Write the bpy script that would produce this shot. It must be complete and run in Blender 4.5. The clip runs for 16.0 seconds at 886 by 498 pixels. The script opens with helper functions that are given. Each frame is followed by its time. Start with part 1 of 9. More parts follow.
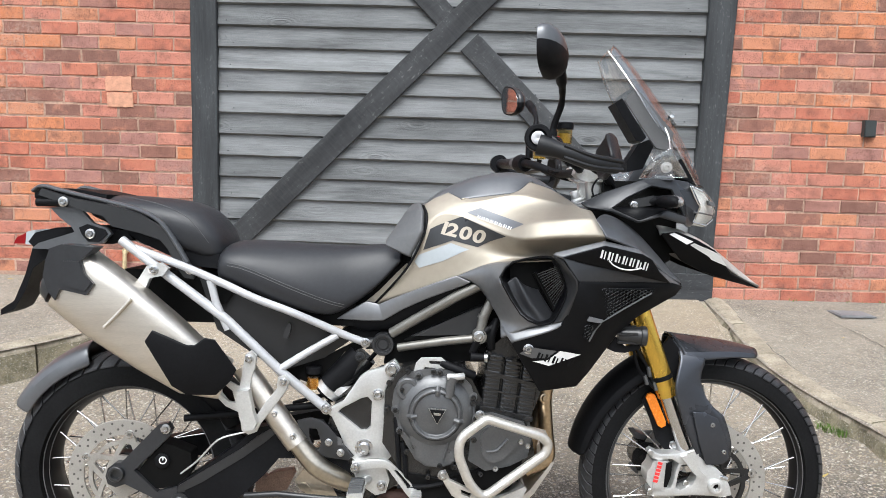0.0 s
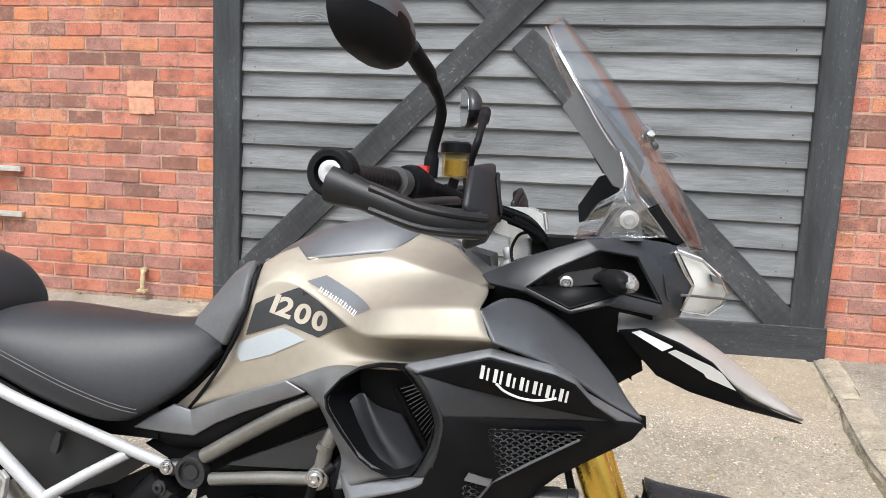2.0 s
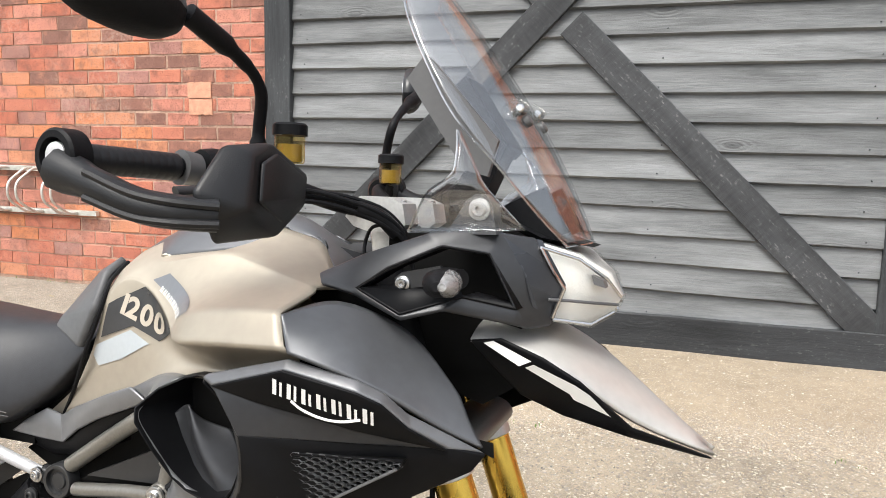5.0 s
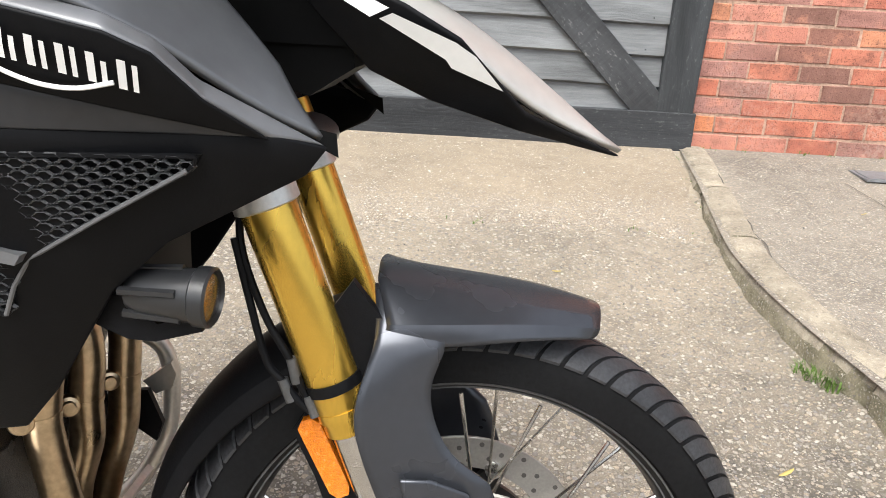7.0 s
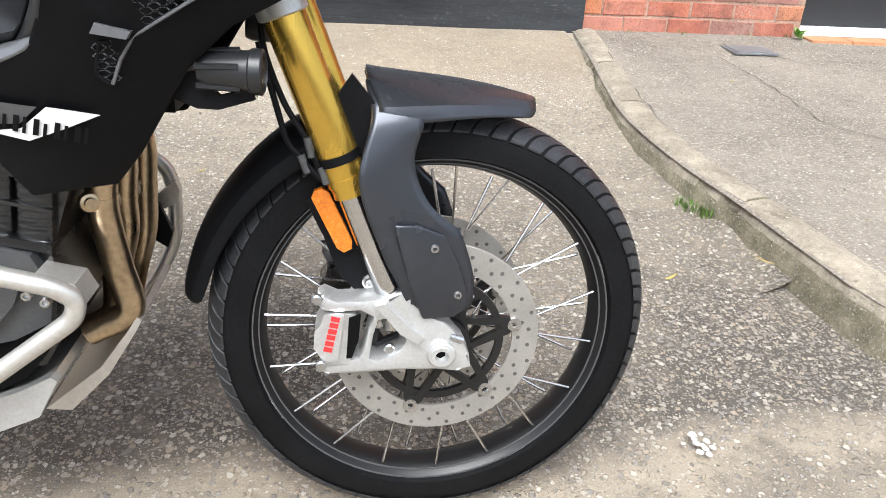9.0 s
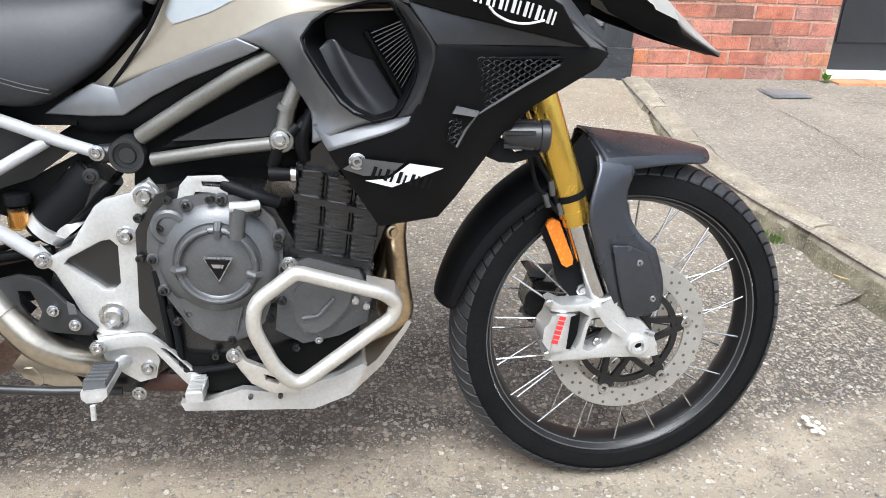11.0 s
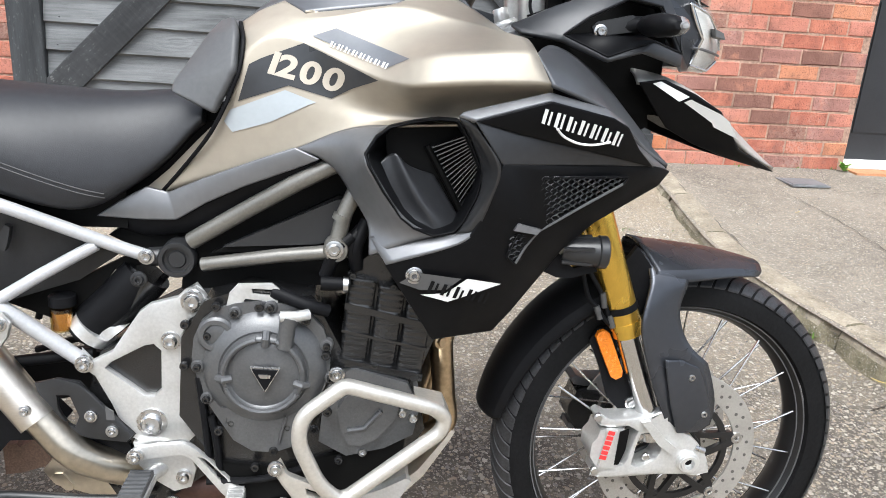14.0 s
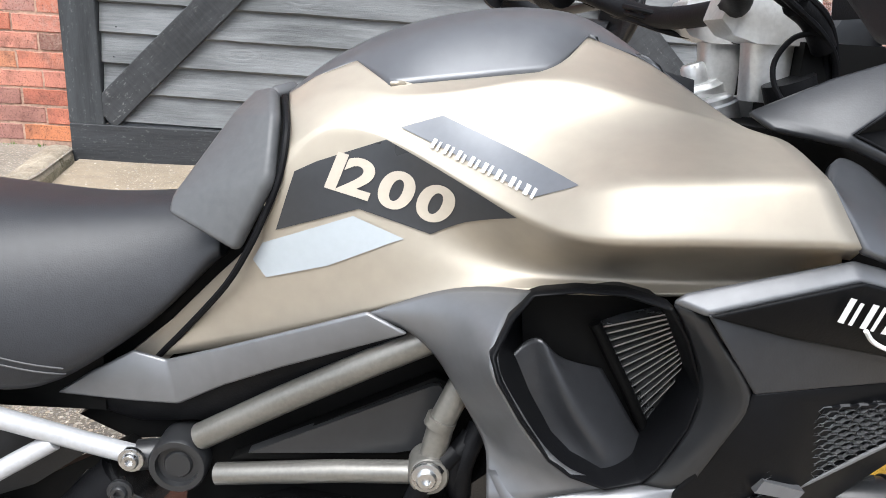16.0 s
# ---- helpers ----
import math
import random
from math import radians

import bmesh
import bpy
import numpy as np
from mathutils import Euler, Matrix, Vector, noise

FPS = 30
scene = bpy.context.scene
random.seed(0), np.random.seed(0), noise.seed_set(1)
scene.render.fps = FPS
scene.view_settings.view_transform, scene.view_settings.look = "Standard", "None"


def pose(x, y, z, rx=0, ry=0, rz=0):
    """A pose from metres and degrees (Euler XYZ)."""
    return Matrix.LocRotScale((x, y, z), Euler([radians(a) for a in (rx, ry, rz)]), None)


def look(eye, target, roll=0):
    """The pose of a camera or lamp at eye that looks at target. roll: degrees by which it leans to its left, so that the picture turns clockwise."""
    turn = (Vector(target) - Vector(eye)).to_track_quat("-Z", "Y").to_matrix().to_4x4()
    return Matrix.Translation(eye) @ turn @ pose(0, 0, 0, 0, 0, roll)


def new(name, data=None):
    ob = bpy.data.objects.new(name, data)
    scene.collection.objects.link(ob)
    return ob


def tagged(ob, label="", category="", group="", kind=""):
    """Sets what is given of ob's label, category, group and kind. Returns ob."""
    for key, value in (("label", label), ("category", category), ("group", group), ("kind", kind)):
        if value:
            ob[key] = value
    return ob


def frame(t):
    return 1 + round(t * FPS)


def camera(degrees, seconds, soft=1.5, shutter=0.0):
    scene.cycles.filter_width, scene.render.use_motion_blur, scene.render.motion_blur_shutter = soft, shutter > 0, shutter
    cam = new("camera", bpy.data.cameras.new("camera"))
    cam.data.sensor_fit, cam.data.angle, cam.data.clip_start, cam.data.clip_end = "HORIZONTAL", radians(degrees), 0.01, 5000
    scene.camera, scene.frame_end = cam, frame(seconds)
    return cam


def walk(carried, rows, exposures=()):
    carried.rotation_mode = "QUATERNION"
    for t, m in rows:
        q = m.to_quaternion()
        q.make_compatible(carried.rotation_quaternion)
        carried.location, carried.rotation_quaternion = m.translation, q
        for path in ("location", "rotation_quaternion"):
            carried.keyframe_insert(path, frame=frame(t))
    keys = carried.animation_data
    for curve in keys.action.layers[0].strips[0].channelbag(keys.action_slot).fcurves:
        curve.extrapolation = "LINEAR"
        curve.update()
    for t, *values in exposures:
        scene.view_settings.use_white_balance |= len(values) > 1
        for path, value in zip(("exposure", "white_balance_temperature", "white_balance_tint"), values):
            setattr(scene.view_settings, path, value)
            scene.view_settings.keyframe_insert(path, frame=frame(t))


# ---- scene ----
cam = camera(59.6, 16.0, soft=0.9)
PATH = [
    (0, (0.047, -0.003, 1.251), (0.055, 1.98, 0.989), 1.5),
    (0.5, (0.172, 0.213, 1.259), (0.1, 2.195, 0.997), 1.9),
    (1, (0.335, 0.404, 1.283), (0.18, 2.381, 1.019), 2.3),
    (1.5, (0.448, 0.589, 1.288), (0.208, 2.557, 1.025), 2.3),
    (2, (0.555, 0.799, 1.308), (0.212, 2.753, 1.054), 2.2),
    (2.5, (0.665, 0.91, 1.322), (0.194, 2.838, 1.081), 1.6),
    (3, (0.861, 0.957, 1.341), (0.249, 2.848, 1.119), 1.3),
    (3.2, (0.928, 0.96, 1.344), (0.262, 2.833, 1.128), 1.1),
    (5.3, (0.904, 1.105, 1.281), (0.268, 2.978, 0.987), 1.0),
    (5.5, (0.863, 1.146, 1.27), (0.282, 3.031, 0.945), 0.8),
    (6, (0.785, 1.238, 1.211), (0.372, 3.147, 0.78), 1.0),
    (6.5, (0.763, 1.263, 1.153), (0.534, 3.170, 0.597), 1.5),
    (7, (0.779, 1.331, 1.057), (0.736, 3.209, 0.371), 3.1),
    (7.5, (0.808, 1.273, 0.998), (0.881, 3.110, 0.211), 3.3),
    (8, (0.805, 1.161, 0.985), (0.954, 2.960, 0.125), 4.1),
    (8.2, (0.797, 1.111, 0.985), (0.966, 2.899, 0.104), 4.1),
    (10.3, (0.38, 0.944, 1.057), (0.659, 2.735, 0.211), 2.4),
    (10.5, (0.346, 0.885, 1.066), (0.617, 2.685, 0.236), 2.4),
    (11, (0.263, 0.746, 1.101), (0.5, 2.568, 0.311), 2.4),
    (11.5, (0.166, 0.651, 1.098), (0.377, 2.492, 0.348), 2.5),
    (12, (0.075, 0.545, 1.101), (0.28, 2.403, 0.389), 2.5),
    (12.5, (0.039, 0.526, 1.104), (0.256, 2.393, 0.423), 2.6),
    (13, (0.042, 0.55, 1.109), (0.274, 2.424, 0.451), 2.9),
    (13.5, (0.095, 0.663, 1.121), (0.33, 2.544, 0.483), 3.3),
    (14, (0.184, 0.806, 1.158), (0.413, 2.69, 0.526), 3.7),
    (14.5, (0.214, 0.926, 1.185), (0.431, 2.814, 0.561), 3.8),
    (15, (0.174, 1.119, 1.201), (0.373, 3.013, 0.593), 3.8),
    (15.5, (0.132, 1.269, 1.206), (0.293, 3.164, 0.586), 3.8),
    (16, (0.138, 1.34, 1.205), (0.193, 3.23, 0.552), 3.7),
]
walk(cam, [(t, look(eye, target, roll)) for t, eye, target, roll in PATH], exposures=[(0.0, 1.12, 6050, 8), (3.0, 1.28, 6350, 9), (5.5, 1.34, 6480, 9), (7.5, 1.36, 6250, 9), (10.5, 1.36, 5880, 8), (13.0, 1.28, 6000, 8), (16.0, 1.36, 6050, 9)])

# ---------------------------------------------------------------- light
world = bpy.data.worlds.new("overcast_sky")
scene.world = world
world.use_nodes = True
_wn = world.node_tree.nodes
_sky = _wn.new("ShaderNodeTexSky")
_sky.sky_type = "NISHITA"
_sky.sun_disc = False
_sky.sun_elevation = radians(60)
_sky.sun_rotation = radians(194)
_sky.air_density, _sky.dust_density, _sky.ozone_density = 1.2, 4.0, 1.0
_soft = _wn.new("ShaderNodeHueSaturation")
_soft.inputs["Saturation"].default_value = 0.35
world.node_tree.links.new(_sky.outputs["Color"], _soft.inputs["Color"])
world.node_tree.links.new(_soft.outputs["Color"], _wn["Background"].inputs["Color"])
_wn["Background"].inputs["Strength"].default_value = 0.115

sun_data = bpy.data.lights.new("sun", "SUN")
sun_data.energy, sun_data.angle, sun_data.color = 1.7, radians(40), (1.0, 0.96, 0.9)
sun = new("sun", sun_data)
sun.matrix_world = look((-1.3, -3.05, 9.0), (0, 2.0, 0))

# ---------------------------------------------------------------- materials
def mat(name, base, rough=0.5, metal=0.0, var=0.12, scale=12.0, bump=0.0, bump_scale=60.0,
        stretch=(1, 1, 1), second=None, rough_var=0.08, coat=0.0, spec=0.5):
    """A surface with variation of tone at two scales, uneven gloss and fine relief."""
    m = bpy.data.materials.new(name)
    m.use_nodes = True
    nt = m.node_tree
    b = nt.nodes["Principled BSDF"]
    tc = nt.nodes.new("ShaderNodeTexCoord")
    mp = nt.nodes.new("ShaderNodeMapping")
    mp.inputs["Scale"].default_value = stretch
    nt.links.new(tc.outputs["Object"], mp.inputs["Vector"])
    n1 = nt.nodes.new("ShaderNodeTexNoise")
    n1.inputs["Scale"].default_value, n1.inputs["Detail"].default_value = scale, 4
    n2 = nt.nodes.new("ShaderNodeTexNoise")
    n2.inputs["Scale"].default_value, n2.inputs["Detail"].default_value = scale * 11, 3
    for n in (n1, n2):
        nt.links.new(mp.outputs["Vector"], n.inputs["Vector"])
    add = nt.nodes.new("ShaderNodeMath")
    add.operation = "ADD"
    nt.links.new(n1.outputs["Fac"], add.inputs[0])
    nt.links.new(n2.outputs["Fac"], add.inputs[1])
    rg = nt.nodes.new("ShaderNodeMapRange")
    rg.inputs["From Min"].default_value, rg.inputs["From Max"].default_value = 0.7, 1.3
    nt.links.new(add.outputs[0], rg.inputs["Value"])
    mix = nt.nodes.new("ShaderNodeMix")
    mix.data_type = "RGBA"
    lo = tuple(c * (1 - var) for c in base)
    hi = second or tuple(min(1, c * (1 + var)) for c in base)
    mix.inputs["A"].default_value, mix.inputs["B"].default_value = (*lo, 1), (*hi, 1)
    nt.links.new(rg.outputs[0], mix.inputs["Factor"])
    nt.links.new(mix.outputs["Result"], b.inputs["Base Color"])
    rr = nt.nodes.new("ShaderNodeMapRange")
    rr.inputs["To Min"].default_value = max(0.02, rough - rough_var)
    rr.inputs["To Max"].default_value = min(1, rough + rough_var)
    nt.links.new(n1.outputs["Fac"], rr.inputs["Value"])
    nt.links.new(rr.outputs[0], b.inputs["Roughness"])
    b.inputs["Metallic"].default_value = metal
    b.inputs["Coat Weight"].default_value = coat
    b.inputs["Coat Roughness"].default_value = 0.12
    b.inputs["Specular IOR Level"].default_value = spec
    if bump:
        n3 = nt.nodes.new("ShaderNodeTexNoise")
        n3.inputs["Scale"].default_value, n3.inputs["Detail"].default_value = bump_scale, 5
        nt.links.new(mp.outputs["Vector"], n3.inputs["Vector"])
        bp = nt.nodes.new("ShaderNodeBump")
        bp.inputs["Strength"].default_value, bp.inputs["Distance"].default_value = bump, 0.004
        nt.links.new(n3.outputs["Fac"], bp.inputs["Height"])
        nt.links.new(bp.outputs["Normal"], b.inputs["Normal"])
    return m


def noise_node(nt, vec, scale, detail=4, rough=0.5):
    n = nt.nodes.new("ShaderNodeTexNoise")
    n.inputs["Scale"].default_value, n.inputs["Detail"].default_value, n.inputs["Roughness"].default_value = scale, detail, rough
    nt.links.new(vec, n.inputs["Vector"])
    return n.outputs["Fac"]


def map_node(nt, src, f0, f1, t0=0.0, t1=1.0):
    n = nt.nodes.new("ShaderNodeMapRange")
    n.inputs["From Min"].default_value, n.inputs["From Max"].default_value = f0, f1
    n.inputs["To Min"].default_value, n.inputs["To Max"].default_value = t0, t1
    nt.links.new(src, n.inputs["Value"])
    return n.outputs[0]


def math_node(nt, op, *args):
    n = nt.nodes.new("ShaderNodeMath")
    n.operation = op
    for k, v in enumerate(args):
        if isinstance(v, (int, float)):
            n.inputs[k].default_value = v
        else:
            nt.links.new(v, n.inputs[k])
    return n.outputs[0]


def mix_node(nt, fac, a, b, blend="MIX"):
    n = nt.nodes.new("ShaderNodeMix")
    n.data_type, n.blend_type = "RGBA", blend
    for key, v in (("Factor", fac), ("A", a), ("B", b)):
        if isinstance(v, (int, float)):
            n.inputs[key].default_value = v
        elif isinstance(v, tuple):
            n.inputs[key].default_value = (*v, 1)
        else:
            nt.links.new(v, n.inputs[key])
    return n.outputs["Result"]


def ramp_node(nt, src, stops, step=True):
    n = nt.nodes.new("ShaderNodeValToRGB")
    n.color_ramp.interpolation = "CONSTANT" if step else "LINEAR"
    el = n.color_ramp.elements
    for k, (pos, col) in enumerate(stops):
        e = el[k] if k < 2 else el.new(pos)
        e.position, e.color = pos, (*col, 1)
    nt.links.new(src, n.inputs["Fac"])
    return n.outputs["Color"]


def bump_node(nt, height, strength, distance):
    n = nt.nodes.new("ShaderNodeBump")
    n.inputs["Strength"].default_value, n.inputs["Distance"].default_value = strength, distance
    nt.links.new(height, n.inputs["Height"])
    return n.outputs["Normal"]


def fresh(name, rough):
    m = bpy.data.materials.new(name)
    m.use_nodes = True
    b = m.node_tree.nodes["Principled BSDF"]
    b.inputs["Roughness"].default_value = rough
    return m, m.node_tree, b, m.node_tree.nodes.new("ShaderNodeNewGeometry").outputs["Position"]


def brick_mat(name, island):
    """Wire-cut bricks burnt to mixed tones, pitted, with soot, lime bloom and dirt."""
    m, nt, b, pos = fresh(name, 0.88)
    b.inputs["Specular IOR Level"].default_value = 0.25
    if island:
        src = nt.nodes.new("ShaderNodeNewGeometry").outputs["Random Per Island"]
    else:
        src = nt.nodes.new("ShaderNodeObjectInfo").outputs["Random"]
    tones = [(0.47, 0.165, 0.108), (0.50, 0.205, 0.150), (0.42, 0.145, 0.098), (0.27, 0.130, 0.098), (0.56, 0.215, 0.105),
             (0.37, 0.185, 0.155), (0.49, 0.180, 0.118), (0.23, 0.118, 0.092), (0.52, 0.225, 0.165), (0.45, 0.150, 0.095), (0.33, 0.165, 0.135), (0.54, 0.235, 0.135)]
    col = ramp_node(nt, src, [(k / len(tones), c) for k, c in enumerate(tones)])
    # burnt clouds inside each brick
    cloud = noise_node(nt, pos, 11, 6, 0.65)
    col = mix_node(nt, map_node(nt, cloud, 0.50, 0.70, 0, 0.75), col, (0.175, 0.085, 0.066))
    col = mix_node(nt, map_node(nt, cloud, 0.46, 0.28, 0, 0.55), col, (0.64, 0.275, 0.175))
    # pale bloom in patches, and grime
    bloom = math_node(nt, "MULTIPLY", map_node(nt, noise_node(nt, pos, 2.3, 5, 0.6), 0.52, 0.70), map_node(nt, noise_node(nt, pos, 60, 4, 0.7), 0.42, 0.64))
    col = mix_node(nt, math_node(nt, "MULTIPLY", bloom, 0.42), col, (0.55, 0.43, 0.36))
    pit = noise_node(nt, pos, 150, 4, 0.7)
    col = mix_node(nt, map_node(nt, pit, 0.55, 0.64, 0, 0.75), col, (0.10, 0.050, 0.040))
    col = mix_node(nt, map_node(nt, pit, 0.40, 0.30, 0, 0.4), col, (0.62, 0.36, 0.27))
    nt.links.new(col, b.inputs["Base Color"])
    h = math_node(nt, "ADD", math_node(nt, "MULTIPLY", cloud, 0.8), map_node(nt, pit, 0.72, 0.45))
    nt.links.new(bump_node(nt, h, 0.6, 0.004), b.inputs["Normal"])
    return m


def ground_mat(name, tones, dark, pale, coarse=70, fine=190, amount=(0.5, 0.6), relief=0.8, blotch=1.6, zones=(), rough=0.92, flat=True):
    """Stones of two sizes set in a ground of tar, sand and dust. zones: (y, pale share, stone share) across the drive."""
    m, nt, b, pos = fresh(name, rough)
    big = noise_node(nt, pos, blotch, 7, 0.62)
    mid = noise_node(nt, pos, blotch * 9, 5, 0.6)
    speck = noise_node(nt, pos, fine * 2.2, 3, 0.6)
    share = math_node(nt, "MULTIPLY_ADD", mid, 0.5, math_node(nt, "MULTIPLY", big, 0.9))
    stone = 1.0
    if zones:
        xyz = nt.nodes.new("ShaderNodeSeparateXYZ")
        nt.links.new(pos, xyz.inputs[0])
        yy = math_node(nt, "MULTIPLY_ADD", xyz.outputs["X"], -0.05, xyz.outputs["Y"])
        yy = math_node(nt, "ADD", yy, map_node(nt, big, 0.3, 0.7, -0.09, 0.09))
        yy = math_node(nt, "ADD", yy, map_node(nt, mid, 0.3, 0.7, -0.05, 0.05))
        lo, hi = zones[0][0], zones[-1][0]
        zr = ramp_node(nt, map_node(nt, yy, lo, hi), [((y - lo) / (hi - lo), (a, s, 0)) for y, a, s in zones], False)
        sep = nt.nodes.new("ShaderNodeSeparateColor")
        nt.links.new(zr, sep.inputs["Color"])
        share = math_node(nt, "ADD", share, math_node(nt, "SUBTRACT", sep.outputs["Red"], 0.5))
        stone = sep.outputs["Green"]
    col = mix_node(nt, map_node(nt, share, 0.46, 0.92), dark, pale)
    # each stone has a tone and a size of its own, and a bent outline
    wav = nt.nodes.new("ShaderNodeTexNoise")
    wav.inputs["Scale"].default_value, wav.inputs["Detail"].default_value = coarse * 1.5, 2
    nt.links.new(pos, wav.inputs["Vector"])
    bend = nt.nodes.new("ShaderNodeVectorMath")
    bend.operation = "MULTIPLY_ADD"
    bend.inputs[1].default_value = (0.8 / coarse,) * 3
    nt.links.new(wav.outputs["Color"], bend.inputs[0])
    nt.links.new(pos, bend.inputs[2])
    height = math_node(nt, "MULTIPLY", speck, 0.45)
    for scale, part_of, lift in ((fine, amount[1], 0.35), (coarse, amount[0], 1.0)):
        vo = nt.nodes.new("ShaderNodeTexVoronoi")
        vo.voronoi_dimensions = "2D" if flat else "3D"
        vo.inputs["Scale"].default_value = scale
        nt.links.new(bend.outputs[0], vo.inputs["Vector"])
        sp = nt.nodes.new("ShaderNodeSeparateColor")
        nt.links.new(vo.outputs["Color"], sp.inputs["Color"])
        size = map_node(nt, sp.outputs["Green"], 0, 1, 0.26, 0.58)
        mask = map_node(nt, math_node(nt, "SUBTRACT", size, vo.outputs["Distance"]), 0.0, 0.10)
        on = math_node(nt, "LESS_THAN", sp.outputs["Red"], math_node(nt, "MULTIPLY", stone, part_of))
        mask = math_node(nt, "MULTIPLY", mask, on)
        tone = ramp_node(nt, sp.outputs["Blue"], [(k / len(tones), c) for k, c in enumerate(tones)])
        col = mix_node(nt, math_node(nt, "MULTIPLY", mask, 0.9), col, tone)
        height = math_node(nt, "MULTIPLY_ADD", mask, lift, height)
    col = mix_node(nt, 0.65, col, speck, "OVERLAY")
    nt.links.new(col, b.inputs["Base Color"])
    nt.links.new(bump_node(nt, height, relief, 0.007), b.inputs["Normal"])
    return m


def timber_mat(name, base, turn=0.0, knots=True, flecks=0.0, gloss=0.5, sawn=False):
    """Stained softwood: fine long grain, knots with rings, chips and a tone of its own for each piece. turn: degrees of the grain from level."""
    m, nt, b, pos = fresh(name, gloss)
    b.inputs["Specular IOR Level"].default_value = 0.22
    rnd = nt.nodes.new("ShaderNodeObjectInfo").outputs["Random"]
    rot = nt.nodes.new("ShaderNodeMapping")
    rot.vector_type = "TEXTURE"
    rot.inputs["Rotation"].default_value = (0, -radians(turn), 0)
    nt.links.new(pos, rot.inputs["Vector"])
    off = nt.nodes.new("ShaderNodeCombineXYZ")
    nt.links.new(math_node(nt, "MULTIPLY", rnd, 37.0), off.inputs[0])
    add = nt.nodes.new("ShaderNodeVectorMath")
    nt.links.new(rot.outputs[0], add.inputs[0])
    nt.links.new(off.outputs[0], add.inputs[1])

    def stretched(sx, sz):
        mp = nt.nodes.new("ShaderNodeMapping")
        mp.inputs["Scale"].default_value = (sx, 1.0, sz)
        nt.links.new(add.outputs[0], mp.inputs["Vector"])
        return mp.outputs[0]

    soft = noise_node(nt, stretched(0.8, 4.5), 1.5, 7, 0.62)
    wave = nt.nodes.new("ShaderNodeTexNoise")
    wave.inputs["Scale"].default_value, wave.inputs["Detail"].default_value = 3.2, 2
    nt.links.new(add.outputs[0], wave.inputs["Vector"])
    bent = nt.nodes.new("ShaderNodeVectorMath")
    bent.operation = "MULTIPLY_ADD"
    bent.inputs[1].default_value = (0.05, 0.0, 0.035)
    nt.links.new(wave.outputs["Color"], bent.inputs[0])
    nt.links.new(add.outputs[0], bent.inputs[2])
    add = bent
    grain = noise_node(nt, stretched(20.0, 2.2) if sawn else stretched(1.0, 22.0), 4.5, 5, 0.65)
    fine = noise_node(nt, stretched(2.0, 40.0), 9.0, 3, 0.6)
    fac = math_node(nt, "ADD", map_node(nt, soft, 0.3, 0.7, 0.52, 1.42), map_node(nt, grain, 0.3, 0.7, -0.15, 0.15))
    fac = math_node(nt, "ADD", fac, map_node(nt, fine, 0.3, 0.7, -0.05, 0.05))
    height = math_node(nt, "MULTIPLY_ADD", grain, 0.8, math_node(nt, "MULTIPLY", fine, 0.5))
    if knots:
        kn = nt.nodes.new("ShaderNodeTexVoronoi")
        kn.inputs["Scale"].default_value = 1.0
        nt.links.new(stretched(1.5, 4.2), kn.inputs["Vector"])
        d = math_node(nt, "MULTIPLY_ADD", grain, 0.05, kn.outputs["Distance"])
        fac = math_node(nt, "MULTIPLY", fac, map_node(nt, d, 0.04, 0.11, 0.45, 1.0))
        ring = math_node(nt, "SINE", math_node(nt, "MULTIPLY_ADD", d, 110.0, math_node(nt, "MULTIPLY", soft, 16.0)))
        near = map_node(nt, d, 0.10, 0.26, 1.0, 0.0)
        fac = math_node(nt, "MULTIPLY_ADD", math_node(nt, "MULTIPLY", ring, near), 0.07, fac)
        height = math_node(nt, "MULTIPLY_ADD", math_node(nt, "MULTIPLY", ring, near), 0.4, height)
    fac = math_node(nt, "MULTIPLY", fac, map_node(nt, rnd, 0, 1, 0.74, 1.20))
    sc = nt.nodes.new("ShaderNodeVectorMath")
    sc.operation = "SCALE"
    sc.inputs[0].default_value = base
    nt.links.new(fac, sc.inputs["Scale"])
    col = sc.outputs[0]
    if flecks:
        chip = math_node(nt, "MULTIPLY", map_node(nt, noise_node(nt, stretched(3.0, 7.0), 11, 5, 0.75), 0.585, 0.64), map_node(nt, soft, 0.42, 0.60))
        col = mix_node(nt, math_node(nt, "MULTIPLY", chip, flecks), col, (0.19, 0.19, 0.185))
    nt.links.new(col, b.inputs["Base Color"])
    nt.links.new(map_node(nt, soft, 0.3, 0.7, gloss - 0.1, gloss + 0.12), b.inputs["Roughness"])
    nt.links.new(bump_node(nt, height, 0.5, 0.004), b.inputs["Normal"])
    return m


M_BRICK = brick_mat("red_brick", False)
M_BRICK_REST = brick_mat("red_brick_rest", True)
M_MORTAR = mat("lime_mortar", (0.36, 0.235, 0.175), 0.95, var=0.4, scale=7, bump=0.6, bump_scale=200)
M_PATCH = mat("pale_render_stain", (0.53, 0.275, 0.18), 0.9, var=0.25, scale=30, bump=0.4, bump_scale=150)
M_BOARD = timber_mat("weathered_black_board", (0.156, 0.162, 0.166), gloss=0.48, flecks=0.35)
M_POST = timber_mat("black_stained_timber", (0.042, 0.045, 0.048), 90, False, 0.35, 0.5)
M_RAIL = timber_mat("black_stained_rail", (0.036, 0.038, 0.041), 0, True, 0.35, 0.5)
M_BRACE = timber_mat("black_stained_brace", (0.047, 0.049, 0.052), 45, False, 0.8, 0.5, True)
M_BRACE_DOWN = timber_mat("black_stained_cross_brace", (0.047, 0.049, 0.052), -45, False, 0.8, 0.5, True)
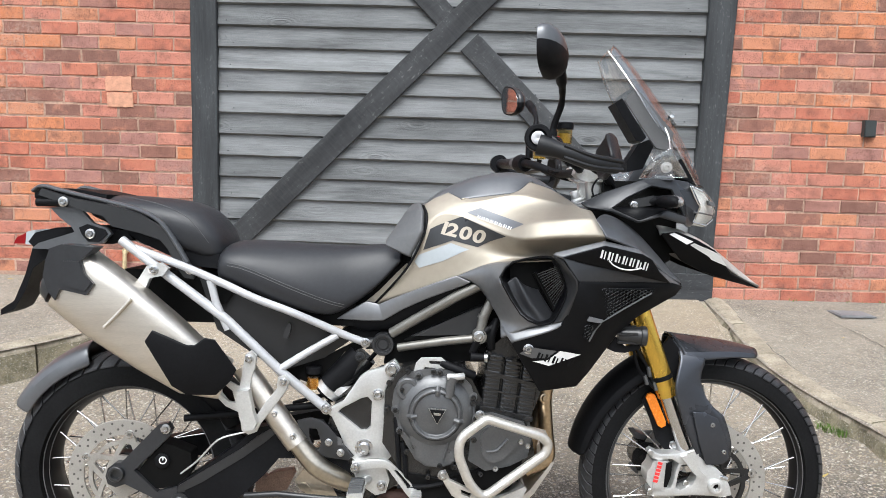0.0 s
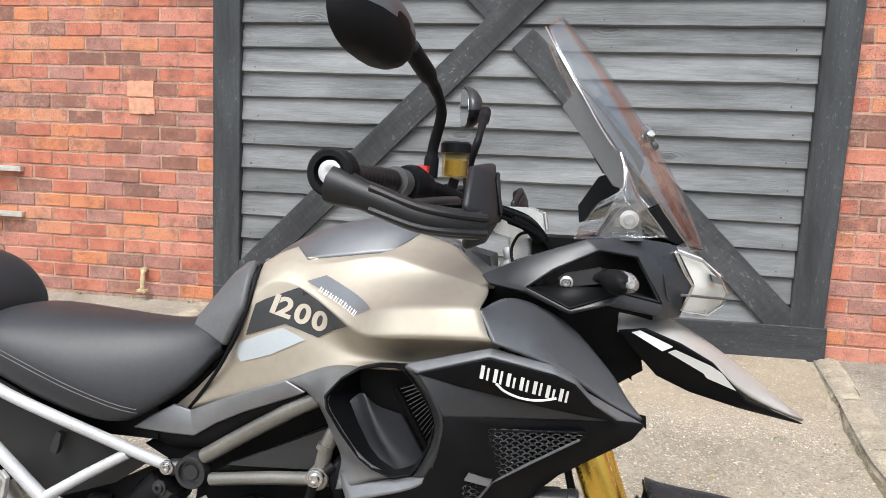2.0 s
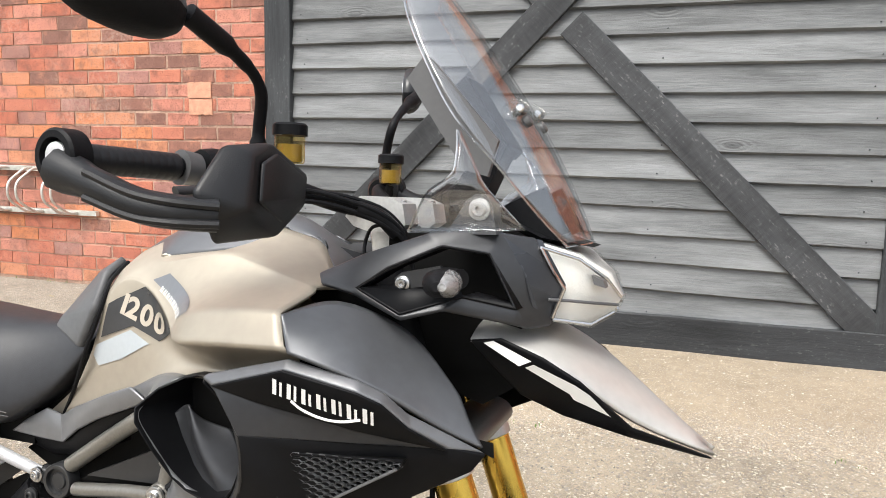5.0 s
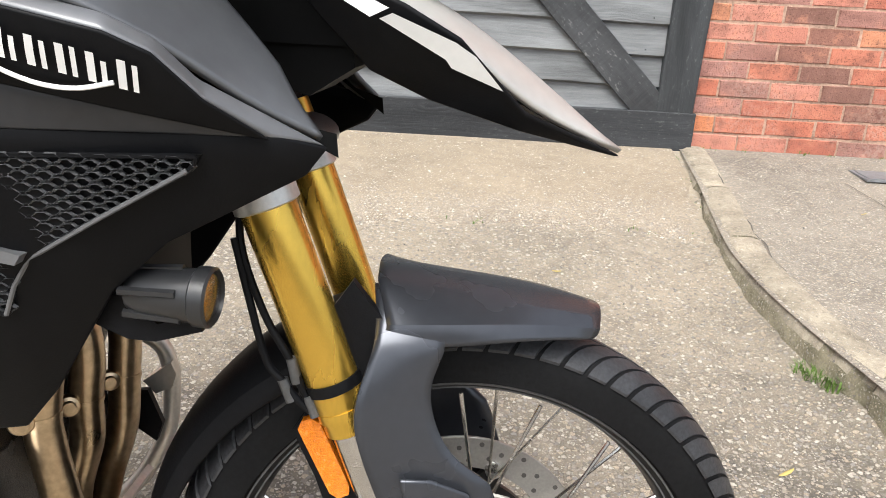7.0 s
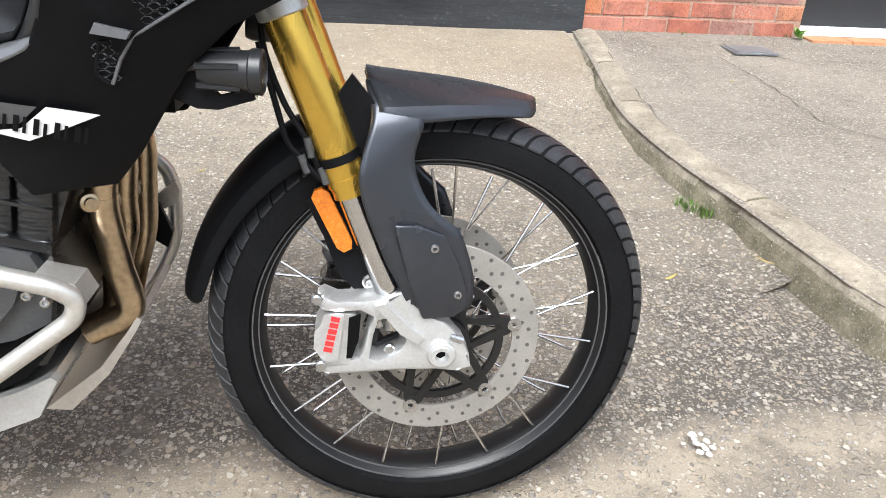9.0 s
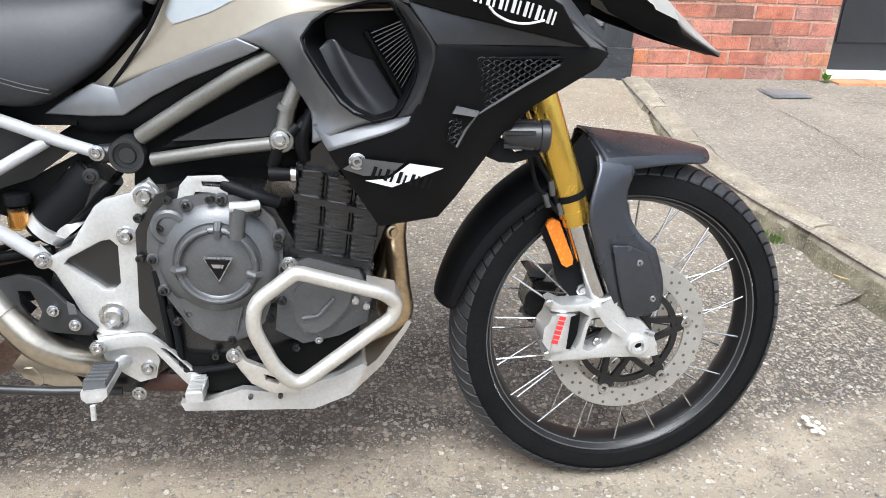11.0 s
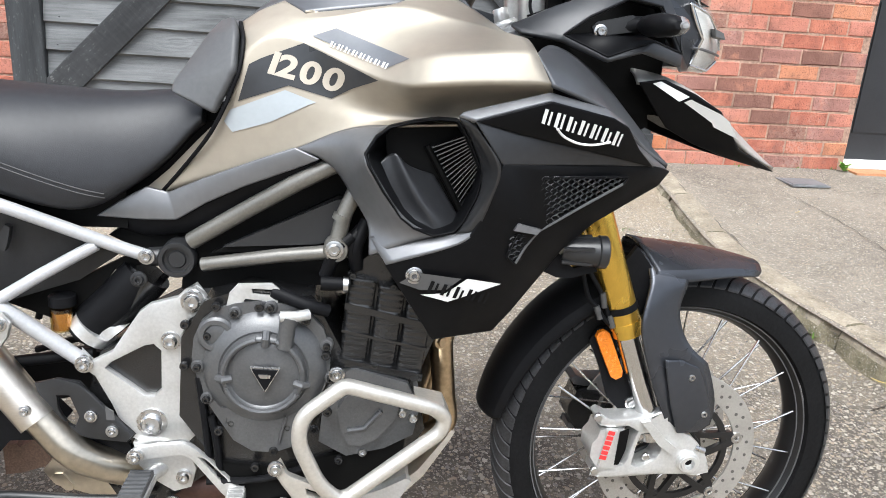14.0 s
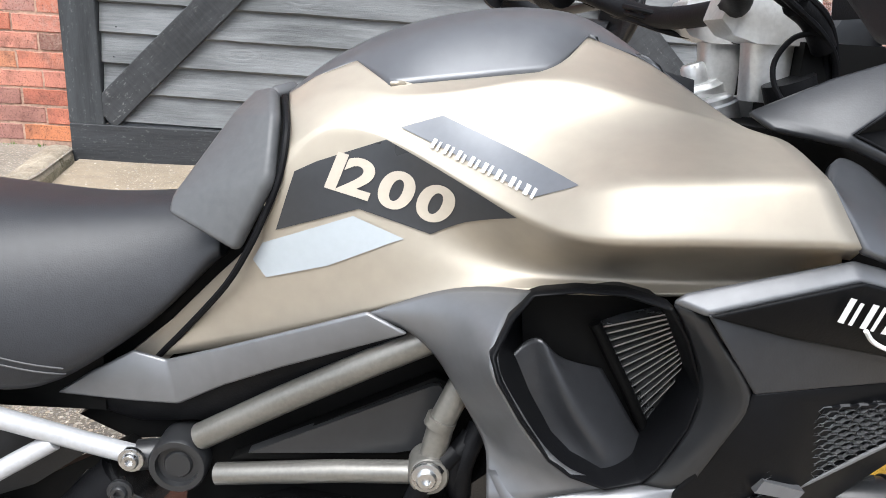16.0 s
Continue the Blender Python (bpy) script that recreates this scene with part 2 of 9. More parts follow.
STONES = [(0.29, 0.255, 0.21), (0.40, 0.355, 0.295), (0.25, 0.222, 0.185), (0.46, 0.41, 0.34), (0.34, 0.295, 0.238), (0.37, 0.305, 0.228), (0.28, 0.258, 0.235), (0.55, 0.505, 0.43), (0.21, 0.19, 0.165), (0.41, 0.34, 0.255)]
M_ROAD = ground_mat("worn_road_asphalt", STONES, (0.098, 0.086, 0.070), (0.345, 0.292, 0.220), 74, 190, (0.72, 0.60), 1.0, 1.5, zones=((1.6, 0.60, 0.62), (1.98, 0.60, 0.60), (2.06, 0.80, 0.50), (2.16, 0.30, 0.90), (2.7, 0.42, 0.95), (3.2, 0.50, 0.90), (3.95, 0.66, 0.88), (4.3, 0.85, 0.5)))
M_PAVE = ground_mat("pavement_asphalt", STONES, (0.135, 0.119, 0.098), (0.335, 0.295, 0.238), 105, 240, (0.52, 0.62), 0.8, 1.8)
M_SLAB = ground_mat("beige_concrete", STONES, (0.185, 0.150, 0.108), (0.325, 0.265, 0.190), 90, 260, (0.14, 0.34), 0.5, 2.0, zones=((3.95, 0.30, 5.0), (4.14, 0.46, 3.2), (4.32, 0.54, 1.0), (4.9, 0.50, 0.7)))
M_KERB = ground_mat("kerb_stone", STONES, (0.17, 0.145, 0.105), (0.50, 0.435, 0.335), 110, 260, (0.25, 0.5), 0.9, 7, flat=False)
M_STEEL_RACK = mat("galvanised_steel", (0.62, 0.62, 0.58), 0.45, 0.7, var=0.2, scale=30)
M_BLACK_BOX = mat("black_plastic_box", (0.03, 0.035, 0.035), 0.45)
M_GRASS = mat("weed_leaves", (0.10, 0.17, 0.03), 0.7, var=0.4, scale=40)
M_LEAF = mat("fallen_leaf", (0.42, 0.32, 0.10), 0.8, var=0.3, scale=60)
M_WHITE_SILL = mat("white_sill", (0.75, 0.74, 0.7), 0.5)
M_TILE = mat("terracotta_step", (0.5, 0.24, 0.12), 0.8, var=0.25, scale=20)
M_DOOR_DARK = mat("dark_grey_door", (0.022, 0.023, 0.026), 0.45)
M_KERB_SIDE = ground_mat("mossy_kerb_face", STONES, (0.085, 0.078, 0.045), (0.34, 0.30, 0.205), 120, 260, (0.30, 0.5), 1.0, 16, flat=False)
M_FARWALL = mat("unseen_wall_dark", (0.12, 0.10, 0.09), 0.9, var=0.25, scale=1.5)
M_WEED = mat("green_weed", (0.16, 0.34, 0.05), 0.6, var=0.3, scale=30)
M_TAP = mat("rusty_pipe", (0.46, 0.37, 0.22), 0.7, 0.2, var=0.4, scale=50)
M_COVER = mat("grey_iron_cover", (0.20, 0.21, 0.22), 0.5, 0.3, var=0.25, scale=40)
M_SPLASH = mat("dried_white_splash", (0.72, 0.72, 0.69), 0.8, var=0.1)


def grit_mat():
    m = mat("loose_grit", (0.3, 0.3, 0.3), 0.9)
    nt = m.node_tree
    ramp = nt.nodes.new("ShaderNodeValToRGB")
    ramp.color_ramp.elements[0].color, ramp.color_ramp.elements[1].color = (0.10, 0.095, 0.09, 1), (0.55, 0.50, 0.43, 1)
    nt.links.new(nt.nodes.new("ShaderNodeNewGeometry").outputs["Random Per Island"], ramp.inputs["Fac"])
    nt.links.new(ramp.outputs["Color"], nt.nodes["Principled BSDF"].inputs["Base Color"])
    return m


M_GRIT = grit_mat()
M_CRACK = mat("crack_dirt", (0.09, 0.08, 0.066), 0.95, var=0.3, scale=30)

M_TYRE = mat("tyre_rubber", (0.0060, 0.0061, 0.0066), 0.62, var=0.35, scale=14, bump=0.25, bump_scale=120, spec=0.13)
M_BLK = mat("matt_black_plastic", (0.0058, 0.0060, 0.0070), 0.5, var=0.2, scale=10, bump=0.12, bump_scale=420, spec=0.12)
M_BLK_SOFT = mat("satin_black_bezel", (0.018, 0.0186, 0.020), 0.36, var=0.12, scale=8)
# Near-black: puts the shade of hollows into the colour; also some plain black parts.
M_BLK_DEEP = mat("black_parts_and_recess_shade", (0.0025, 0.0025, 0.0025), 0.6, var=0.2, scale=12, spec=0.12)
M_SEAT = mat("black_seat_vinyl", (0.019, 0.0200, 0.0232), 0.46, var=0.15, scale=9, bump=0.10, bump_scale=700, spec=0.42)
M_SEAT_SIDE = mat("black_grained_vinyl", (0.012, 0.012, 0.0127), 0.55, var=0.2, scale=9, bump=0.12, bump_scale=700)
M_THREAD = mat("seat_stitching", (0.07, 0.07, 0.072), 0.6)
M_KNEE = mat("dark_grey_soft_rubber", (0.075, 0.077, 0.080), 0.5, var=0.12, scale=10, bump=0.03, bump_scale=300)
M_SAND = mat("satin_sand_paint", (0.405, 0.363, 0.298), 0.50, 0.6, var=0.05, scale=5, rough_var=0.03)
M_GRAPH = mat("satin_graphite_paint", (0.112, 0.116, 0.124), 0.35, 0.45, var=0.08, scale=5)
M_SILVER = mat("silver_painted_tube", (0.45, 0.455, 0.47), 0.42, 0.25, var=0.09, scale=20, bump=0.06, bump_scale=300)
M_FRAME = mat("titanium_grey_frame", (0.205, 0.198, 0.180), 0.36, 0.65, var=0.12, scale=20, bump=0.06, bump_scale=260)
M_ENGINE = mat("grey_engine_casting", (0.112, 0.114, 0.117), 0.36, 0.5, var=0.14, scale=22, bump=0.12, bump_scale=420)
M_ENGINE_DARK = mat("black_engine_casting", (0.0085, 0.0086, 0.0092), 0.25, 0.0, var=0.25, scale=25, bump=0.10, bump_scale=400, spec=0.75)
M_STEEL = mat("brushed_stainless", (0.64, 0.595, 0.53), 0.40, 1.0, var=0.08, scale=6, stretch=(1, 14, 14), bump=0.05, bump_scale=90)
M_HEADER = mat("heat_tinted_header", (0.50, 0.39, 0.26), 0.30, 1.0, var=0.25, scale=9)
M_ALU = mat("cast_aluminium_plate", (0.59, 0.59, 0.58), 0.38, 0.65, var=0.10, scale=18, bump=0.1, bump_scale=350)
M_CRASH = mat("satin_steel_bar", (0.62, 0.595, 0.55), 0.38, 0.70, var=0.10, scale=14)
M_BOLT = mat("zinc_bolt", (0.55, 0.55, 0.55), 0.28, 1.0, var=0.1, scale=60)
M_GOLD = mat("gold_anodised", (0.72, 0.47, 0.085), 0.27, 0.9, var=0.06, scale=6, stretch=(4, 4, 1))
M_CHROME = mat("chromed_tube", (0.62, 0.62, 0.62), 0.16, 1.0, var=0.05, scale=10)
M_DISC = mat("ground_steel_disc", (0.40, 0.385, 0.358), 0.38, 0.6, var=0.12, scale=25)
M_HOLE = mat("drilled_hole_shade", (0.10, 0.095, 0.088), 0.6, 0.3)
M_RIM = mat("black_rim", (0.007, 0.007, 0.0075), 0.38, 0.0, var=0.1, scale=15)
M_SPOKE = mat("steel_spoke", (0.62, 0.61, 0.59), 0.25, 1.0)
M_AMBER = mat("amber_reflector", (0.74, 0.20, 0.008), 0.25, var=0.25, scale=180, bump=0.6, bump_scale=500)
M_RED = mat("red_lens", (0.20, 0.008, 0.010), 0.2, var=0.15, scale=80)
M_WHITE = mat("white_decal", (0.78, 0.78, 0.77), 0.4, var=0.03)
M_PALE = mat("pale_grey_decal", (0.38, 0.415, 0.44), 0.4, 0.1, var=0.03)
M_GREYDECAL = mat("grey_decal", (0.080, 0.080, 0.082), 0.42, var=0.06)
M_DARKDECAL = mat("dark_decal", (0.048, 0.050, 0.054), 0.30, 0.35, var=0.06)
M_GREYPANEL = mat("silver_grey_decal", (0.17, 0.178, 0.192), 0.33, 0.4, var=0.05)
M_SANDDECAL = mat("sand_numerals", (0.50, 0.45, 0.375), 0.46, 0.3, var=0.05)
M_REDPRINT = mat("red_print", (0.62, 0.03, 0.03), 0.45)
M_RUST = mat("rust_brown_casting", (0.075, 0.035, 0.026), 0.6, 0.2, var=0.3, scale=12)
M_LAMP_BODY = mat("silvered_reflector", (0.88, 0.88, 0.86), 0.18, 0.1, var=0.1, scale=30)
M_COPPER = mat("amber_inner_reflector", (0.65, 0.36, 0.12), 0.25, 0.8)
M_FLUID = mat("yellow_brake_fluid", (0.34, 0.265, 0.085), 0.2, 0.0)


def clear_mat(name, tint, rough=0.03, alpha=0.8, least=0.04):
    """Thin clear plastic: mostly lets light straight through, with a glossy skin."""
    m = bpy.data.materials.new(name)
    m.use_nodes = True
    nt = m.node_tree
    out = nt.nodes["Material Output"]
    nt.nodes.remove(nt.nodes["Principled BSDF"])
    tr = nt.nodes.new("ShaderNodeBsdfTransparent")
    tr.inputs["Color"].default_value = (*tint, 1)
    gl = nt.nodes.new("ShaderNodeBsdfGlossy")
    gl.inputs["Roughness"].default_value = rough
    lw = nt.nodes.new("ShaderNodeLayerWeight")
    lw.inputs["Blend"].default_value = 0.35
    fr = nt.nodes.new("ShaderNodeMapRange")
    fr.inputs["To Min"].default_value, fr.inputs["To Max"].default_value = least, alpha
    nt.links.new(lw.outputs["Facing"], fr.inputs["Value"])
    mx = nt.nodes.new("ShaderNodeMixShader")
    nt.links.new(fr.outputs[0], mx.inputs["Fac"])
    nt.links.new(tr.outputs["BSDF"], mx.inputs[1])
    nt.links.new(gl.outputs["BSDF"], mx.inputs[2])
    nt.links.new(mx.outputs["Shader"], out.inputs["Surface"])
    return m


M_SCREEN = clear_mat("clear_windscreen", (0.95, 0.96, 0.97), 0.02, 0.30, 0.17)
M_EDGE = clear_mat("polished_acrylic_edge", (0.86, 0.88, 0.89), 0.10, 0.75, 0.30)
M_LENS = clear_mat("clear_lamp_lens", (0.93, 0.93, 0.92), 0.03, 0.2)
M_RESERVOIR = clear_mat("amber_fluid_reservoir", (0.84, 0.74, 0.46), 0.05, 0.35)
M_TITAN = mat("silver_bronze_pipe", (0.52, 0.47, 0.39), 0.30, 1.0, var=0.14, scale=8)
# Dusty rubber, with a faint bluish sheen put into its colour.
M_TREAD = mat("dusty_tread_with_sheen", (0.024, 0.0245, 0.027), 0.5, var=0.5, scale=22, bump=0.2, bump_scale=200, spec=0.45)
M_GUARD = mat("grained_grey_black_plastic", (0.0095, 0.0099, 0.0112), 0.42, var=0.15, scale=9, bump=0.10, bump_scale=600, spec=0.32)
M_FENDER = mat("satin_charcoal_plastic", (0.056, 0.060, 0.070), 0.27, 0.6, var=0.08, scale=6)
M_SIDE = mat("satin_mid_grey_cover", (0.165, 0.168, 0.175), 0.34, 0.5, var=0.08, scale=6)
M_CASE = mat("pitted_brown", (0.26, 0.175, 0.135), 0.7, 0.1, var=0.3, scale=25, bump=0.5, bump_scale=140)
# Grey raised so that up-facing edges carry their sky sheen in the colour.
M_BEZEL = mat("black_bezel_with_sky_sheen", (0.150, 0.153, 0.160), 0.40, 0.45, var=0.08, scale=7)
M_GRILLE = mat("glossy_black_mesh", (0.20, 0.203, 0.208), 0.26, 0.6, var=0.1, scale=20)
M_BEAK = mat("satin_silver_beige_paint", (0.46, 0.45, 0.43), 0.38, 0.4, var=0.06, scale=5, rough_var=0.04)
M_INDICATOR = mat("clear_indicator_prism", (0.30, 0.30, 0.30), 0.14, 0.5, var=0.35, scale=90, bump=0.6, bump_scale=160)
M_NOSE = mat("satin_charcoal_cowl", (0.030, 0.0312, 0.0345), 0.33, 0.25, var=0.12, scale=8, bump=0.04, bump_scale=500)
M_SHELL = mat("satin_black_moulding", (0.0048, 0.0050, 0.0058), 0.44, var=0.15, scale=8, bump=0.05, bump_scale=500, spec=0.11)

# ---------------------------------------------------------------- mesh tools
def mesh_from(bm, name, material, smooth=40):
    me = bpy.data.meshes.new(name)
    bmesh.ops.recalc_face_normals(bm, faces=bm.faces)
    bm.to_mesh(me)
    bm.free()
    for m in (material if isinstance(material, (list, tuple)) else [material]):
        me.materials.append(m)
    if smooth:
        for p in me.polygons:
            p.use_smooth = True
        me.set_sharp_from_angle(angle=radians(smooth))
    return me


def thing(name, bm, material, label, category, kind="", group="", smooth=40):
    return tagged(new(name, mesh_from(bm, name, material, smooth)), label, category, group, kind)


def empty(name, label, category, m=None, group=""):
    ob = new(name)
    ob.empty_display_size = 0.1
    if m is not None:
        ob.matrix_world = m
    return tagged(ob, label, category, group)


def part(name, bm, material, parent, label="", smooth=40):
    ob = new(name, mesh_from(bm, name, material, smooth))
    ob.parent = parent
    return tagged(ob, label)


def soften(bm, width, segments=2, angle=25):
    edges = [e for e in bm.edges if len(e.link_faces) == 2 and e.calc_face_angle(0) > radians(angle)]
    if edges:
        bmesh.ops.bevel(bm, geom=edges, offset=width, segments=segments, profile=0.6, affect="EDGES", clamp_overlap=True)
    return bm


def add_box(bm, x0, x1, y0, y1, z0, z1):
    v = [bm.verts.new(p) for p in ((x0, y0, z0), (x1, y0, z0), (x1, y1, z0), (x0, y1, z0), (x0, y0, z1), (x1, y0, z1), (x1, y1, z1), (x0, y1, z1))]
    for f in ((0, 3, 2, 1), (4, 5, 6, 7), (0, 1, 5, 4), (1, 2, 6, 5), (2, 3, 7, 6), (3, 0, 4, 7)):
        bm.faces.new([v[i] for i in f])
    return v


def box(x0, x1, y0, y1, z0, z1, bevel=0.0, segments=2):
    bm = bmesh.new()
    add_box(bm, x0, x1, y0, y1, z0, z1)
    return soften(bm, bevel, segments) if bevel else bm


def add_prism(bm, outline, y0, y1, holes=()):
    """A plate: its outline in x and z, from y0 to y1."""
    if not holes:
        a = [bm.verts.new((x, y0, z)) for x, z in outline]
        b = [bm.verts.new((x, y1, z)) for x, z in outline]
        n = len(a)
        bm.faces.new(a)
        bm.faces.new(b[::-1])
        for i in range(n):
            bm.faces.new((a[i], b[i], b[(i + 1) % n], a[(i + 1) % n]))
        return
    rings = []
    for y in (y0, y1):
        edges = []
        ring = []
        for loop in (outline, *holes):
            vs = [bm.verts.new((x, y, z)) for x, z in loop]
            ring.append(vs)
            edges += [bm.edges.new((vs[i], vs[(i + 1) % len(vs)])) for i in range(len(vs))]
        bmesh.ops.triangle_fill(bm, edges=edges, use_beauty=True, use_dissolve=False)
        rings.append(ring)
    for r0, r1 in zip(*rings):
        n = len(r0)
        for i in range(n):
            bm.faces.new((r0[i], r1[i], r1[(i + 1) % n], r0[(i + 1) % n]))


def prism(outline, y0, y1, bevel=0.0, holes=(), segments=2):
    bm = bmesh.new()
    add_prism(bm, outline, y0, y1, holes)
    return soften(bm, bevel, segments) if bevel else bm


def curve_through(points, steps=8, closed=False):
    """A smooth line through points."""
    p = [Vector(q) for q in points]
    n = len(p)
    out = []
    for i in range(n if closed else n - 1):
        a = p[(i - 1) % n] if closed or i > 0 else p[0] * 2 - p[1]
        b, c = p[i], p[(i + 1) % n]
        d = p[(i + 2) % n] if closed or i + 2 < n else p[-1] * 2 - p[-2]
        for k in range(steps):
            t = k / steps
            out.append(0.5 * ((2 * b) + (c - a) * t + (2 * a - 5 * b + 4 * c - d) * t * t + (3 * b - a - 3 * c + d) * t ** 3))
    if not closed:
        out.append(p[-1])
    return out


def rounded_path(points, radius, steps=5):
    """Straight runs with rounded corners."""
    p = [Vector(q) for q in points]
    out = [p[0]]
    for a, b, c in zip(p, p[1:], p[2:]):
        u, v = (a - b), (c - b)
        r = min(radius, u.length * 0.45, v.length * 0.45)
        s, e = b + u.normalized() * r, b + v.normalized() * r
        for k in range(steps + 1):
            t = k / steps
            out.append(s * (1 - t) ** 2 + b * 2 * t * (1 - t) + e * t * t)
    out.append(p[-1])
    return out


def add_tube(bm, path, radius, sides=12, closed=False, caps=True, flat=1.0):
    path = [Vector(q) for q in path]
    n = len(path)
    rings = []
    up = None
    for i, p in enumerate(path):
        a = path[(i - 1) % n] if closed or i else p
        b = path[(i + 1) % n] if closed or i < n - 1 else p
        t = (b - a).normalized()
        if up is None:
            up = t.orthogonal().normalized() if abs(t.y) > 0.9 else t.cross(Vector((0, 1, 0))).normalized()
        up = (up - t * up.dot(t)).normalized()
        side = t.cross(up)
        r = radius[i] if isinstance(radius, (list, tuple)) else radius
        rings.append([bm.verts.new(p + (up * math.cos(2 * math.pi * k / sides) * flat + side * math.sin(2 * math.pi * k / sides)) * r) for k in range(sides)])
    for i in range(n if closed else n - 1):
        a, b = rings[i], rings[(i + 1) % n]
        for k in range(sides):
            bm.faces.new((a[k], a[(k + 1) % sides], b[(k + 1) % sides], b[k]))
    if caps and not closed:
        bm.faces.new(rings[0][::-1])
        bm.faces.new(rings[-1])
    return bm


def tube(path, radius, sides=12, closed=False, flat=1.0):
    return add_tube(bmesh.new(), path, radius, sides, closed, True, flat)


def add_lathe(bm, profile, origin=(0, 0, 0), axis=(0, 1, 0), sides=32, closed=True):
    """Turns a profile of (distance along the axis, radius) about the axis."""
    ax = Vector(axis).normalized()
    u = Vector((0, 0, 1)) if abs(ax.z) < 0.9 else Vector((1, 0, 0))
    u = (u - ax * u.dot(ax)).normalized()
    v = ax.cross(u)
    rings = []
    for d, r in profile:
        c = Vector(origin) + ax * d
        rings.append([bm.verts.new(c + (u * math.cos(2 * math.pi * k / sides) + v * math.sin(2 * math.pi * k / sides)) * max(r, 1e-5)) for k in range(sides)])
    for a, b in zip(rings, rings[1:]):
        for k in range(sides):
            bm.faces.new((a[k], a[(k + 1) % sides], b[(k + 1) % sides], b[k]))
    if closed:
        bm.faces.new(rings[0][::-1])
        bm.faces.new(rings[-1])
    return bm


def lathe(profile, origin=(0, 0, 0), axis=(0, 1, 0), sides=32, closed=True):
    return add_lathe(bmesh.new(), profile, origin, axis, sides, closed)


def ring_lathe(profile, origin=(0, 0, 0), axis=(0, 1, 0), sides=64):
    """A ring: the profile closes on itself."""
    bm = add_lathe(bmesh.new(), list(profile) + [profile[0]], origin, axis, sides, False)
    bmesh.ops.remove_doubles(bm, verts=bm.verts, dist=1e-5)
    return bm


def loft(rings, caps=True, closed=True):
    """Skins rings of equal count."""
    bm = bmesh.new()
    vs = [[bm.verts.new(p) for p in r] for r in rings]
    n = len(vs[0])
    for a, b in zip(vs, vs[1:]):
        for k in range(n if closed else n - 1):
            bm.faces.new((a[k], a[(k + 1) % n], b[(k + 1) % n], b[k]))
    if caps:
        bm.faces.new(vs[0][::-1])
        bm.faces.new(vs[-1])
    return bm


def facets(points, faces):
    """A sheet of named corners and the faces between them."""
    bm = bmesh.new()
    v = {k: bm.verts.new(p) for k, p in points.items()}
    for f in faces:
        bm.faces.new([v[k] for k in f.split()])
    return bm


def modify(ob, thick=0.0, bevel=0.0, subsurf=0, offset=1.0, angle=20, segments=2):
    if thick:
        s = ob.modifiers.new("thickness", "SOLIDIFY")
        s.thickness, s.offset = thick, offset
    if bevel:
        b = ob.modifiers.new("rounding", "BEVEL")
        b.width, b.segments, b.limit_method, b.angle_limit = bevel, segments, "ANGLE", radians(angle)
        b.harden_normals = False
    if subsurf:
        s = ob.modifiers.new("smoothing", "SUBSURF")
        s.levels = s.render_levels = subsurf
    return ob

# ---------------------------------------------------------------- the place
WALL_Y = 5.055


def ramp(y):
    """Height of the drive, which climbs from the road to the wall."""
    k = min(max((y - 2.0) / 3.055, 0), 1)
    return 0.285 * (k * k * 0.35 + k * 0.65)


def axis_steps(lo, hi, dense_lo, dense_hi, step):
    out = [lo, lo * 0.4, lo * 0.12]
    v = dense_lo
    while v <= dense_hi + 1e-6:
        out.append(v)
        v += step
    return [q for q in out if q < dense_lo - 0.5 or q >= dense_lo] + [hi * 0.12, hi * 0.4, hi]


def make_ground():
    xs = axis_steps(-400, 400, -5.0, 5.0, 0.1)
    ys = axis_steps(-400, 400, -3.0, 6.0, 0.1)
    bm = bmesh.new()
    grid = []
    for y in ys:
        row = []
        for x in xs:
            near = 1 if abs(x) < 4.9 and -2.9 < y < 5.0 else 0
            z = ramp(y) + near * 0.007 * noise.noise((x * 2.1, y * 2.1, 0)) * (0 if -1.3 < x < 1.3 and 1.85 < y < 2.35 else 1)
            row.append(bm.verts.new((x, y, z)))
        grid.append(row)
    for a, b in zip(grid, grid[1:]):
        for i in range(len(xs) - 1):
            bm.faces.new((a[i], a[i + 1], b[i + 1], b[i]))
    thing("ground", bm, M_ROAD, "worn grey asphalt road and drive with loose stones", "ground", "structure", smooth=60)


RIGHT_KERB = [(1.80, 5.05), (1.757, 4.55), (1.703, 4.1), (1.672, 3.75), (1.690, 3.45), (1.735, 3.2), (1.785, 2.98), (1.838, 2.72), (1.905, 2.45), (2.10, 2.17), (2.5, 2.04), (4.2, 1.98), (9.0, 1.95)]
LEFT_KERB = [(-1.56, 5.05), (-1.52, 4.5), (-1.60, 4.05), (-1.80, 3.65), (-2.10, 3.35), (-2.6, 3.12), (-4.2, 3.0), (-9.0, 2.95)]


def pavement_height(x, y):
    k = min(max((y - 2.0) / 3.055, 0), 1)
    return (0.125 + 0.172 * k) if x > 0 else (0.20 + 0.14 * k)


